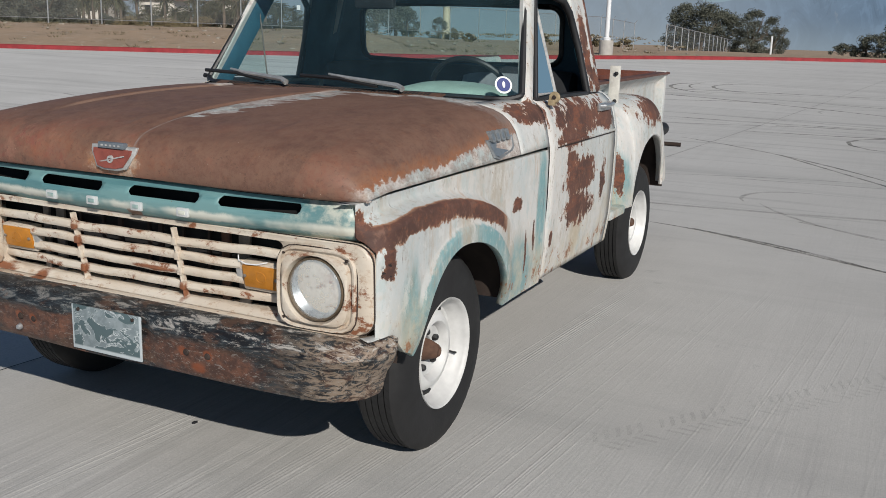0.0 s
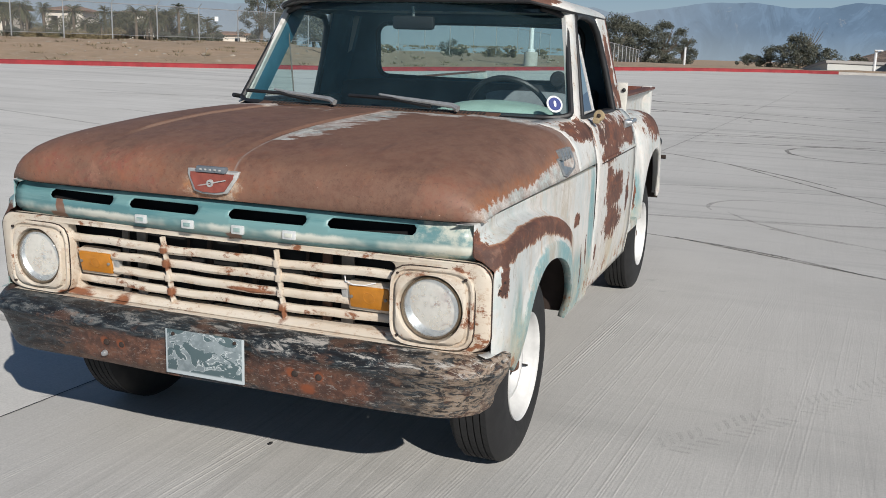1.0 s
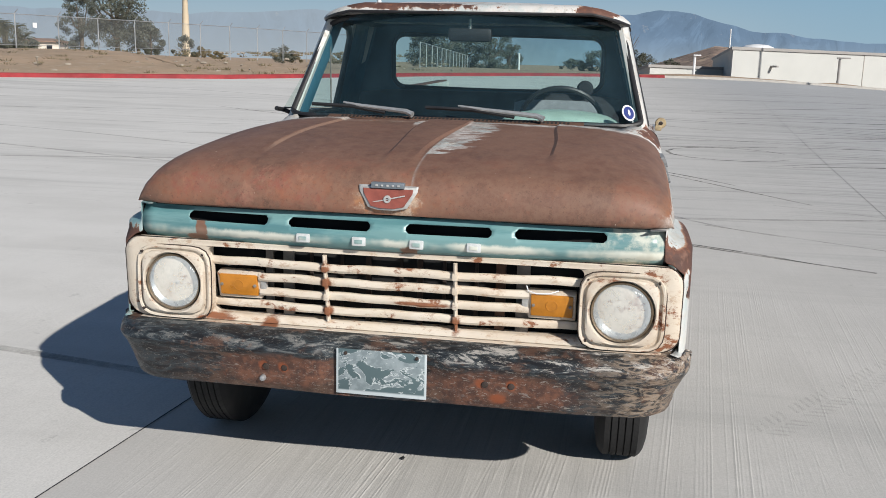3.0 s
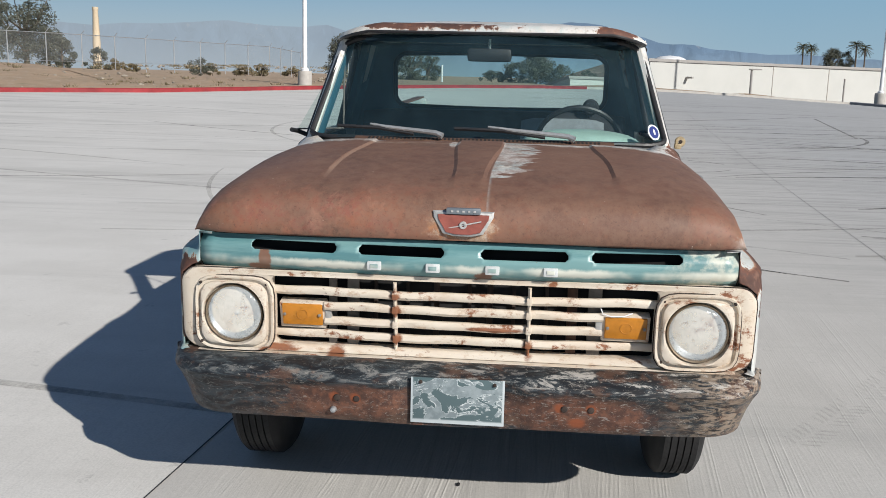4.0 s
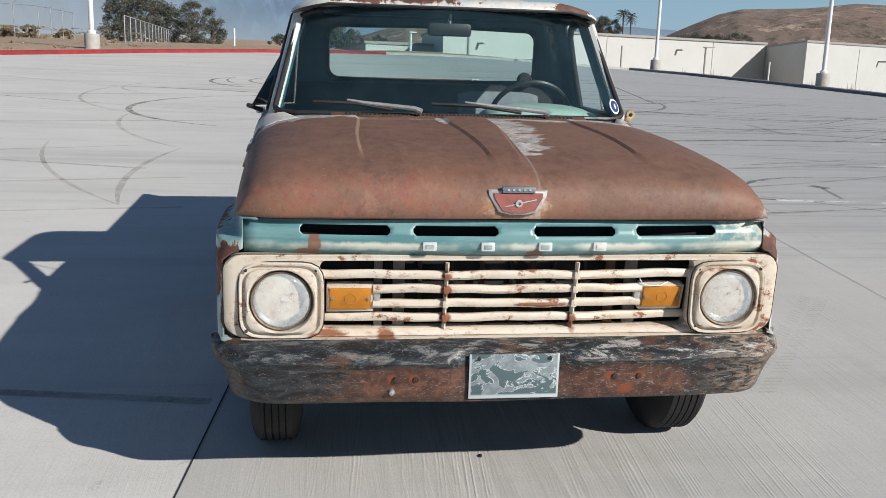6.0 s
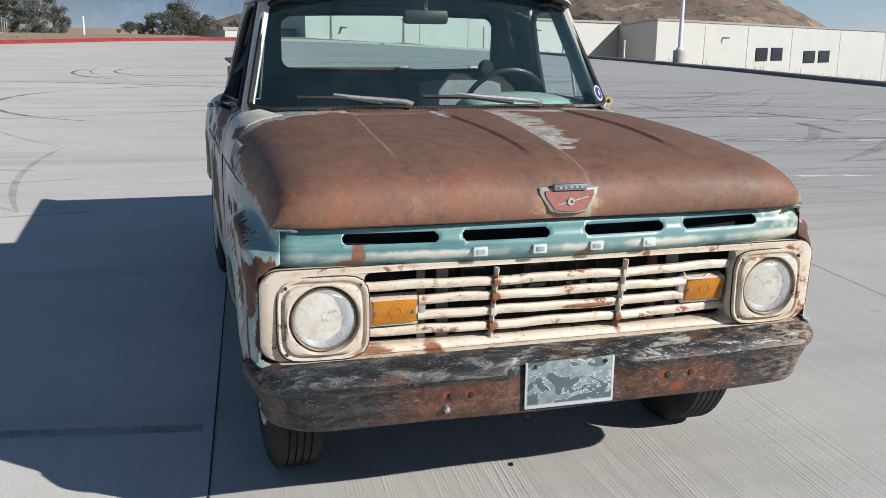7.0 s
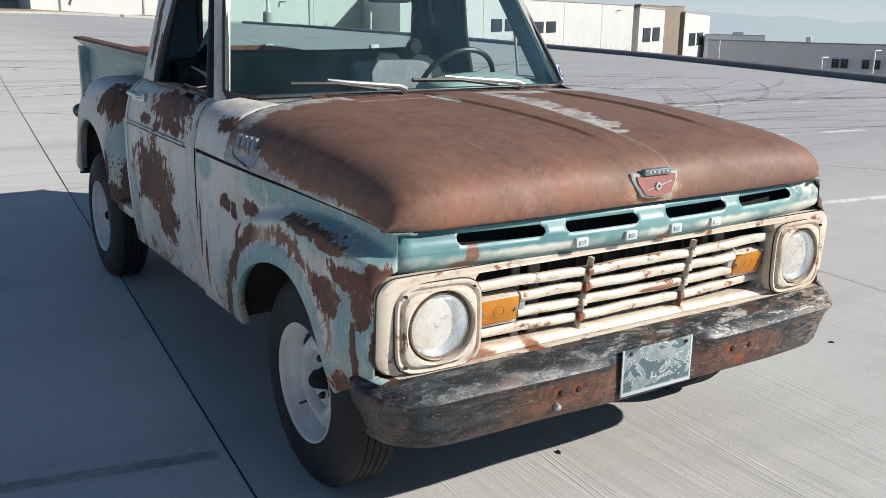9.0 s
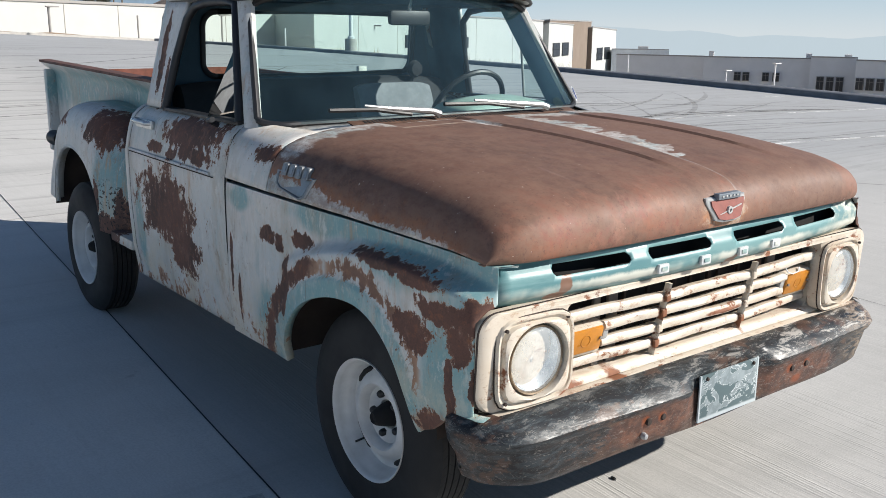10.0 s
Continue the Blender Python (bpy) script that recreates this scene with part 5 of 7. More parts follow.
        part("mount_screw", lathe([(0.0001, -0.016), (0.007, -0.015), (0.009, -0.008)], 10, (0.927, 0.93, 1.246), "y"), M_UNDER, stub)
    else:
        part("side_mirror", tube([(-0.90, 0.99, 1.225), (-0.945, 0.97, 1.245), (-0.96, 0.90, 1.255)], 0.011, 8), M_RUBBER, d, "short black mirror stub")


for sx in (1, -1):
    door(sx)


def cab():
    for sx in (1, -1):
        # cowl side between hood, fender and door
        rows = []
        for k in range(9):
            y = 0.522 + (DOOR_F - 0.522) * k / 8
            t = k / 8
            cross = []
            for s, q in HOOD_CROSS[10:]:
                x0 = s * hood_width(0.515)
                z0 = seam_z(0.5) + 0.206 * q
                cross.append((x0, z0))
            row = []
            for i, (x0, z0) in enumerate(cross):
                u = i / (len(cross) - 1)
                z1 = 1.045 + (1.245 - 1.045) * (1 - u) ** 0.8
                row.append((sx * (x0 * (1 - t) + (cab_x(min(z1, 1.235)) if z1 < 1.235 else 0.83) * t), y, z0 * (1 - t) + z1 * t))
            rows.append(row)
        part("cowl_side", loft(rows), M_BODY, truck, "pale blue cowl side", 45, 0.004)
        # windshield pillar
        outer = []
        for t in [k / 12 for k in range(13)]:
            z = 1.215 + 0.485 * t
            y = 0.79 + 0.265 * t
            x = 0.866 + (up_x(1.70) + 0.004 - 0.866) * t
            outer.append([(sx * (x - 0.046), y - 0.018, z), (sx * (x - 0.026), y - 0.026, z), (sx * (x - 0.004), y - 0.005, z), (sx * (x + 0.004), y + 0.03, z), (sx * (x - 0.012), y + 0.06, z), (sx * (x - 0.05), y + 0.05, z)])
        part("windshield_pillar", loft(outer, True, True), M_BODY, truck, "pale blue windshield pillar", 50)
        part("inner_pillar", loft([[(p[0] - sx * (0.018 - 0.012 * (i in (0, 5))), p[1] + 0.03 + 0.05 * (i in (3, 4, 5)), p[2]) for i, p in enumerate(r)] for r in outer], True, True), M_TRIM, truck, "teal inner pillar", 50)
        # rear quarter: from the door to the back wall, up to the roof
        rows = []
        for k in range(11):
            y = 1.600 + 0.28 * k / 10
            row = []
            for z in [1.24 + 0.46 * i / 12 for i in range(13)]:
                curl = smooth01((y - 1.77) / 0.11)
                yy = y - 0.05 * (z - 1.24) / 0.46 * smooth01((1.72 - y) / 0.12) - 0.04 * (z - 1.24) / 0.46 * curl
                row.append((sx * (up_x(z) + 0.012 - 0.07 * curl ** 2), yy, z))
            rows.append(row)
        rows_up = rows
        part("rear_pillar", loft(rows), M_BODY, truck, "pale blue cab corner with rust streaks", 50, 0.02)
        rows = []
        for k in range(7):
            y = DOOR_R + 0.006 + 0.135 * k / 6
            curl = smooth01((y - 1.86) / 0.11)
            rows.append([(sx * (cab_x(z) - 0.07 * curl ** 2), y, z) for z in DOOR_Z])
        part("cab_corner", loft(rows), M_BODY, truck, "", 50, 0.01)
        part("rocker_panel", box((sx * 0.870, 1.40, 0.450), (0.04, 0.84, 0.05), 0.012), M_BODY, truck)
        part("inner_quarter", loft([[(p[0] - sx * 0.03, p[1] - 0.005, p[2]) for p in r] for r in rows_up]), M_TRIM, truck, "teal inner rear quarter", 50)
    # back wall with window
    out = [(a, b) for a, b in rounded(0.79, 0.40, 0.10, 8)]
    inn = [(a * 1.0, b) for a, b in rounded(0.605, 0.150, 0.07, 8)]

    bm = loft([[(a * (0.955 if b > 0 else 1.07), y - 0.08 * max(0.0, (b + 1.3) - 1.25), b + 1.30) for a, b in out] if kind == 0 else [(a + 0.03, y - 0.08 * max(0.0, (b + 1.505) - 1.25), b + 1.505) for a, b in inn] for kind, y in ((0, 1.885), (1, 1.885), (1, 1.85), (0, 1.85))], True)
    part("back_wall", bm, M_TRIM_SHADE, truck, "dark teal cab back wall", 45)
    part("lower_back_wall", box((0, 1.95, 0.72), (1.70, 0.03, 0.52), 0.01), M_BODY, truck)
    seal = [(a + 0.03, 1.845 - 0.08 * max(0.0, (b + 1.505) - 1.25), b + 1.505) for a, b in inn]
    part("rear_window_seal", tube(seal + seal[:1], 0.014, 8, None, False), M_RUBBER, truck)
    bm = bmesh.new()
    bm.faces.new([bm.verts.new((x, y + 0.022, z)) for x, y, z in seal])
    g = part("rear_window", bm, M_GLASS, truck, "clear rear window glass", 0)
    g.visible_shadow = False
    # roof
    base = rounded(0.762, 0.495, 0.17, 8)
    rows = []
    for scale, z in ((0.93, 1.702), (0.985, 1.694), (1.0, 1.699), (1.0, 1.705), (0.988, 1.714), (0.955, 1.728), (0.88, 1.745), (0.75, 1.758), (0.55, 1.768), (0.3, 1.774), (0.02, 1.776)):
        row = []
        for a, b in base:
            x, y = a * scale, 1.415 + b * scale
            hump = 1 - (x / 0.762) ** 2
            lift = 0.098 * hump * smooth01((1.5 - y) / 0.5) * smooth01((scale - 0.72) / 0.28)
            lift += 0.045 * hump * smooth01((y - 1.4) / 0.5) * smooth01((scale - 0.6) / 0.4)
            lift += 0.035 * hump * (1 - smooth01((scale - 0.6) / 0.4))
            row.append((x, y - 0.02 * hump * smooth01((1.2 - y) / 0.2), z + lift))
        rows.append(row)
    part("roof", loft(rows, True, True), M_BODY, truck, "pale roof with rusty front edge", 50)
    ceil = [[(a * k, 1.415 + b * k, z) for a, b in base] for k, z in ((0.90, 1.69), (0.85, 1.725), (0.02, 1.74))]
    part("headliner", loft(ceil, True), M_TRIM_SHADE, truck, "dark teal headliner", 50)
    part("drip_rail", tube([(x, y - 0.012, z) for x, y, z in rows[1]] + [rows[1][0]], 0.008, 6, None, False), M_RUBBER, truck)


cab()


def windshield():
    def edge(t, drop=0.0, grow=0.0):
        """A ring of points round the opening."""
        pts = []
        for a, b in rounded(1.0, 1.0, 0.13, 6):
            a, b = a * (1 + grow), b * (1 + grow * 2)
            v = (b + 1) / 2
            half = 0.838 + (0.722 - 0.838) * v
            x = a * half
            z = 1.232 + 0.02 * (1 - a * a) + 0.455 * v + 0.058 * v * (1 - a * a)
            y = 0.605 + 0.33 * v + (0.165 - 0.055 * v) * abs(a) ** 2.4
            pts.append((x, y + drop, z))
        return pts
    seal = edge(0)
    w = part("windshield", tube(seal + seal[:1], 0.0135, 8, None, False), M_RUBBER, truck, "black windshield rubber")
    rows = []
    for v in [k / 10 for k in range(11)]:
        half = 0.838 + (0.722 - 0.838) * v
        row = []
        for k in range(25):
            a = -1 + 2 * k / 24
            row.append((a * half, 0.605 + 0.33 * v + (0.165 - 0.055 * v) * abs(a) ** 2.4, 1.232 + 0.02 * (1 - a * a) + 0.455 * v + 0.058 * v * (1 - a * a)))
        rows.append(row)
    g = part("pane", loft(rows), M_SHIELD, w, "windshield glass with dust and painted sky sheen")
    g.visible_shadow = False
    # sticker: white disc with a blue field
    white, blue = plain("sticker_white", (0.8, 0.8, 0.8), 0.5, 0, 0.05), plain("sticker_blue", (0.015, 0.03, 0.17), 0.5, 0, 0.05)
    st = new("sticker")
    st.parent = truck
    tagged(st, "round white and blue windshield sticker")
    for r, mat, d in ((0.038, white, 0.0), (0.030, blue, 0.002), (0.009, white, 0.004)):
        bm = lathe([(0.0001, -d), (r, -d)], 28, (0, 0, 0), "y")
        p = part("sticker_disc", bm, mat, st)
        if r == 0.009:
            p.scale = (0.7, 1, 1.6)
    st.matrix_basis = pose(0.772, 0.722, 1.298, -24, 0, 42)
    # cowl vent and wipers
    part("cowl_top", loft([[(x, 0.520, 1.244 - 0.055 * (abs(x) / 0.8) ** 4) for x in [-0.8 + 0.1 * k for k in range(17)]], [(x * 1.04, 0.615 + 0.16 * (abs(x) / 0.8) ** 2.4, 1.244 - 0.02 * (abs(x) / 0.8) ** 2) for x in [-0.8 + 0.1 * k for k in range(17)]]]), M_BODY, truck, "", 50, 0.01)
    slope = Matrix.Rotation(radians(14), 4, "X")
    vent = part("cowl_vent", box((0, 0.546, 1.2490), (1.16, 0.046, 0.006), 0.002, None, slope), M_HUB, truck, "rusty slotted cowl vent")
    for k in range(58):
        part("slot", box((-0.513 + 0.018 * k, 0.5450, 1.2523), (0.009, 0.026, 0.002), 0, None, slope), M_DARK, vent, "", 0)
    for x0, x1 in ((-0.18, -0.66), (0.405, -0.13)):
        wiper = part("wiper", tube([(x0, 0.515, 1.268), (x0 - 0.03, 0.525, 1.280), ((x0 + x1) / 2, 0.535, 1.300), (x1 + 0.15, 0.55, 1.312)], [0.014, 0.012, 0.008, 0.005], 8), M_WIPER, truck, "chrome wiper arm")
        part("wiper_blade", tube([(x0 - 0.13, 0.530, 1.272), ((x0 + x1) / 2 - 0.05, 0.540, 1.296), (x1, 0.556, 1.300)], 0.009, 6), M_RUBBER, wiper, "black wiper blade")


windshield()


def interior():
    part("dashboard", box((0, 0.95, 1.09), (1.66, 0.22, 0.22), 0.04), M_TRIM_SHADE, truck, "teal dashboard")
    part("dash_top", loft([[(x, 0.63 + 0.16 * (abs(x) / 0.82) ** 2.4, 1.222) for x in [-0.82 + 0.0820 * k for k in range(21)]], [(x * 1.01, 1.03, 1.215) for x in [-0.82 + 0.082 * k for k in range(21)]]]), M_TRIM_SHADE, truck, "dark teal dash top", 50, 0.01)
    hump = [[(0.455 + 0.29 * math.cos(math.pi * k / 14), y, 1.205 + h * math.sin(math.pi * k / 14) ** 0.7) for k in range(15)] for y, h in ((0.74, 0.040), (0.82, 0.074), (0.95, 0.088), (1.03, 0.078))]
    part("instrument_hood", loft(hump), M_DASH, truck, "pale green instrument hood", 60, 0.006)
    c = Vector((0.45, 1.12, 1.215))
    ring = [Matrix.Translation(c) @ Matrix.Rotation(radians(30), 4, "X") @ Vector((0.205 * math.cos(k * math.tau / 40), 0, 0.205 * math.sin(k * math.tau / 40))) for k in range(41)]
    s = part("steering_wheel", tube(ring, 0.013, 8, None, False), M_RUBBER, truck, "thin black steering wheel")
    part("spoke", tube([ring[0], c + Vector((0, -0.03, -0.03)), ring[20]], 0.010, 8), M_RUBBER, s)
    part("steering_column", tube([c + Vector((0, -0.03, -0.03)), (0.42, 0.8, 1.02)], 0.025, 10), M_TRIM, s)

    def cushion(name, x0, x1, prof, mat, label, parent):
        rows = []
        for k in range(13):
            x = x0 + (x1 - x0) * k / 12
            e = 1 - 0.10 * (abs(2 * k / 12 - 1)) ** 6
            cy = sum(p[0] for p in prof) / len(prof)
            cz = sum(p[1] for p in prof) / len(prof)
            rows.append([(x, cy + (y - cy) * e, cz + (z - cz) * e) for y, z in prof])
        return part(name, loft(rows, True, True), mat, parent, label, 60)
    seat = cushion("bench_seat", -0.72, 0.72, [(1.25, 0.80), (1.25, 0.88), (1.30, 0.92), (1.70, 0.90), (1.75, 0.82), (1.70, 0.78)], M_SEAT, "black bench seat", truck)
    cushion("backrest", -0.74, 0.74, [(1.64, 0.88), (1.62, 1.0), (1.68, 1.29), (1.71, 1.338), (1.76, 1.345), (1.82, 1.32), (1.83, 0.9)], M_SEAT, "black vinyl backrest", seat)
    cushion("seat_cover", 0.16, 0.62, [(1.56, 0.92), (1.56, 1.0), (1.62, 1.25), (1.65, 1.31), (1.69, 1.31), (1.68, 0.95)], M_COVER, "light grey cloth seat cover", seat)
    part("headrest", lathe([(0.0001, -0.03), (0.034, -0.026), (0.046, 0.0), (0.034, 0.026), (0.0001, 0.03)], 24, (0.545, 1.68, 1.376), "y"), M_SEAT, seat, "small round black headrest")
    part("headrest_post", tube([(0.545, 1.72, 1.27), (0.545, 1.69, 1.37)], 0.012, 8), M_RUBBER, seat)
    mirror = part("interior_mirror", box((0, 0.975, 1.635), (0.215, 0.035, 0.065), 0.02), M_RUBBER, truck, "black rear-view mirror")
    part("mirror_stem", tube([(0, 0.965, 1.71), (0, 0.975, 1.65)], 0.008, 8), M_CHROME, mirror)
    for sx in (1, -1):
        part("sun_visor", box((sx * 0.36, 1.03, 1.70), (0.50, 0.10, 0.015), 0.006), M_TRIM_SHADE, truck)


interior()


# ---- the bed ----
BED_F, BED_R = 1.97, 4.05


def bed():
    def rail_z(y, sx=0):
        return 1.285 + 0.016 * (y - 2.0) - sx * 0.035
    rust_in = plain("red_rust_bed", (0.20, 0.065, 0.04), 0.8, 0, 0.5, 14, 0.3)
    b = part("bed_floor", box((0, 3.07, 0.77), (1.28, 2.02, 0.04)), rust_in, truck, "rusty red bed floor", 0)
    for k in range(7):
        part("bed_strip", box((-0.54 + 0.18 * k, 3.07, 0.796), (0.03, 2.0, 0.012), 0.003), M_UNDER, b, "", 0)
    part("bed_front_wall", box((0, BED_F + 0.02, 1.03), (1.30, 0.03, 0.52), 0.006), rust_in, truck, "rusty bed front wall")
    for sx in (1, -1):
        rows = []
        for y in [BED_F + (BED_R - BED_F) * k / 10 for k in range(11)]:
            z = rail_z(y, sx)
            rows.append([(sx * 0.635, y, 0.72), (sx * 0.640, y, 1.0), (sx * 0.640, y, z - 0.09), (sx * 0.650, y, z - 0.06), (sx * 0.700, y, z - 0.018), (sx * 0.710, y, z - 0.008), (sx * 0.705, y, z + 0.002), (sx * 0.655, y, z), (sx * 0.630, y, z - 0.01), (sx * 0.622, y, z - 0.08), (sx * 0.620, y, 0.72)])
        s = part("bed_side", loft(rows, True, True), M_BODY, truck, "pale bed side with rusty top rail", 45)
        part("rail_cap", loft([[(sx * (0.70 + dx), y, rail_z(y, sx) + 0.006 + dz) for dx, dz in ((0.014, -0.014), (0.012, 0.0), (-0.05, 0.003), (-0.052, -0.008))] for y in (BED_F, 3.0, BED_R + 0.02)], True, True), plain("rail_rust", (0.13, 0.06, 0.045), 0.7, 0, 0.5, 16), s, "rust-brown rail cap")
        part("corner_post", box((sx * 0.665, BED_R - 0.04, 1.04), (0.07, 0.06, 0.52), 0.01), M_BODY, s, "white corner post")
        part("inner_skin", box((sx * 0.614, 3.02, 1.03), (0.010, 2.06, 0.52)), rust_in, s, "", 0)
    t = part("tailgate", box((0, BED_R - 0.01, 1.03), (1.24, 0.035, 0.52), 0.01), M_BODY, truck, "pale tailgate")
    part("tailgate_lining", box((0, BED_R - 0.034, 1.04), (1.22, 0.008, 0.50)), rust_in, t, "rusty red inner face", 0)
    p = part("stake_post", box((0.745, 2.50, 1.225), (0.06, 0.03, 0.26), 0.006), plain("white_stake", (0.7, 0.68, 0.62), 0.6, 0, 0.3, 20), truck, "white painted stake post")
    for z in (1.31, 1.15):
        part("stake_bolt", lathe([(0.0001, -0.012), (0.012, -0.008), (0.012, 0.008)], 10, (0.757, 2.484, z), "y"), M_RUBBER, p)
    for sx in (1, -1):
        rear_fender(sx)
    part("rear_bumper_bar", tube([(0.2, 4.10, 0.76), (0.83, 4.10, 0.76)], 0.016), M_UNDER, truck)


R_Y, R_Z, R_R = 2.83, 0.555, 0.40


def rear_fender(sx):
    """The rounded fender outside the bed."""
    rows = []
    ys = [2.08, 2.085, 2.10, 2.13, 2.18, 2.25, 2.32, 2.38] + [R_Y - R_R * math.cos(math.pi * k / 26) for k in range(27)] + [3.25, 3.30, 3.35, 3.375]
    for y in ys:
        if y < R_Y:
            t = (y - 2.08) / (R_Y - 2.08)
            top = 0.72 + (1.18 - 0.72) * math.sqrt(max(0.0, 1 - (1 - t) ** 2.6)) if t > 0 else 0.72
            out = 0.70 + 0.225 * math.sqrt(max(0.0, 1 - (1 - min(1, t * 1.7)) ** 2.4))
        else:
            t = (y - R_Y) / (3.385 - R_Y)
            top = 0.62 + (1.18 - 0.62) * math.sqrt(max(0.0, 1 - t ** 2.3))
            out = 0.925 - 0.03 * t ** 3
        low = arch_z(y, R_Y, R_Z, R_R, 0.98) if R_Y - R_R < y < R_Y + R_R else (0.60 if y > R_Y else 0.55)
        low = max(low, 0.60 if y > R_Y else 0.55)
        top = max(top, low + 0.03)
        row = [(sx * (out - 0.05), y, low), (sx * (out - 0.005), y, low - 0.003)]
        h = top - low
        for k in range(15):
            a = math.pi / 2 * k / 14
            q = math.sin(a) ** 0.8
            xx = 0.63 + (out - 0.63) * (max(0.0, math.cos(a)) ** 0.42)
            row.append((sx * xx, y, low + h * q))
        rows.append(row)
    f = part("rear_fender", loft(rows), M_BODY, truck, "rounded pale rear fender with rust", 50, 0.004)
    lip = [(sx * (0.916 - 0.02 * abs(math.cos(a)) ** 3), R_Y - R_R * math.cos(a), R_Z + R_R * 0.98 * math.sin(a)) for a in [radians(4 + 172 * k / 24) for k in range(25)]]
    part("arch_lip", tube(lip, 0.012, 8), M_BODY, f, "rolled rusty arch lip")
    well = []
    for x in (0.90, 0.60):
        well.append([(sx * x, R_Y - 0.44 * math.cos(math.pi * k / 20), 0.56 + 0.44 * math.sin(math.pi * k / 20)) for k in range(21)])
    part("wheel_house", loft(well), M_UNDER, f)
    part("side_step", box((sx * 0.83, 2.10, 0.56), (0.20, 0.30, 0.05), 0.015), M_BODY, truck, "rusty side step")
    lamp = part("tail_lamp", lathe([(0.03, -0.05), (0.036, 0.0), (0.045, 0.03), (0.042, 0.06), (0.0001, 0.065)], 20, (sx * 0.84, 3.37, 0.93), "y"), M_RUBBER, f, "dark round tail lamp")


bed()


# ---- the lot ----
def lot_z(x, y):
    """The lot is level round the truck and rises gently towards the red curb."""
    s = -0.6 * x + 0.8 * y - 9.5
    up = 0.016 * (s if s > 6 else (0 if s < -6 else (s + 6) ** 2 / 24))
    return up + 0.0125 * (math.sqrt(y * y + 0.3) + y) / 2 * (1 - smooth01((x - 4) / 20))


RED = [(-75, -6), (-40, 13), (-26, 20.5), (-19, 24.6), (-13, 29), (-10, 33.5), (-7, 38), (-3, 42.5), (1, 45.5), (8, 48), (14, 49.5)]
RIGHT = [(14, 49.5), (18, 50.5), (20.5, 48), (22, 40), (22.3, 32), (21.0, 21), (17.4, 7.7), (12.5, -9), (6, -30)]


def dense(line, step=1.0):
    out = []
    for (a, b), (c, d) in zip(line, line[1:]):
        n = max(1, int(math.hypot(c - a, d - b) / step))
        out += [(a + (c - a) * k / n, b + (d - b) * k / n) for k in range(n)]
    return out + [line[-1]]


def offset(line, d):
    """The line moved to its left by d metres."""
    out = []
    for i, p in enumerate(line):
        a, b = Vector(line[max(i - 1, 0)]), Vector(line[min(i + 1, len(line) - 1)])
        t = (b - a).normalized()
        out.append((p[0] - t.y * d, p[1] + t.x * d))
    return out


def ground():
    # the lot's sheet, clipped to its outline by a fan of strips from the truck outwards
    outline = dense(RED, 1.5) + dense(RIGHT, 1.5)[1:] + dense([(6, -30), (-75, -30), (-75, -6)], 4)[1:-1]
    rows = []
    for k in [0.0005, 0.03, 0.06, 0.1, 0.15, 0.2, 0.27, 0.35, 0.45, 0.55, 0.65, 0.75, 0.85, 0.93, 1.0]:
        rows.append([(x * k, y * k, lot_z(x * k, y * k)) for x, y in outline])
    bm = loft(rows, True)
    bm.faces.new([v for v in bm.verts[:] if v.co.length < 0.06][:len(outline)])
    solid("pavement", bm, M_CONCRETE, "broad light grey broomed concrete lot with tyre marks", "pavement", "structure", "", 60)
    # the land to the horizon
    bm = bmesh.new()
    rows = []
    for r in (20, 60, 70, 85, 110, 150, 220, 350, 600, 1100, 2200, 4000):
        row = []
        for k in range(96):
            a = k * math.tau / 96
            x, y = r * math.sin(a), r * math.cos(a)
            right = smooth01((x - 5) / 40) if r > 30 else 0
            z = -1.0 - right * 0.13 * min(r, 1800)
            row.append((x, y, z))
        rows.append(row)
    bm = loft(rows, True)
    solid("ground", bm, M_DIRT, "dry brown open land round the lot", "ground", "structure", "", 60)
    # bank of dirt behind the red curb
    line = dense(RED, 1.2)
    rows = []
    for d, h in ((0.28, 0.12), (1.5, 0.16), (4, 0.38), (8, 0.70), (12, 0.88), (18, 0.95), (28, 0.95), (42, 0.6), (60, -2.5)):
        row = []
        for i, (x, y) in enumerate(offset(line, d)):
            fade = 1 - 0.9 * smooth01((i / len(line) - 0.66) / 0.15)
            hh = h * (fade if h > 0.2 else 1)
            row.append((x, y, lot_z(*line[i]) + hh + (0.12 * noise.noise((x * 0.4, y * 0.4, 0)) if d > 1 else 0)))
        rows.append(row)
    solid("dirt_bank", loft(rows), M_DIRT, "dry dirt bank with sparse weeds behind the curb", "dirt bank", "structure", "", 60)


def curb(line, name, mat, label, height=0.15, width=0.3):
    pts = dense(line, 1.2)
    rows = []
    for (x, y), (x2, y2) in zip(pts, offset(pts, width)):
        z = lot_z(x, y)
        rows.append([(x, y, z - 0.3), (x, y, z + height - 0.02), (x + (x2 - x) * 0.08, y + (y2 - y) * 0.08, z + height), (x2, y2, z + height), (x2, y2, z - 0.3)])
    solid(name, loft(rows), mat, label, "curb", "structure", "", 45)


ground()
curb(RED[:9] + [(3.3, 46.3)], "red_curb", M_RED, "red painted concrete curb along the dirt bank", 0.15)
curb([(3.3, 46.3)] + RED[9:] + RIGHT[1:2], "pale_curb", M_BASE, "plain pale concrete curb below the warehouse", 0.12)
M_DARKCURB = plain("dark_curb", (0.17, 0.18, 0.20), 0.8, 0, 0.3, 3)
curb(RIGHT[1:], "dark_curb", M_DARKCURB, "dark grey concrete curb at the lot's edge", 0.14, 0.4)


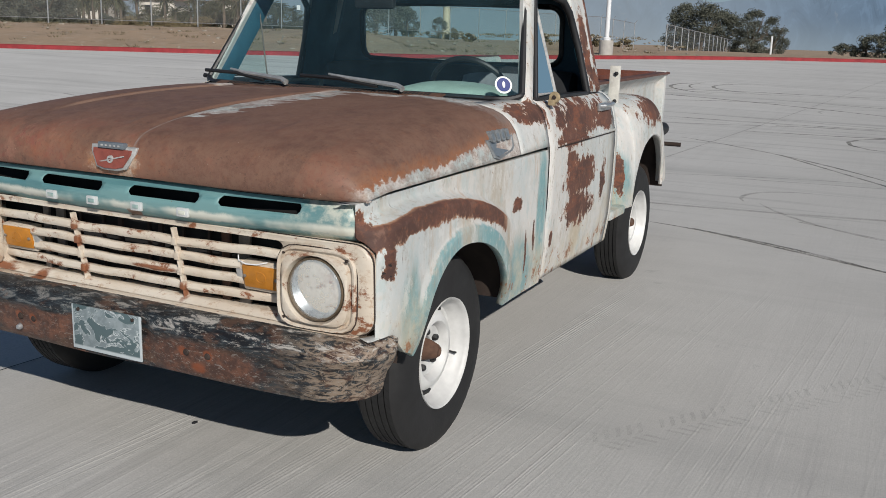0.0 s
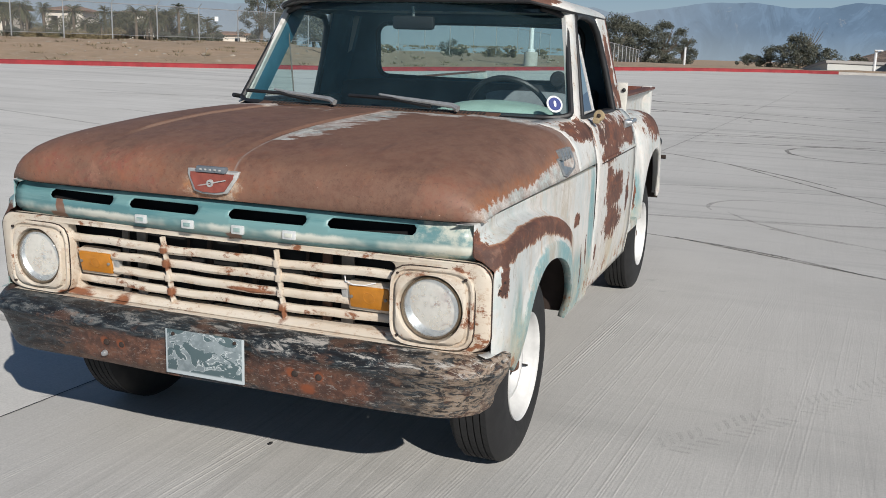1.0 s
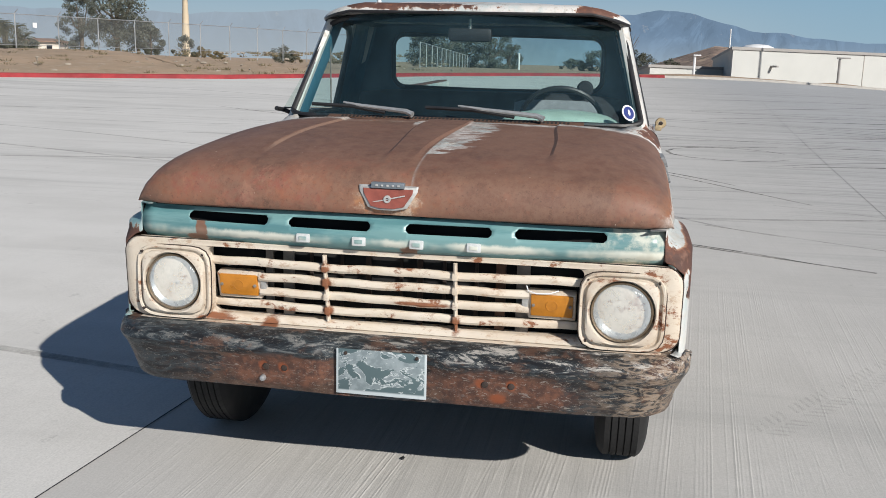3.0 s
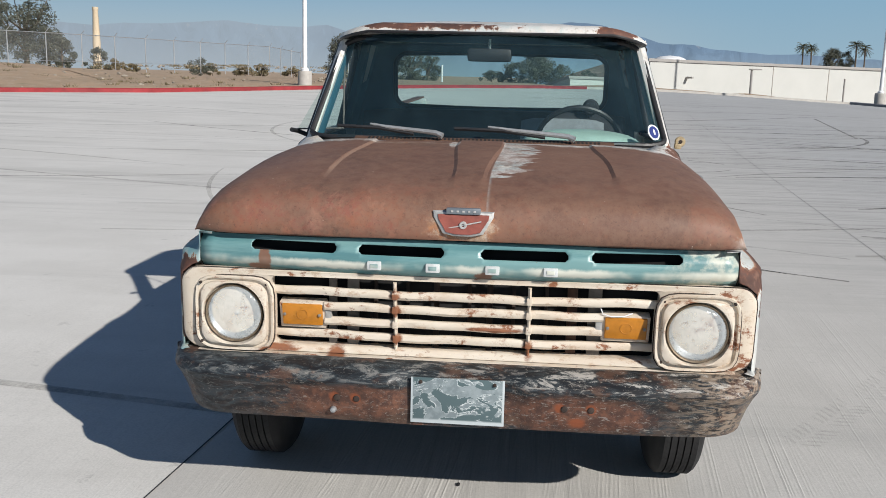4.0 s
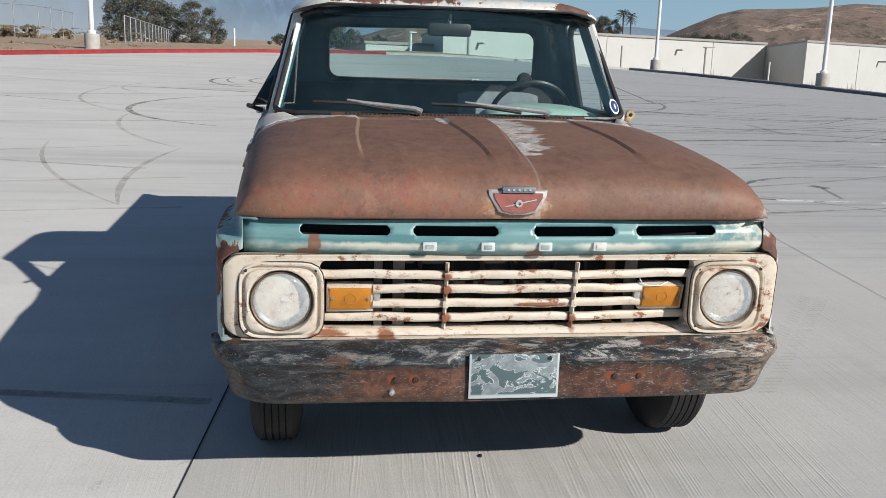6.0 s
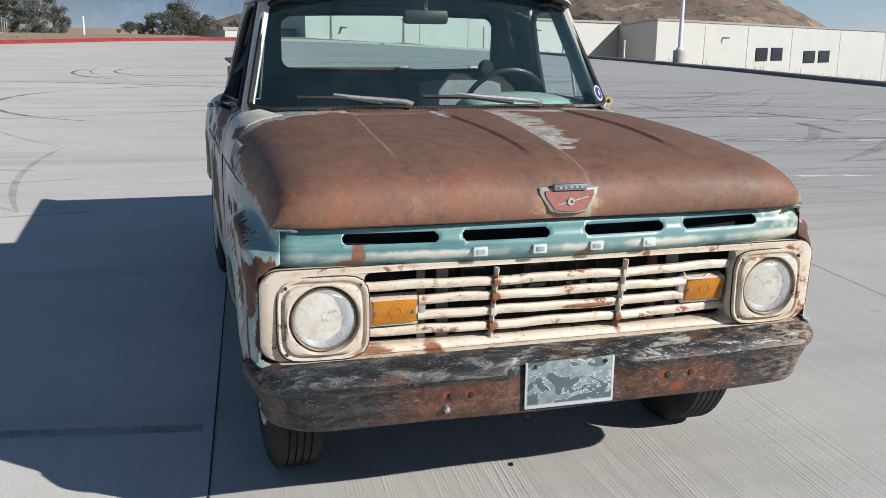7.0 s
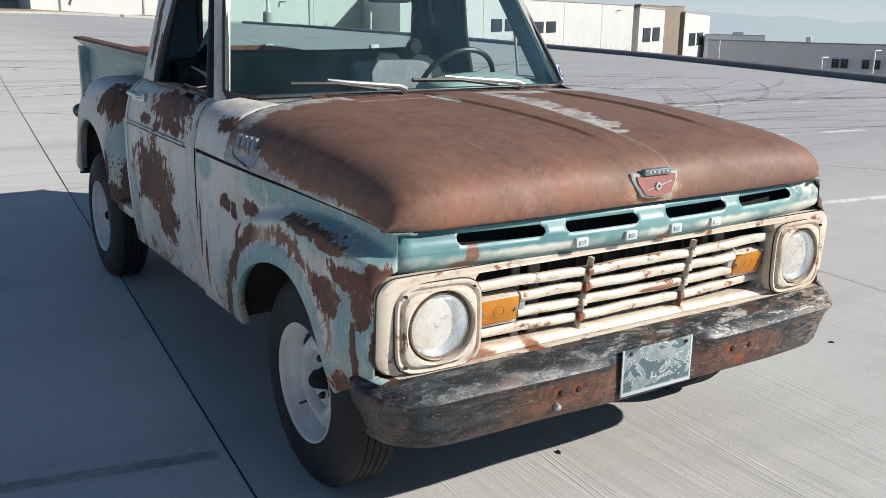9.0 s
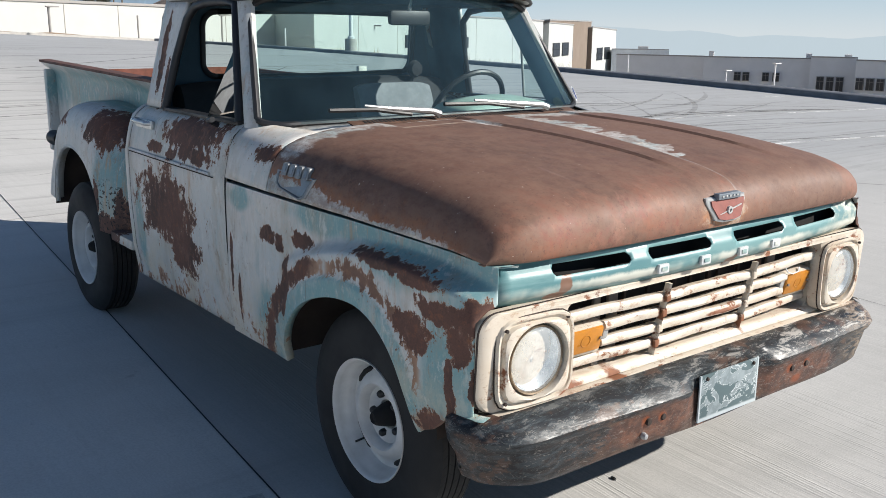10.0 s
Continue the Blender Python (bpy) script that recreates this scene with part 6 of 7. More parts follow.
def light_pole(x, y, height=11.0):
    z = lot_z(x, y)
    p = thing("light_pole", "tall white lamp pole on a round concrete base", "lamp pole", "", "lot lamp poles", (x, y, z))
    part("pole_base", lathe([(0.30, -0.4), (0.30, 0.68), (0.28, 0.72), (0.0001, 0.72)], 24, axis="z"), M_BASE, p, "round grey concrete base")
    part("pole_shaft", tube([(0, 0, 0.7), (0, 0, height)], [0.10, 0.075], 16), M_POLE, p)
    part("base_cover", lathe([(0.17, 0.72), (0.17, 0.80), (0.11, 0.86)], 20, axis="z"), M_POLE, p)
    part("lamp_head", box((0, 0.45, height), (0.35, 0.9, 0.12), 0.03), M_GALV, p)


for x, y in ((-9.4, 36.8), (19.5, 50.2), (22.7, 37.2)):
    light_pole(x, y)


def az(deg, d, z=0.0):
    return (d * math.sin(radians(deg)), -3.3 + d * math.cos(radians(deg)), z)


WALL_WAY = Vector((0.87, 0.50, 0))     # the way the white fronts run
BACK_WAY = Vector((-0.5, 0.87, 0))


def box_building(name, start, length, depth, top_a, top_b, mat, label, base=-12.0, back=None):
    """A block whose front runs along WALL_WAY from start, with a parapet cap; its ends run along back. The roof falls
    to the back, out of the camera's view.
    """
    back = back or BACK_WAY
    t = thing(name, label, "building")
    p = [Vector((*start, 0)), Vector((*start, 0)) + WALL_WAY * length]
    q = [p[1] + back * depth, p[0] + back * depth]
    tops = (top_a, top_b, top_b - 0.6, top_a - 0.6)
    bm = bmesh.new()
    low = [bm.verts.new((v.x, v.y, base)) for v in p + q]
    top = [bm.verts.new((v.x, v.y, h)) for v, h in zip(p + q, tops)]
    bm.faces.new(top)
    for i in range(4):
        j = (i + 1) % 4
        bm.faces.new([low[i], low[j], top[j], top[i]])
    part("wall", bm, mat, t, "", 0)
    cap = loft([[(v.x + n[0], v.y + n[1], h + dz) for v, h, n in zip(p + q, tops, ((-0.1, -0.15), (0.1, -0.1), (0.1, 0.1), (-0.1, 0.1)))] for dz in (-0.12, 0.06)], True)
    part("parapet_cap", cap, M_CAP, t, "grey metal parapet cap", 0)
    return t, p[0]


def on_front(t, origin, s, z, w, h, mat, name, proud=0.05, depth=0.1, label=""):
    """A slab on a front, s metres along it."""
    c = origin + WALL_WAY * s
    turn = Matrix.Rotation(math.atan2(WALL_WAY.y, WALL_WAY.x), 4, "Z")
    c = c - BACK_WAY * proud
    return part(name, box((c.x, c.y, z), (w, depth, h), 0, None, turn), mat, t, label, 0)


M_CAP = plain("parapet_metal", (0.30, 0.29, 0.28), 0.6, 0, 0.1, 2)
M_JOINT = plain("joint_grey", (0.45, 0.43, 0.40), 0.9, 0, 0.1, 2)
M_TAN = plain("tan_wall", (0.21, 0.165, 0.13), 0.85, 0, 0.08, 0.6)


def paired_window(t, origin, s, z, w, h):
    for k in (0, 1):
        f = on_front(t, origin, s + k * w * 1.33, z, w, h, M_RUBBER, "window", 0.02, 0.12, "square dark window")
        on_front(f, origin, s + k * w * 1.33, z, w * 0.88, h * 0.88, M_WIN, "pane", 0.07, 0.06)
        on_front(f, origin, s + k * w * 1.33, z + h * 0.02, w * 0.84, h * 0.035, M_RUBBER, "mullion", 0.10, 0.04)


# the nearer white front, seen over the back edge of the lot
b2, o2 = box_building("white_warehouse", (8.0, 58.5), 36.2, 12, 2.85, 2.6, M_WALL, "low white warehouse front with small wall lamps", back=Vector((0, 1, 0)))
for s in (10.4, 15.6, 28.6):
    on_front(b2, o2, s, -2, 0.05, 9.5, M_JOINT, "wall_joint", 0.01, 0.05)
for s in (3.0, 23.9):
    on_front(b2, o2, s, 1.75, 0.16, 0.12, M_CAP, "wall_lamp", 0.3, 0.6, "small grey wall lamp")
for s, h in ((10.5, 0.35),):
    on_front(b2, o2, s, 2.55 + h / 2, 0.9, h, M_CAP, "roof_unit", -6, 1.2)
# the lower wall set back beside it
box_building("low_white_wing", (8.0 - 0.87 * 5.7, 63.2 - 0.5 * 5.7), 5.7, 3, 1.64, 1.58, M_WALL, "lower white wing beside the warehouse")
# the long front with paired windows, standing forward of the first
b1, o1 = box_building("long_warehouse", (39.2, 69.0), 69, 9, 2.8, 2.15, M_WALL, "long white tilt-up warehouse with paired windows", back=Vector((0.04, 1, 0)))
for s in (8.2, 16.7, 26.8, 39.8, 54.3):
    on_front(b1, o1, s, -3, 0.06, 10.6, M_JOINT, "wall_joint", 0.01, 0.05)
for s in (11.6, 60.8):
    on_front(b1, o1, s, 1.3, 0.18, 0.13, M_CAP, "wall_lamp", 0.35, 0.7, "small grey wall lamp")
for s, z, w in ((19.9, -0.28, 2.6), (31.5, -0.64, 3.0)):
    paired_window(b1, o1, s, z, w, 1.28)
# the office end: two white bays and a taller tan recess
b5, o5 = box_building("office_block", (100.2, 103.2), 14.6, 1.6, 1.9, 1.6, M_WALL, "white office bay with tall windows", -14)
b6, o6 = box_building("office_recess", (104.4, 107.4), 28, 10, 2.3, 2.2, M_TAN, "tan recessed office entrance", -14)
b7, o7 = box_building("office_block", (127.1, 119.5), 20.6, 1.8, 1.25, 0.65, M_WALL, "white office bay with tall windows", -14)
# tan slab on the white bay's end stands for its shade
side = o7 + BACK_WAY * 0.85 - WALL_WAY * 0.04
part("side_wall", box((side.x, side.y, -6.4), (0.06, 1.7, 15.1), 0, None, Matrix.Rotation(math.atan2(WALL_WAY.y, WALL_WAY.x), 4, "Z")), M_TAN, b7, "side wall in tan for its shade", 0)
paired_window(b5, o5, 4.4, -2.3, 4.1, 2.1)
paired_window(b7, o7, 6.4, -3.8, 4.8, 2.3)
f = on_front(b6, o6, 13.0, -3.2, 4.2, 2.2, M_CAP, "window", 0.02, 0.12, "tall dark window")
on_front(f, o6, 13.0, -3.2, 3.6, 1.95, M_WIN, "pane", 0.07, 0.06)


def bearing(a, d, z=0.0):
    """A place a way off beyond the lot's low side, by bearing and distance from the camera's last stand, to fit its
    view.
    """
    return Vector((-2.4 + d * math.sin(radians(a)), -2.4 + d * math.cos(radians(a)), z))


def far_block(a0, a1, d0, d1, top, base, mat, label, windows=(), units=()):
    t = thing("grey_building", label, "building")
    a, b = bearing(a0, d0), bearing(a1, d1)
    way = (b - a).normalized()
    back = Vector((-way.y, way.x, 0)) * 25
    if back.dot(a) < 0:
        back = -back
    # the roof falls to the back so the camera does not see it
    drop = Vector((0, 0, -1.0))
    edge = [a, b, b + back + drop, a + back + drop]
    bm = loft([[(v.x, v.y, base) for v in edge], [(v.x, v.y, v.z + top) for v in edge]], True, True)
    part("wall", bm, mat, t, "", 0)
    lip = [a - back * 0.004, b - back * 0.004, b + back * 0.012, a + back * 0.012]
    part("parapet_cap", loft([[(v.x, v.y, z) for v in lip] for z in (top - 0.08, top + 0.06)], True, True), M_CAP, t, "", 0)
    turn = Matrix.Rotation(math.atan2(way.y, way.x), 4, "Z")
    full = (b - a).length
    for u, z, w, h in windows:
        c = a + way * u * full - back * 0.004
        f = part("window", box((c.x, c.y, z), (w, 0.2, h), 0, None, turn), M_CAP, t, "", 0)
        c = c - back * 0.006
        part("pane", box((c.x, c.y, z), (w * 0.86, 0.1, h * 0.9), 0, None, turn), M_WIN, f, "", 0)
        part("mullion", box((c.x, c.y, z + h * 0.2), (w * 0.86, 0.16, h * 0.03), 0, None, turn), M_CAP, f, "", 0)
        part("mullion", box((c.x, c.y, z), (w * 0.035, 0.16, h * 0.9), 0, None, turn), M_CAP, f, "", 0)
    for u, w, h in units:
        c = a + way * u * full + back * 0.1
        part("roof_unit", box((c.x, c.y, top + h / 2), (w, 1.5, h), 0, None, turn), M_GREYWALL, t, "", 0)


far_block(48.2, 53.25, 123, 121, -2.0, -16, M_FARWALL, "low grey building on lower ground, roof sloped out of view")
far_block(53.2, 59.05, 120, 120, -2.0, -16, M_FARWALL, "long grey building with paired windows", [(u, -4.25, 0.80, 1.06) for u in (0.327, 0.408, 0.591, 0.686)], [(0.06, 0.55, 0.6), (0.98, 0.6, 0.5)])
far_block(59.0, 61.4, 119, 119, -1.75, -16, M_FARWALL, "grey entrance bay with three tall windows", [(u, -4.87, 0.84, 1.8) for u in (0.24, 0.455, 0.665)], [(0.8, 0.8, 0.25)])
far_block(61.35, 76, 117, 112, -1.95, -16, M_FARWALL, "grey building with a row of tall windows", [(0.021 + 0.0375 * k + 0.02 * (k // 3), -4.6, 0.84, 1.38) for k in range(9)])
far_block(47.9, 51.2, 190, 190, -2.95, -20, M_POLE, "white roof of a building farther off", (), [(0.55, 2.0, 0.5)])


def post_lamp(x, y, top, base, arm=True, mat=None, reach=0.85):
    """A short lamp post with a flat T head."""
    p = thing("lamp_post", "slim post lamp with a flat head" if arm else "slim plain white metal post", "lamp post", "", "post lamps", (x, y, base))
    part("pole_shaft", tube([(0, 0, 0), (0, 0, top - base)], 0.075 if arm else 0.06, 8), mat or M_POLE, p)
    if arm:
        part("lamp_head", box((reach * 0.3, 0, top - base), (reach, 0.3, 0.08), 0.02), mat or M_POLE, p)


post_lamp(5.2, 52.3, 2.24, -4, True, None, 0.42)
post_lamp(10.9, 86.0, 5.1, -4, False)
post_lamp(13.5, 54.5, 2.3, -6, True, M_CAP, 0.7)
post_lamp(21.0, 61.0, 1.9, -6, False, M_CAP)
post_lamp(28.9, 65.0, 2.0, -8, True, M_CAP)
post_lamp(32.5, 61.8, 1.1, -8, False)
post_lamp(-5.4, 58.5, 2.2, 0.5, False)
for a, d, top, arm in ((48.89, 100, -1.35, False), (54.49, 92, -2.4, True), (57.14, 90, -1.6, True)):
    v = bearing(a, d)
    post_lamp(v.x, v.y, top, -14, arm)


# ---- distance ----
def ridge(name, dist, table, base_el, color, label, rough_h):
    n = Nodes(name, 1.0)
    # glowing backdrop colour, with lit and shaded spurs painted in
    c = n.mix(n.ramp(n.noise(0.004, 8, 0.65), 0.35, 0.65), color, tuple(v * 1.2 for v in color))
    spur = n.noise(0.0085, 10, 0.68, (1, 1, 0.55), 2.2, (300, 0, 0))
    c = n.mix(n.ramp(spur, 0.50, 0.60, 0, 0.55), c, tuple(v * 1.45 for v in color))
    c = n.mix(n.ramp(spur, 0.46, 0.38, 0, 0.5), c, tuple(v * 0.80 for v in color))
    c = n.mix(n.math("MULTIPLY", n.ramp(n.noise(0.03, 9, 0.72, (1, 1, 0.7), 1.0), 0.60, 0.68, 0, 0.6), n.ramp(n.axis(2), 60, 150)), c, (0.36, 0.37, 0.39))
    # haze put into the colour: paler low down and towards both sides
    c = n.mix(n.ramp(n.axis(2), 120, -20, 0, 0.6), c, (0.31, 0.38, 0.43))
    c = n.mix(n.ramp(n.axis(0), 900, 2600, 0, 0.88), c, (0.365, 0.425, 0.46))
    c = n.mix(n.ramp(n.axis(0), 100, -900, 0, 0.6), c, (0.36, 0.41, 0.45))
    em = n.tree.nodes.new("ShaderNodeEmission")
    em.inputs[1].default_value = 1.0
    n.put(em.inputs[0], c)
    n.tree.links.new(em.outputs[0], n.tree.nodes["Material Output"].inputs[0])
    rows = [[], []]
    a = table[0][0]
    while a <= table[-1][0]:
        el = lerp_table(table, a) + rough_h * (noise.fractal((a * 0.35, 0, dist * 0.001), 1.0, 2.0, 6))
        p = az(a, dist)
        rows[0].append((p[0], p[1], 1.5 + dist * math.tan(radians(base_el))))
        rows[1].append((p[0], p[1], 1.5 + dist * math.tan(radians(el))))
        a += 0.25
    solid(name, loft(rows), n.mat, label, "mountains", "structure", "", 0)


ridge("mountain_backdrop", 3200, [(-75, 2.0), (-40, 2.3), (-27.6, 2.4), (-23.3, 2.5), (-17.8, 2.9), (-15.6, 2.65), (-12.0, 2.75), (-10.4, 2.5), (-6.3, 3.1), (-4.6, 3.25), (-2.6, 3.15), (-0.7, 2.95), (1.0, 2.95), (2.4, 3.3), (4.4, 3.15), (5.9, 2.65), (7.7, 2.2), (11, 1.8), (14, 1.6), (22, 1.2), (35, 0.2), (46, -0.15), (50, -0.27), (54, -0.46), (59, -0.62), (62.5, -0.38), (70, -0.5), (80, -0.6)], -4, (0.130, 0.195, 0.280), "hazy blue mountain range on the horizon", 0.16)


def haze():
    """A pale band of sky low over the horizon all round, clearing into the blue above."""
    n = Nodes("horizon_haze", 1.0)
    el = n.math("MULTIPLY", n.math("DIVIDE", n.axis(2), 4300.0), 57.3)
    c = n.mix(n.ramp(el, -1.0, 2.5), (0.43, 0.47, 0.49), (0.31, 0.40, 0.46))
    c = n.mix(n.ramp(el, 1.5, 6.0), c, (0.19, 0.33, 0.46))
    c = n.mix(n.math("MULTIPLY", n.ramp(n.axis(0), 0, 1100), n.ramp(n.axis(0), 3200, 1900, 0, 0.6)), c, (0.20, 0.345, 0.46))
    em = n.tree.nodes.new("ShaderNodeEmission")
    n.put(em.inputs[0], c)
    tr = n.tree.nodes.new("ShaderNodeBsdfTransparent")
    mx = n.tree.nodes.new("ShaderNodeMixShader")
    n.put(mx.inputs[0], n.ramp(el, 6.0, 13.0))
    n.tree.links.new(em.outputs[0], mx.inputs[1])
    n.tree.links.new(tr.outputs[0], mx.inputs[2])
    n.tree.links.new(mx.outputs[0], n.tree.nodes["Material Output"].inputs[0])
    rows = [[(4300 * math.sin(k * math.tau / 96), 4300 * math.cos(k * math.tau / 96), z) for k in range(96)] for z in (-300, -75, 0, 75, 150, 300, 450, 700, 1000)]
    ob = solid("sky_backdrop", loft(rows, True), n.mat, "pale blue hazy sky low over the horizon", "sky", "structure", "", 60)
    ob.visible_shadow = False


haze()


def hill():
    n = Nodes("brown_hill", 1.0)
    c = n.mix(n.ramp(n.noise(0.03, 8, 0.65), 0.35, 0.65), (0.23, 0.165, 0.13), (0.17, 0.13, 0.105))
    c = n.mix(n.ramp(n.noise(0.05, 8, 0.7, shift=(50, 0, 0)), 0.54, 0.60, 0, 0.8), c, (0.40, 0.30, 0.22))
    c = n.mix(n.ramp(n.noise(0.12, 8, 0.75), 0.52, 0.60, 0, 0.85), c, (0.075, 0.062, 0.045))
    n.bump(n.noise(0.2, 6, 0.7), 0.6, 2.0)
    n.done(c)
    prof = [(0.6, -1.2), (1.8, 0.0), (3.0, 0.4), (4.4, 0.85), (5.8, 1.3), (7.0, 1.2), (9.0, 0.6), (15, 0.2), (19, 0.4), (20.8, 0.85), (22.4, 1.6), (23.8, 2.2), (25.0, 2.5), (28.6, 2.62), (31, 2.9), (33, 2.8), (35.3, 2.1), (37, 1.2), (39, 0.1), (42, -1.0), (46, -2.0)]
    rows = []
    for d, k in ((400, -2.5), (420, 0.0), (470, 0.45), (520, 0.8), (580, 1.0), (700, 0.6), (850, -0.5)):
        row = []
        for i in range(183):
            a = 0.5 + 0.25 * i
            top = 1.5 + 580 * math.tan(radians(lerp_table(prof, a)))
            p = az(a, d)
            row.append((p[0], p[1], -16 + (top + 16) * k + (1.4 * noise.noise((a * 1.3, d * 0.02, 0)) if 0 < k < 1 else 0)))
        rows.append(row)
    solid("brown_hill", loft(rows), n.mat, "bare brown hill behind the warehouses", "hill", "structure", "", 60)


hill()


# ---- fences, trees and houses behind the lot ----
def leaf_material(name, a, b):
    n = Nodes(name, 0.8)
    g = n.tree.nodes.new("ShaderNodeNewGeometry")
    c = n.mix(g.outputs["Random Per Island"], a, b)
    return n.done(c)


M_LEAF = leaf_material("grey_green_leaves", (0.050, 0.058, 0.044), (0.125, 0.130, 0.098))
M_LEAF_DRY = leaf_material("dry_leaves", (0.13, 0.105, 0.06), (0.22, 0.18, 0.10))
M_PALM = leaf_material("palm_leaves", (0.038, 0.052, 0.026), (0.11, 0.10, 0.055))
M_BARK = plain("grey_bark", (0.15, 0.12, 0.09), 0.9, 0, 0.4, 3)
M_VEIL = None


def leaves(bm, centre, radius, count, size, rng):
    """A loose clump of small leaf sprays."""
    for _ in range(count):
        d = Vector((rng.gauss(0, 1), rng.gauss(0, 1), rng.gauss(0, 1))).normalized() * radius * rng.random() ** 0.45
        p = Vector(centre) + Vector((d.x, d.y, d.z * 0.75))
        u = Vector((rng.gauss(0, 1), rng.gauss(0, 1), rng.gauss(0, 0.7))).normalized()
        v = u.cross(Vector((rng.gauss(0, 1), rng.gauss(0, 1), rng.gauss(0, 1)))).normalized()
        s = size * (0.6 + 0.8 * rng.random())
        bm.faces.new([bm.verts.new(p + u * s), bm.verts.new(p + v * s * 0.45), bm.verts.new(p - u * s), bm.verts.new(p - v * s * 0.45)])


def tree(a, d, z, height, width, seed, label, dry=0.0, bare=False, low=0.15, kind="tree", clumps=26):
    """A tapered trunk with limbs, and an uneven crown of leaf clumps."""
    rng = random.Random(seed)
    x, y, _ = az(a, d)
    t = thing(kind, label, kind, "", "", (x, y, z))
    bm = tube([(0, 0, -1.5), (0.1, 0, height * 0.25), (0.0, 0.1, height * 0.55)], [height * 0.035, height * 0.028, height * 0.016], 8)
    ends = []
    for k in range(7):
        ang, up = rng.random() * math.tau, height * (0.5 + 0.4 * rng.random())
        e = Vector((math.cos(ang) * width * 0.32, math.sin(ang) * width * 0.32, up))
        tube([(0, 0, height * (0.18 + 0.25 * rng.random())), e * 0.55 + Vector((0, 0, height * 0.08)), e], [height * 0.016, height * 0.011, height * 0.004], 6, bm)
        ends.append(e)
    if bare:
        for k in range(16):
            e = Vector((width * (-0.1 + 0.5 * rng.random()), width * 0.12 * rng.gauss(0, 1), height * (0.95 + 0.28 * rng.random())))
            tube([(width * 0.12, 0, height * 0.6), e * 0.7, e], [0.04, 0.025, 0.008], 5, bm)
    part("trunk", bm, M_BARK, t)
    bm = bmesh.new()
    for k in range(clumps):
        ang, r = rng.random() * math.tau, math.sqrt(rng.random())
        h = low + (1 - low) * rng.random()
        shape = math.sin(math.pi * min(0.97, 0.18 + 0.8 * h)) ** 0.6
        c = (math.cos(ang) * r * width * 0.42 * shape, math.sin(ang) * r * width * 0.42 * shape, height * h * 0.93)
        leaves(bm, c, width * (0.08 + 0.07 * rng.random()), 170, max(0.07, width * 0.016), rng)
    part("crown", bm, M_LEAF_DRY if dry > rng.random() else M_LEAF, t, "", 0)


def palm(a, d, z, height, seed, size=1.5):
    rng = random.Random(seed)
    x, y, _ = az(a, d)
    t = thing("palm_tree", "palm tree with a shaggy green crown", "palm tree", "", "palms", (x, y, z))
    part("trunk", tube([(0, 0, -1 - 1.5 * max(0.0, z - 1)), (0.1, 0, height * 0.5), (0, 0, height)], [0.2, 0.16, 0.15], 8), M_BARK, t)
    bm = bmesh.new()
    for k in range(64):
        ang, lift = rng.random() * math.tau, rng.uniform(-0.9, 1.3)
        way = Vector((math.cos(ang), math.sin(ang), 0))
        side = Vector((-way.y, way.x, 0))
        reach = size * rng.uniform(0.7, 1.1)
        spine = [Vector((0, 0, height)) + way * reach * u * (1 - 0.3 * abs(lift)) + Vector((0, 0, reach * (lift * u - (0.25 + 0.4 * max(0, lift)) * u * u))) for u in (0, 0.2, 0.4, 0.6, 0.8, 1.0)]
        for p, q in zip(spine[1:], spine[2:] + [spine[-1] + way * reach * 0.1]):
            w = size * 0.15 * rng.uniform(0.7, 1.2)
            for e in (-1, 1):
                tip = q + side * w * e - Vector((0, 0, w * 0.6))
                bm.faces.new([bm.verts.new(p), bm.verts.new((p + q) / 2 + Vector((0, 0, 0.02))), bm.verts.new(tip)])
        loft([[p - side * 0.02, p + side * 0.02] for p in spine], False, False, bm)
    part("crown", bm, M_PALM, t, "", 0)


def veil():
    n = Nodes("chain_link_mesh", 0.5, 0.5)
    n.bsdf.inputs["Base Color"].default_value = (0.35, 0.36, 0.36, 1)
    n.bsdf.inputs["Alpha"].default_value = 0.16
    return n.mat


M_VEIL = veil()


def fence(name, line, gap, height, label, arms=True):
    """Posts with rails and thin mesh along a line of (x, y, ground z)."""
    t = thing(name, label, "fence")
    pts = []
    for (x0, y0, z0), (x1, y1, z1) in zip(line, line[1:]):
        n = max(1, round(math.hypot(x1 - x0, y1 - y0) / gap))
        pts += [Vector((x0 + (x1 - x0) * k / n, y0 + (y1 - y0) * k / n, z0 + (z1 - z0) * k / n)) for k in range(n)]
    pts.append(Vector(line[-1]))
    for p in pts:
        q = part("post", tube([p - Vector((0, 0, 0.6)), p + Vector((0, 0, height))], 0.04, 8), M_GALV, t)
        if arms:
            part("barb_arm", tube([p + Vector((0, 0, height)), p + Vector((0.22, 0.05, height + 0.28))], 0.025, 6), M_GALV, q)
    part("top_rail", tube([p + Vector((0, 0, height - 0.03)) for p in pts], 0.028, 6), M_GALV, t)
    part("bottom_wire", tube([p + Vector((0, 0, 0.1)) for p in pts], 0.012, 5), M_GALV, t)
    part("mesh", loft([[tuple(p + Vector((0, 0, 0.05))) for p in pts], [tuple(p + Vector((0, 0, height - 0.03))) for p in pts]]), M_VEIL, t, "fine wire mesh", 0)
    return t


fence("chain_link_fence", [(-60, -3, 1.5), (-45, 35, 1.75), (-33, 65, 1.85), (-24.5, 86, 1.8), (-24, 96.5, 1.5)], 3.25, 2.1, "galvanised chain-link fence with barb arms on the dirt bank")
fence("chain_link_fence", [(-13, 63.4, 1.05), (-17, 112, 0.55), (-22, 173, 0.1), (-27.9, 245, -0.4)], 4.0, 1.85, "galvanised chain-link fence running down past the trees", False)
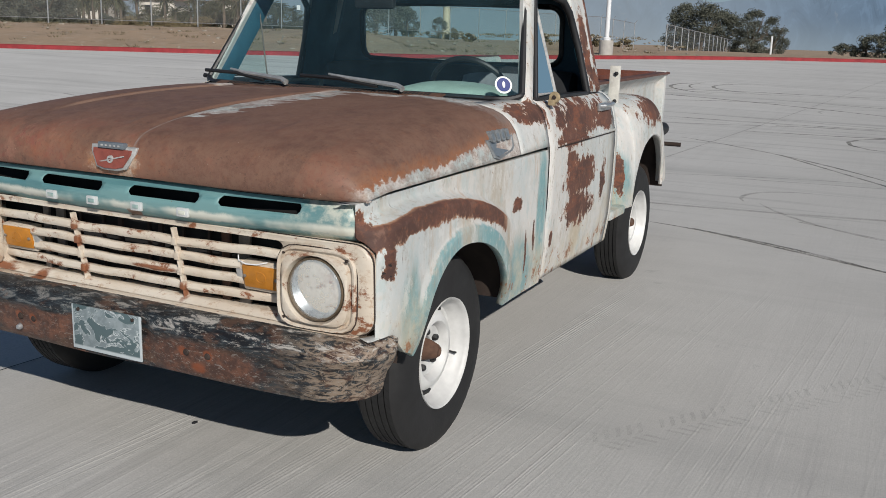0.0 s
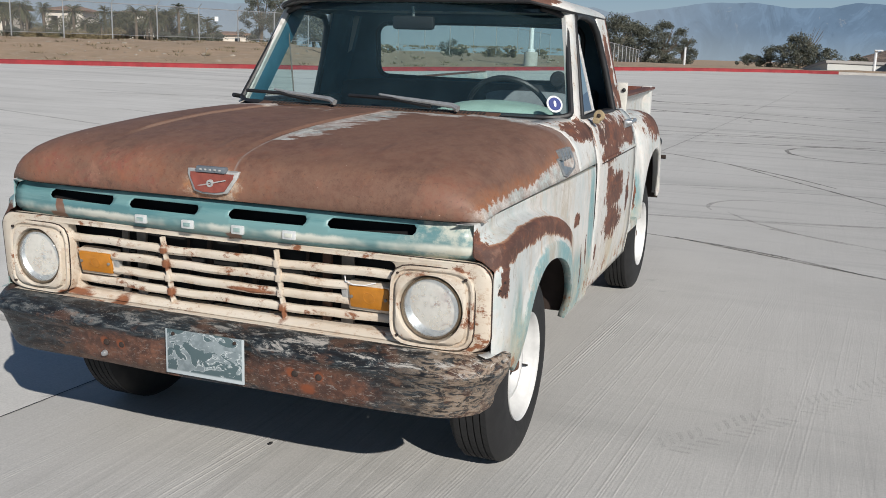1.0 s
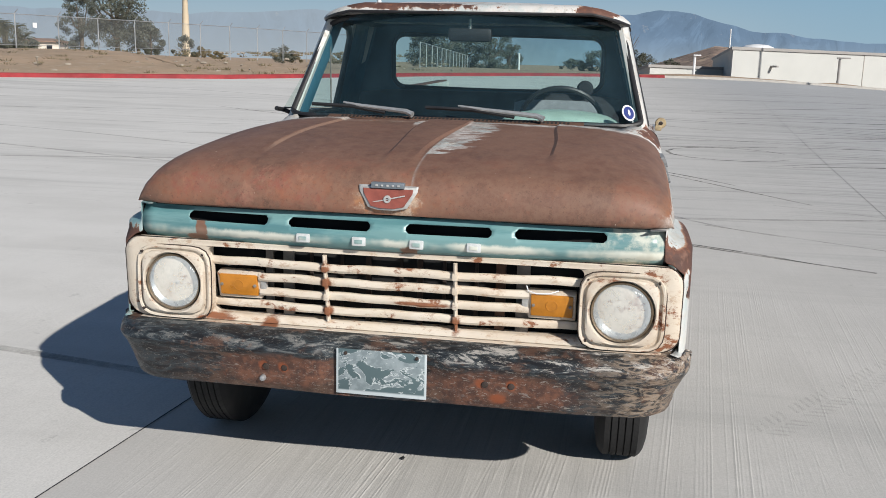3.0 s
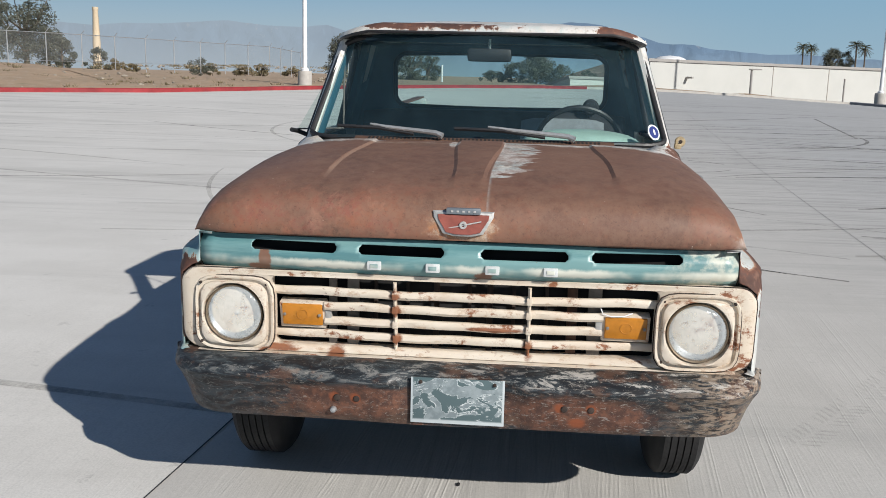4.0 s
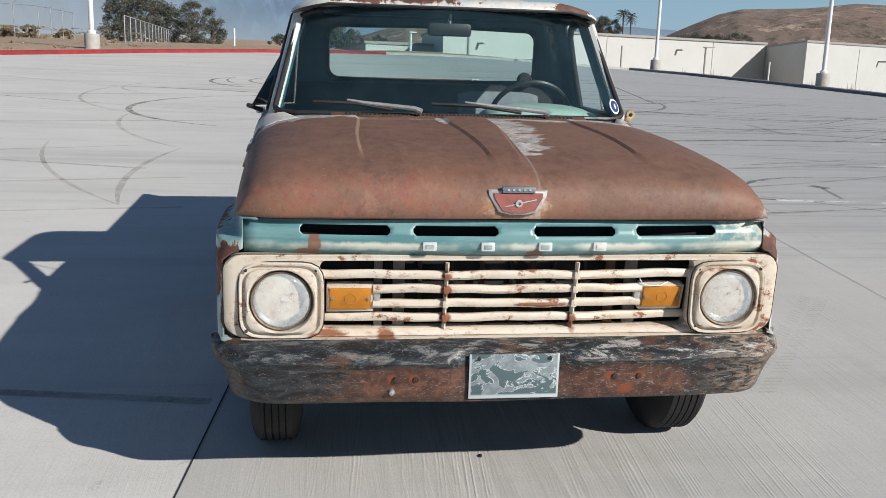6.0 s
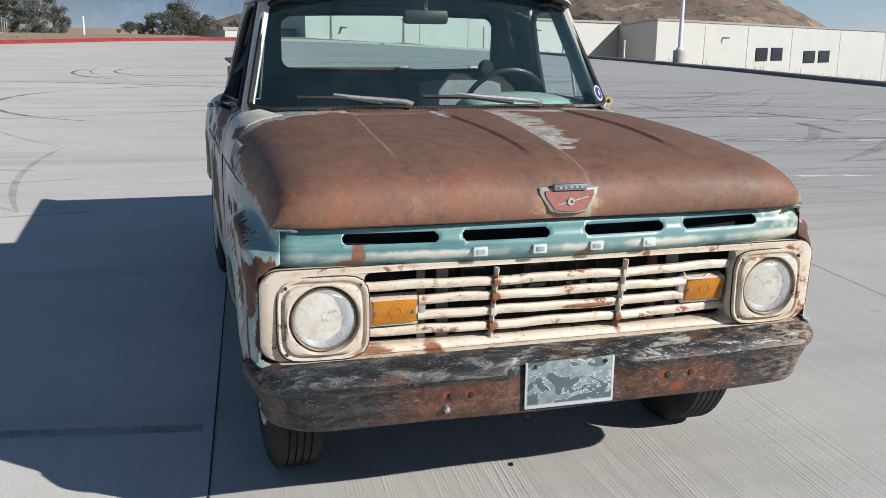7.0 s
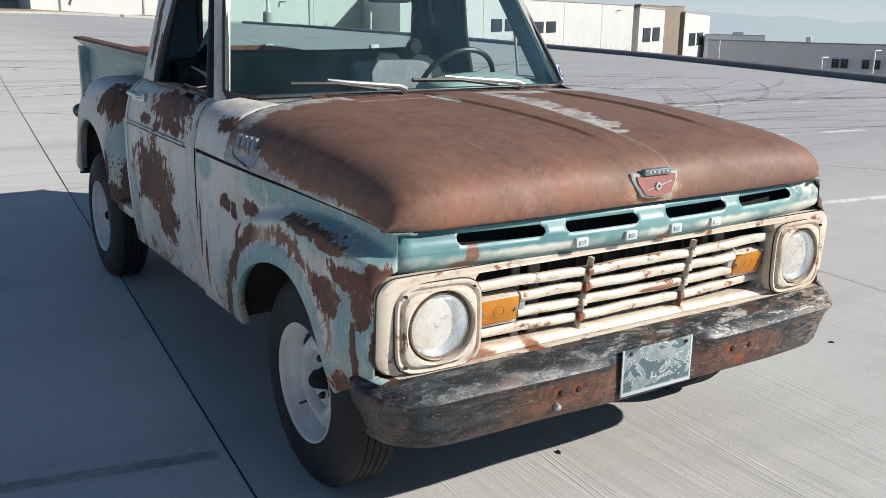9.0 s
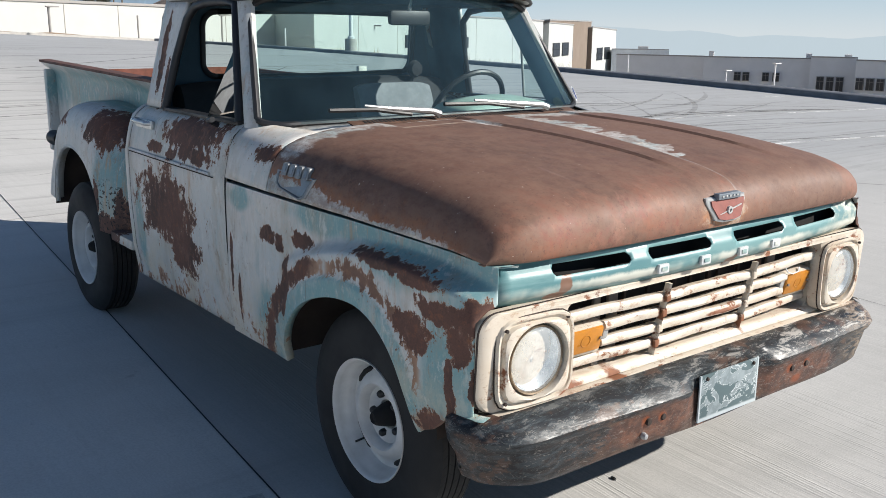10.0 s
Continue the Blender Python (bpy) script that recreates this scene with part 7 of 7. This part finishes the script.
sign = solid("fence_sign", box((-36.96, 53.87, 3.21), (0.28, 0.03, 0.32), 0, None, Matrix.Rotation(radians(65), 4, "Z")), M_POLE, "small white sign on the fence", "sign", "", "", 0)

for a, d, h, w, seed, z, dry in ((-11.0, 122, 6.0, 5.6, 12, 0.6, 0), (-9.9, 120, 6.4, 7.4, 13, 0.4, 0), (-8.7, 124, 5.7, 6.8, 14, 0.2, 0), (-7.1, 118, 5.6, 5.4, 15, 0.3, 0), (-6.0, 122, 5.0, 4.4, 22, 0.3, 0), (-52.2, 90, 4.8, 6.5, 34, 1.0, 0), (-49.8, 90, 4.6, 6.2, 35, 1.0, 0), (-47.5, 91, 4.4, 5.4, 36, 1.0, 0),
                                 (-30.6, 85, 5.6, 4.4, 16, 1.3, 0), (-28.7, 88, 7.4, 6.4, 17, 1.3, 0), (-26.9, 92, 3.4, 2.8, 37, 1.3, 0), (-51, 95, 4.0, 6.0, 18, 1.0, 0), (-48.5, 98, 4.6, 6.5, 19, 1.0, 0), (-46.5, 102, 3.4, 5, 20, 1.0, 0),
                                 (-54, 92, 5, 6.5, 21, 1.0, 0), (-38.5, 120, 4.2, 5.5, 24, 0.8, 0), (-36.6, 118, 3.8, 5, 25, 0.8, 0)):
    tree(a, d, z, h, w, seed, "grey-green eucalyptus tree with an open crown", dry, False, 0.10, "tree", 62)
tree(0.6, 100, 0.6, 3.5, 5.4, 31, "broad dark tree with bare branches above it", 0, True, 0.03, "tree", 60)
tree(2.0, 99, 0.6, 2.3, 3.6, 38, "thinning grey-green bush behind the red curb", 0, False, 0.03, "bush", 30)
tree(-0.9, 101, 0.6, 2.4, 3.6, 39, "dark leafy bush behind the red curb", 0, False, 0.03, "bush", 34)
tree(3.6, 96, 0.5, 1.9, 3.0, 32, "thinning grey-green bush behind the red curb", 0, False, 0.03, "bush", 18)
tree(-2.1, 104, 0.6, 1.5, 2.8, 33, "low dark bush behind the red curb", 0, False, 0.03, "bush", 16)
for k, (a, d, h, w) in enumerate(((-25.0, 92, 2.6, 2.2), (-24.1, 95, 1.6, 1.8), (-19.4, 96, 1.7, 2.8), (-18.7, 97, 1.2, 1.8), (-16.9, 98, 1.0, 2.4), (-15.8, 99, 1.3, 1.6), (-14.0, 100, 0.8, 2.0), (-23.2, 94, 0.9, 1.4), (-33.2, 88, 1.6, 2.0), (-43, 96, 1.5, 3), (-41, 97, 1.3, 3.2), (-39.8, 97, 1.2, 3), (-35, 95, 1.4, 3))):
    tree(a, d, 1.2, h * 0.8, w * 1.3, 40 + k, "low dry shrub behind the fence", 0.8, False, 0.02, "shrub", 18)
for k, (a, d, h, w) in enumerate(((-44.2, 103, 3.0, 3.4), (-41.6, 104, 2.8, 3.0), (-39.0, 105, 3.2, 3.4), (-36.2, 104, 2.6, 3.2), (-34.0, 104, 2.4, 3.0))):
    tree(a, d, 1.0, h * 0.6, w, 140 + k, "scruffy dark bush in front of the houses", 0.2, False, 0.03, "bush", 20)
rng = random.Random(77)
for k in range(76):
    a = -52 + 18.4 * (k + rng.uniform(-0.4, 0.4)) / 75
    palm(a, 104 + 14 * rng.random(), 0.9, rng.choice((0.9, 1.6, 2.3, 3.0, 3.5)) + 0.3 * rng.random(), 70 + k, rng.uniform(1.05, 1.5))
palm(-35.5, 108, 0.9, 4.4, 120, 0.95)
palm(-34.5, 104, 0.9, 2.7, 121, 1.25)
palm(-27.6, 92, 0.9, 1.5, 122, 1.1)
for k, (a, h, s) in enumerate(((15.6, 2.2, 1.7), (16.05, 2.0, 1.6), (18.35, 2.6, 1.8), (18.8, 2.0, 1.6))):
    palm(a, 215, 3.0, h + 4.0, 90 + k, s)
tree(17.2, 215, 3.2, 5.9, 5.6, 60, "distant tree clump beyond the white warehouse", 0, False, 0.05, "tree", 90)
tree(17.9, 216, 3.2, 5.4, 4.4, 61, "distant tree clump beyond the white warehouse", 0, False, 0.05, "tree", 70)
for k, a in enumerate((21.6, 22.7, 23.8, 24.9)):
    tree(a, 160, 2.8, 1.6 + 0.5 * (k % 2), 5.4, 62 + k, "green shrub over the warehouse roofline", 0, False, 0.03, "shrub", 22)

M_STUCCO = plain("cream_stucco", (0.66, 0.61, 0.54), 0.9, 0, 0.08, 1)
M_TILE = plain("red_roof_tile", (0.27, 0.17, 0.125), 0.85, 0, 0.3, 2)


def villa(a, d, z, w, depth, h, label):
    x, y, _ = az(a, d)
    t = thing("house", label, "house", "", "", (x, y, z))
    t.rotation_euler = (0, 0, radians(-a * 0.6))
    part("wall", box((0, 0, h / 2 - 1), (w, depth, h + 2)), M_STUCCO, t, "", 0)
    e = 0.5
    roof = loft([[(-w / 2 - e, -depth / 2 - e, h), (w / 2 + e, -depth / 2 - e, h), (w / 2 + e, depth / 2 + e, h), (-w / 2 - e, depth / 2 + e, h)],
                 [(-w / 2 - e, -depth / 2 - e, h + 0.15), (w / 2 + e, -depth / 2 - e, h + 0.15), (w / 2 + e, depth / 2 + e, h + 0.15), (-w / 2 - e, depth / 2 + e, h + 0.15)],
                 [(-w / 4, -0.05, h + depth * 0.09), (w / 4, -0.05, h + depth * 0.09), (w / 4, 0.05, h + depth * 0.09), (-w / 4, 0.05, h + depth * 0.09)]], True, True)
    part("roof", roof, M_TILE, t, "red tiled roof", 0)
    n = max(2, int(w / 2.4))
    for k in range(n):
        for zz in ((h * 0.28, h * 0.74) if h > 4 else (h * 0.5,)):
            f = part("window", box((-w / 2 + w * (k + 0.5) / n, -depth / 2 - 0.02, zz), (0.9, 0.1, 1.1)), M_STUCCO, t, "", 0)
            part("pane", box((-w / 2 + w * (k + 0.5) / n, -depth / 2 - 0.08, zz), (0.75, 0.04, 0.95)), M_WIN, f, "", 0)


villa(-45.6, 128, 0.6, 7, 8, 4.2, "white stucco house with a red tile roof")
villa(-41.3, 128, 0.6, 4.4, 7, 4.3, "tall white stucco house with a red tile roof")
villa(-37.6, 140, 0.6, 6, 7, 4.5, "white stucco house with a red tile roof")
villa(-32.6, 150, 1.2, 5.2, 6, 1.7, "low white house with a red tile roof")
x, y, _ = az(-25.0, 140)
mast = thing("tan_column", "tall tan tower column behind the fence", "tower", "", "", (x, y, 0))
part("column", tube([(0, 0, -2), (0, 0, 5.0), (0, 0, 9.2), (0, 0, 9.3), (0, 0, 9.7)], [0.62, 0.52, 0.36, 0.42, 0.42], 20), plain("tan_paint", (0.60, 0.50, 0.36), 0.7, 0, 0.1, 1), mast)
x, y, _ = az(8.4, 112)
solid("white_dome", lathe([(1.9, -3), (1.9, 3.75), (1.7, 4.0), (1.1, 4.25), (0.001, 4.35)], 24, (x, y, 0), "z"), M_POLE, "low white domed tank behind the warehouse", "tank")


def broom_ridges():
    """The broomed finish near the truck: low uneven ridges drawn along the slab."""
    rng = random.Random(8)
    xs, x = [], -0.95
    while x < 3.6:
        xs.append(x)
        x += rng.uniform(0.0045, 0.0095)
    ys = [-2.8 + 0.22 * k for k in range(29)]
    tall = [rng.random() ** 1.6 if k % 2 else 0.0 for k in range(len(xs))]
    rows = []
    for y in ys:
        row = []
        for k, x in enumerate(xs):
            edge = smooth01((x + 0.95) / 0.25) * smooth01((3.6 - x) / 0.6) * smooth01((y + 2.8) / 0.3) * smooth01((3.36 - y) / 0.9)
            h = tall[k] * (0.55 + 0.9 * noise.noise((x * 9, y * 0.9, 2.0))) * (0.65 + 0.7 * noise.noise((x * 2.2, y * 0.5, 7.0)))
            row.append((x + 0.091 * y, y, lot_z(x + 0.091 * y, y) + 0.0006 + 0.0024 * max(0.0, h) * edge * (1 - 0.45 * smooth01((x - 0.9) / 0.8))))
        rows.append(row)
    solid("broomed_concrete", loft(rows), M_CONCRETE, "broomed concrete finish with fine parallel ridges", "concrete", "structure", "", 0)


broom_ridges()


# stones and weeds on the bank
def scatter():
    rng = random.Random(5)
    stones, weeds = bmesh.new(), bmesh.new()
    line = dense(RED, 0.5)
    for k in range(1300):
        d = 1.0 + 22 * rng.random() ** 1.3
        i = int(rng.random() * len(line) * 0.8)
        x, y = line[i][0] - d * 0.55, line[i][1] + d * 0.83
        h = lerp_table([(0.28, 0.12), (1.5, 0.16), (4, 0.38), (8, 0.70), (12, 0.88), (18, 0.95), (28, 0.95)], d)
        z = lot_z(*line[i]) + h
        if k % 3:
            s = 0.025 + 0.075 * rng.random() ** 2.5
            m = Matrix.Translation((x, y, z)) @ Matrix.Rotation(rng.random() * 6, 4, "Z") @ Matrix.Diagonal((s * (1 + rng.random()), s, s * 0.7, 1))
            bmesh.ops.create_icosphere(stones, subdivisions=1, radius=1, matrix=m)
        else:
            for j in range(16):
                a = rng.random() * math.tau
                w = Vector((math.cos(a), math.sin(a), 0)) * 0.3 * rng.random()
                p = Vector((x, y, z)) + w
                weeds.faces.new([weeds.verts.new(p + Vector((-0.02, 0, 0))), weeds.verts.new(p + Vector((0.02, 0, 0))), weeds.verts.new(p + w * 0.6 + Vector((0, 0, 0.04 + 0.10 * rng.random())))])
    solid("bank_stones", stones, plain("pale_stone", (0.34, 0.30, 0.245), 0.9, 0, 0.3, 6), "pale stones strewn on the dirt bank", "stones", "stuff", "", 0)
    solid("bank_weeds", weeds, M_LEAF_DRY, "dry weed tufts on the dirt bank", "weeds", "stuff", "", 0)


scatter()


def curb_weeds():
    rng = random.Random(31)
    bm = bmesh.new()
    line = offset(dense(RIGHT[1:6], 0.4), 0.9)
    for x, y in line:
        if rng.random() < 0.45:
            continue
        tall = rng.choice((0.12, 0.2, 0.45)) * rng.uniform(0.6, 1.2)
        for j in range(12):
            a = rng.random() * math.tau
            w = Vector((math.cos(a), math.sin(a), 0)) * 0.25 * rng.random()
            p = Vector((x, y, lot_z(x, y) - 0.1)) + w
            bm.faces.new([bm.verts.new(p + Vector((-0.015, 0, 0))), bm.verts.new(p + Vector((0.015, 0.01, 0))), bm.verts.new(p + w * 0.8 + Vector((0, 0, 0.2 + tall * rng.random())))])
    solid("curb_weeds", bm, M_LEAF_DRY, "dry weed tufts behind the dark curb", "weeds", "stuff", "", 0)


curb_weeds()


# ---- marks on the concrete ----
def mark_material(name, strength, color=(0.035, 0.035, 0.037)):
    n = Nodes(name, 0.85)
    n.bsdf.inputs["Base Color"].default_value = (*color, 1)
    a = n.math("MULTIPLY", n.ramp(n.noise(3.5, 6, 0.7), 0.30, 0.68, 0.25, 1.0), strength)
    a = n.math("MULTIPLY", a, n.ramp(n.noise(45, 3, 0.7), 0.3, 0.6, 0.4, 1.0))
    n.put(n.bsdf.inputs["Alpha"], a)
    return n.mat


M_MARK = mark_material("tyre_mark", 0.95)
M_MARK_FAINT = mark_material("faint_tyre_mark", 0.42)
M_PRINT = mark_material("faint_tread_print", 0.15)
M_GROOVE = plain("saw_cut", (0.035, 0.035, 0.04), 0.95, 0, 0.3, 5)


def arc_mark(cx, cy, r, a0, a1, w, mat, lift=0.004):
    n = max(8, int(abs(a1 - a0) * r / 25))
    rows = []
    for k in range(n + 1):
        a = radians(a0 + (a1 - a0) * k / n)
        taper = w * (0.35 + 0.65 * smooth01(min(k, n - k) / (0.25 * n)))
        row = []
        for rr in (r - taper / 2, r + taper / 2):
            x, y = cx + rr * math.cos(a), cy + rr * math.sin(a)
            row.append((x, y, lot_z(x, y) + lift))
        rows.append(row)
    ob = solid("tyre_mark", loft(rows), mat, "curved black tyre mark on the concrete", "tyre mark", "", "tyre marks", 0)
    ob.visible_shadow = False


def line_mark(x0, y0, x1, y1, w, mat, name="tyre_mark", lift=0.004, label="straight dark tyre streak on the concrete"):
    n = max(2, int(math.hypot(x1 - x0, y1 - y0) / 0.5))
    d = Vector((x1 - x0, y1 - y0)).normalized() * w / 2
    rows = []
    for k in range(n + 1):
        x, y = x0 + (x1 - x0) * k / n, y0 + (y1 - y0) * k / n
        rows.append([(x - d.y, y + d.x, lot_z(x - d.y, y + d.x) + lift), (x + d.y, y - d.x, lot_z(x + d.y, y - d.x) + lift)])
    return rows


for cx, cy, r, a0, a1, w, m in ((-0.6, 14.8, 3.4, 122, 243, 0.26, M_MARK), (0.3, 17.5, 5.7, 157, 223, 0.16, M_MARK_FAINT), (-2.6, 19.5, 2.4, 124, 243, 0.14, M_MARK_FAINT), (2.7, 13.1, 6.5, 178, 218, 0.16, M_MARK_FAINT),
                                (5.9, 6.9, 8.5, 166, 193, 0.16, M_MARK_FAINT), (5.7, 10.7, 9.9, -173, -145, 0.12, M_MARK_FAINT), (4.4, 36.2, 22.9, -124, -112, 0.14, M_MARK), (-2.4, 18.1, 3.6, -117, -86, 0.10, M_MARK_FAINT),
                                (3.5, 20.3, 4.8, -83, 6, 0.18, M_MARK), (0.2, 23.0, 3.1, 162, 207, 0.12, M_MARK), (5.7, 5.4, 1.8, 95, 185, 0.18, M_MARK), (7.8, 4.6, 4.0, 159, 176, 0.12, M_MARK_FAINT), (3.7, 3.3, 2.3, 93, 67, 0.10, M_MARK),
                                (2.5, 10.9, 6.3, -84, -71, 0.10, M_MARK_FAINT), (3.3, 9.5, 2.1, -68, -48, 0.10, M_MARK), (6.0, 11.7, 3.2, -114, -90, 0.10, M_MARK_FAINT), (6.9, 4.8, 6.9, 58, 45, 0.14, M_MARK),
                                (4.5, 12.1, 5.1, -27, -56, 0.45, M_MARK_FAINT), (0.1, 17.4, 13.0, -35, -59, 0.35, M_MARK_FAINT), (-0.7, 22.5, 2.6, 142, 245, 0.22, M_MARK), (-0.2, 23.0, 2.1, 123, 260, 0.22, M_MARK),
                                (1.9, 17.2, 1.1, 86, 204, 0.16, M_MARK_FAINT), (2.6, 12.0, 0.98, 20, 330, 0.14, M_MARK), (3.2, 8.9, 10.4, 123, 108, 0.18, M_MARK), (-1.0, 35.8, 21.7, -92, -82, 0.16, M_MARK),
                                (-5.3, 3.5, 8.9, 58, 32, 0.12, M_MARK), (3.6, -0.8, 8.9, 114, 99, 0.08, M_MARK_FAINT), (1.6, 6.3, 0.6, -155, -269, 0.10, M_MARK_FAINT), (3.4, 7.0, 2.4, -156, -118, 0.10, M_MARK_FAINT),
                                (-0.4, 0.2, 4.5, 78, 53, 0.10, M_MARK)):
    arc_mark(cx, cy, r, a0, a1, w * 0.45, m)
for x0, y0, x1, y1, w, m in ((-3.7, 4.6, -1.8, 4.9, 0.10, M_MARK_FAINT), (-4.2, 6.1, -2.0, 6.6, 0.10, M_MARK_FAINT), (9.6, 28.2, 8.1, 19.6, 0.16, M_MARK), (9.7, 12.2, 10.5, 10.6, 0.45, M_MARK), (9.3, 10.4, 9.0, 9.0, 0.40, M_MARK), (4, 28, 17, 33, 0.4, M_MARK_FAINT), (3, 20, 16, 26, 0.35, M_MARK_FAINT), (-12, 10, -2.5, 7.2, 0.16, M_MARK_FAINT), (-2.9, 0.62, -1.1, 0.30, 0.14, M_MARK_FAINT), (0.4, 13.8, 4.8, 14.75, 0.10, M_MARK), (2.8, 22.3, 6.4, 21.8, 0.16, M_MARK), (0.94, 9.85, 2.88, 6.89, 0.09, M_MARK), (0.7, 7.46, 3.6, 7.9, 0.08, M_MARK_FAINT), (0.9, 4.53, 2.7, 3.6, 0.08, M_MARK), (1.62, 5.3, 3.0, 4.5, 0.07, M_MARK_FAINT),
                             (3.5, 5.7, 4.7, 5.44, 0.07, M_MARK), (4.1, 7.58, 4.72, 7.96, 0.07, M_MARK_FAINT), (3.1, 4.66, 5.4, 5.1, 0.06, M_MARK), (8.12, 14.4, 8.0, 12.6, 0.3, M_MARK_FAINT), (5.1, 8.2, 7.2, 9.0, 0.07, M_MARK), (5.12, 6.5, 5.24, 6.3, 0.3, M_MARK), (5.18, 6.33, 5.0, 5.6, 0.1, M_MARK), (-14, 14, -3, 18, 0.2, M_MARK_FAINT)):
    ob = solid("tyre_mark", loft(line_mark(x0, y0, x1, y1, w * 0.5, m)), m, "straight dark tyre streak on the concrete", "tyre mark", "", "tyre marks", 0)
    ob.visible_shadow = False
# a tread print on the driver's side
bm = bmesh.new()
go, side = Vector((0.60, 0.80)), Vector((-0.80, 0.60))
for k in range(36):
    if k in (5, 13, 14, 22, 29):
        continue
    for e in (-1, 1):
        o = Vector((1.40, 0.26)) + go * 0.054 * k
        quad = [o + side * e * 0.012, o + side * e * 0.085 + go * 0.05, o + side * e * 0.085 + go * 0.072, o + side * e * 0.012 + go * 0.022]
        bm.faces.new([bm.verts.new((q.x, q.y, lot_z(q.x, q.y) + 0.006)) for q in (quad if e > 0 else quad[::-1])][::-1])
ob = solid("tyre_mark", bm, M_PRINT, "faint tread print of a tyre on the concrete", "tyre mark", "stuff", "", 0)
ob.visible_shadow = False
# many thin old tyre lines, mostly across the lot
rng = random.Random(17)
for k in range(130):
    x0, y0 = (rng.uniform(-18, 17), rng.uniform(5, 36)) if k < 46 else (rng.uniform(2.2, 13), rng.uniform(4, 24))
    turn, reach, bend = radians(rng.gauss(4, 16)), rng.uniform(3, 11), rng.uniform(9, 60) * rng.choice((-1, 1))
    n, w, rows = 14, rng.uniform(0.03, 0.075), []
    for i in range(n + 1):
        u = reach * i / n
        x, y = x0 + u * math.cos(turn) , y0 + u * math.sin(turn) + u * u / bend
        t = w * (0.3 + 0.7 * smooth01(min(i, n - i) / 4))
        rows.append([(x, y - t, lot_z(x, y - t) + 0.005), (x, y + t, lot_z(x, y + t) + 0.005)])
    if any(abs(r[0][0]) < 1.6 and r[0][1] < 4.6 for r in rows):
        continue
    if all(-22 < r[0][0] < 17 and r[0][1] < 44 and r[0][1] < 31 + 0.9 * (r[0][0] + 12) for r in rows):
        ob = solid("tyre_mark", loft(rows), M_MARK if k % 5 == 0 else M_MARK_FAINT, "thin dark tyre line on the concrete", "tyre mark", "", "tyre marks", 0)
        ob.visible_shadow = False
# faded white stripes of the old bays, worn through in places
n = Nodes("worn_stripe_paint", 0.8)
n.bsdf.inputs["Base Color"].default_value = (0.74, 0.74, 0.73, 1)
n.put(n.bsdf.inputs["Alpha"], n.math("MULTIPLY", n.ramp(n.noise(1.3, 6, 0.7), 0.46, 0.56, 0, 0.8), n.ramp(n.noise(20, 5, 0.7), 0.36, 0.52, 0.3, 1.0)))
M_STRIPE = n.mat
for x0, y0, x1 in ((4.2, 2.12, 9.5), (4.2, 5.50, 12.5), (7.0, 8.28, 16.4), (8.5, 11.2, 17.5)):
    ob = solid("bay_stripe", loft(line_mark(x0, y0, x1, y0 - 0.128 * (x1 - x0), 0.09, None, lift=0.006)), M_STRIPE, "faded white bay stripe worn into the concrete", "road marking", "", "bay stripes", 0)
    ob.visible_shadow = False
# saw cuts between the slabs
for k in (0, 1):
    c, s = math.cos(radians(5.2)), math.sin(radians(5.2))
    o = Vector((-1.085 + 3.97 * k * c, -3.97 * k * s))
    a, b = o + Vector((s, c)) * -9, o + Vector((s, c)) * 30
    solid("saw_cut", loft(line_mark(a.x, a.y, b.x, b.y, 0.007 if k == 0 else 0.0035, None, lift=0.003)), M_GROOVE, "thin saw-cut joint in the concrete", "joint", "structure", "", 0)
for k in (2, 4):
    o = Vector((-1.09, 0)) + Vector((s, c)) * (5.2 * k + 3.3)
    a, b = o + Vector((c, -s)) * -16, o + Vector((c, -s)) * 16
    solid("saw_cut", loft(line_mark(a.x, a.y, b.x, b.y, 0.009, None, lift=0.003)), M_GROOVE, "thin saw-cut joint in the concrete", "joint", "structure", "", 0)
bm = bmesh.new()
rng = random.Random(3)
for x, y in ((-0.017, -0.324), (1.45, 1.2), (1.9, -0.1), (-1.5, -1.0), (2.6, 0.9), (0.7, -1.6), (-1.9, 2.1), (3.0, 2.4)):
    m = Matrix.Translation((x, y, 0.006)) @ Matrix.Rotation(rng.random() * 6, 4, "Z") @ Matrix.Diagonal((0.016, 0.008, 0.006, 1))
    bmesh.ops.create_icosphere(bm, subdivisions=1, radius=1, matrix=m)
solid("ground_debris", bm, M_RUBBER, "small dark bits lying on the concrete", "debris", "stuff", "", 0)
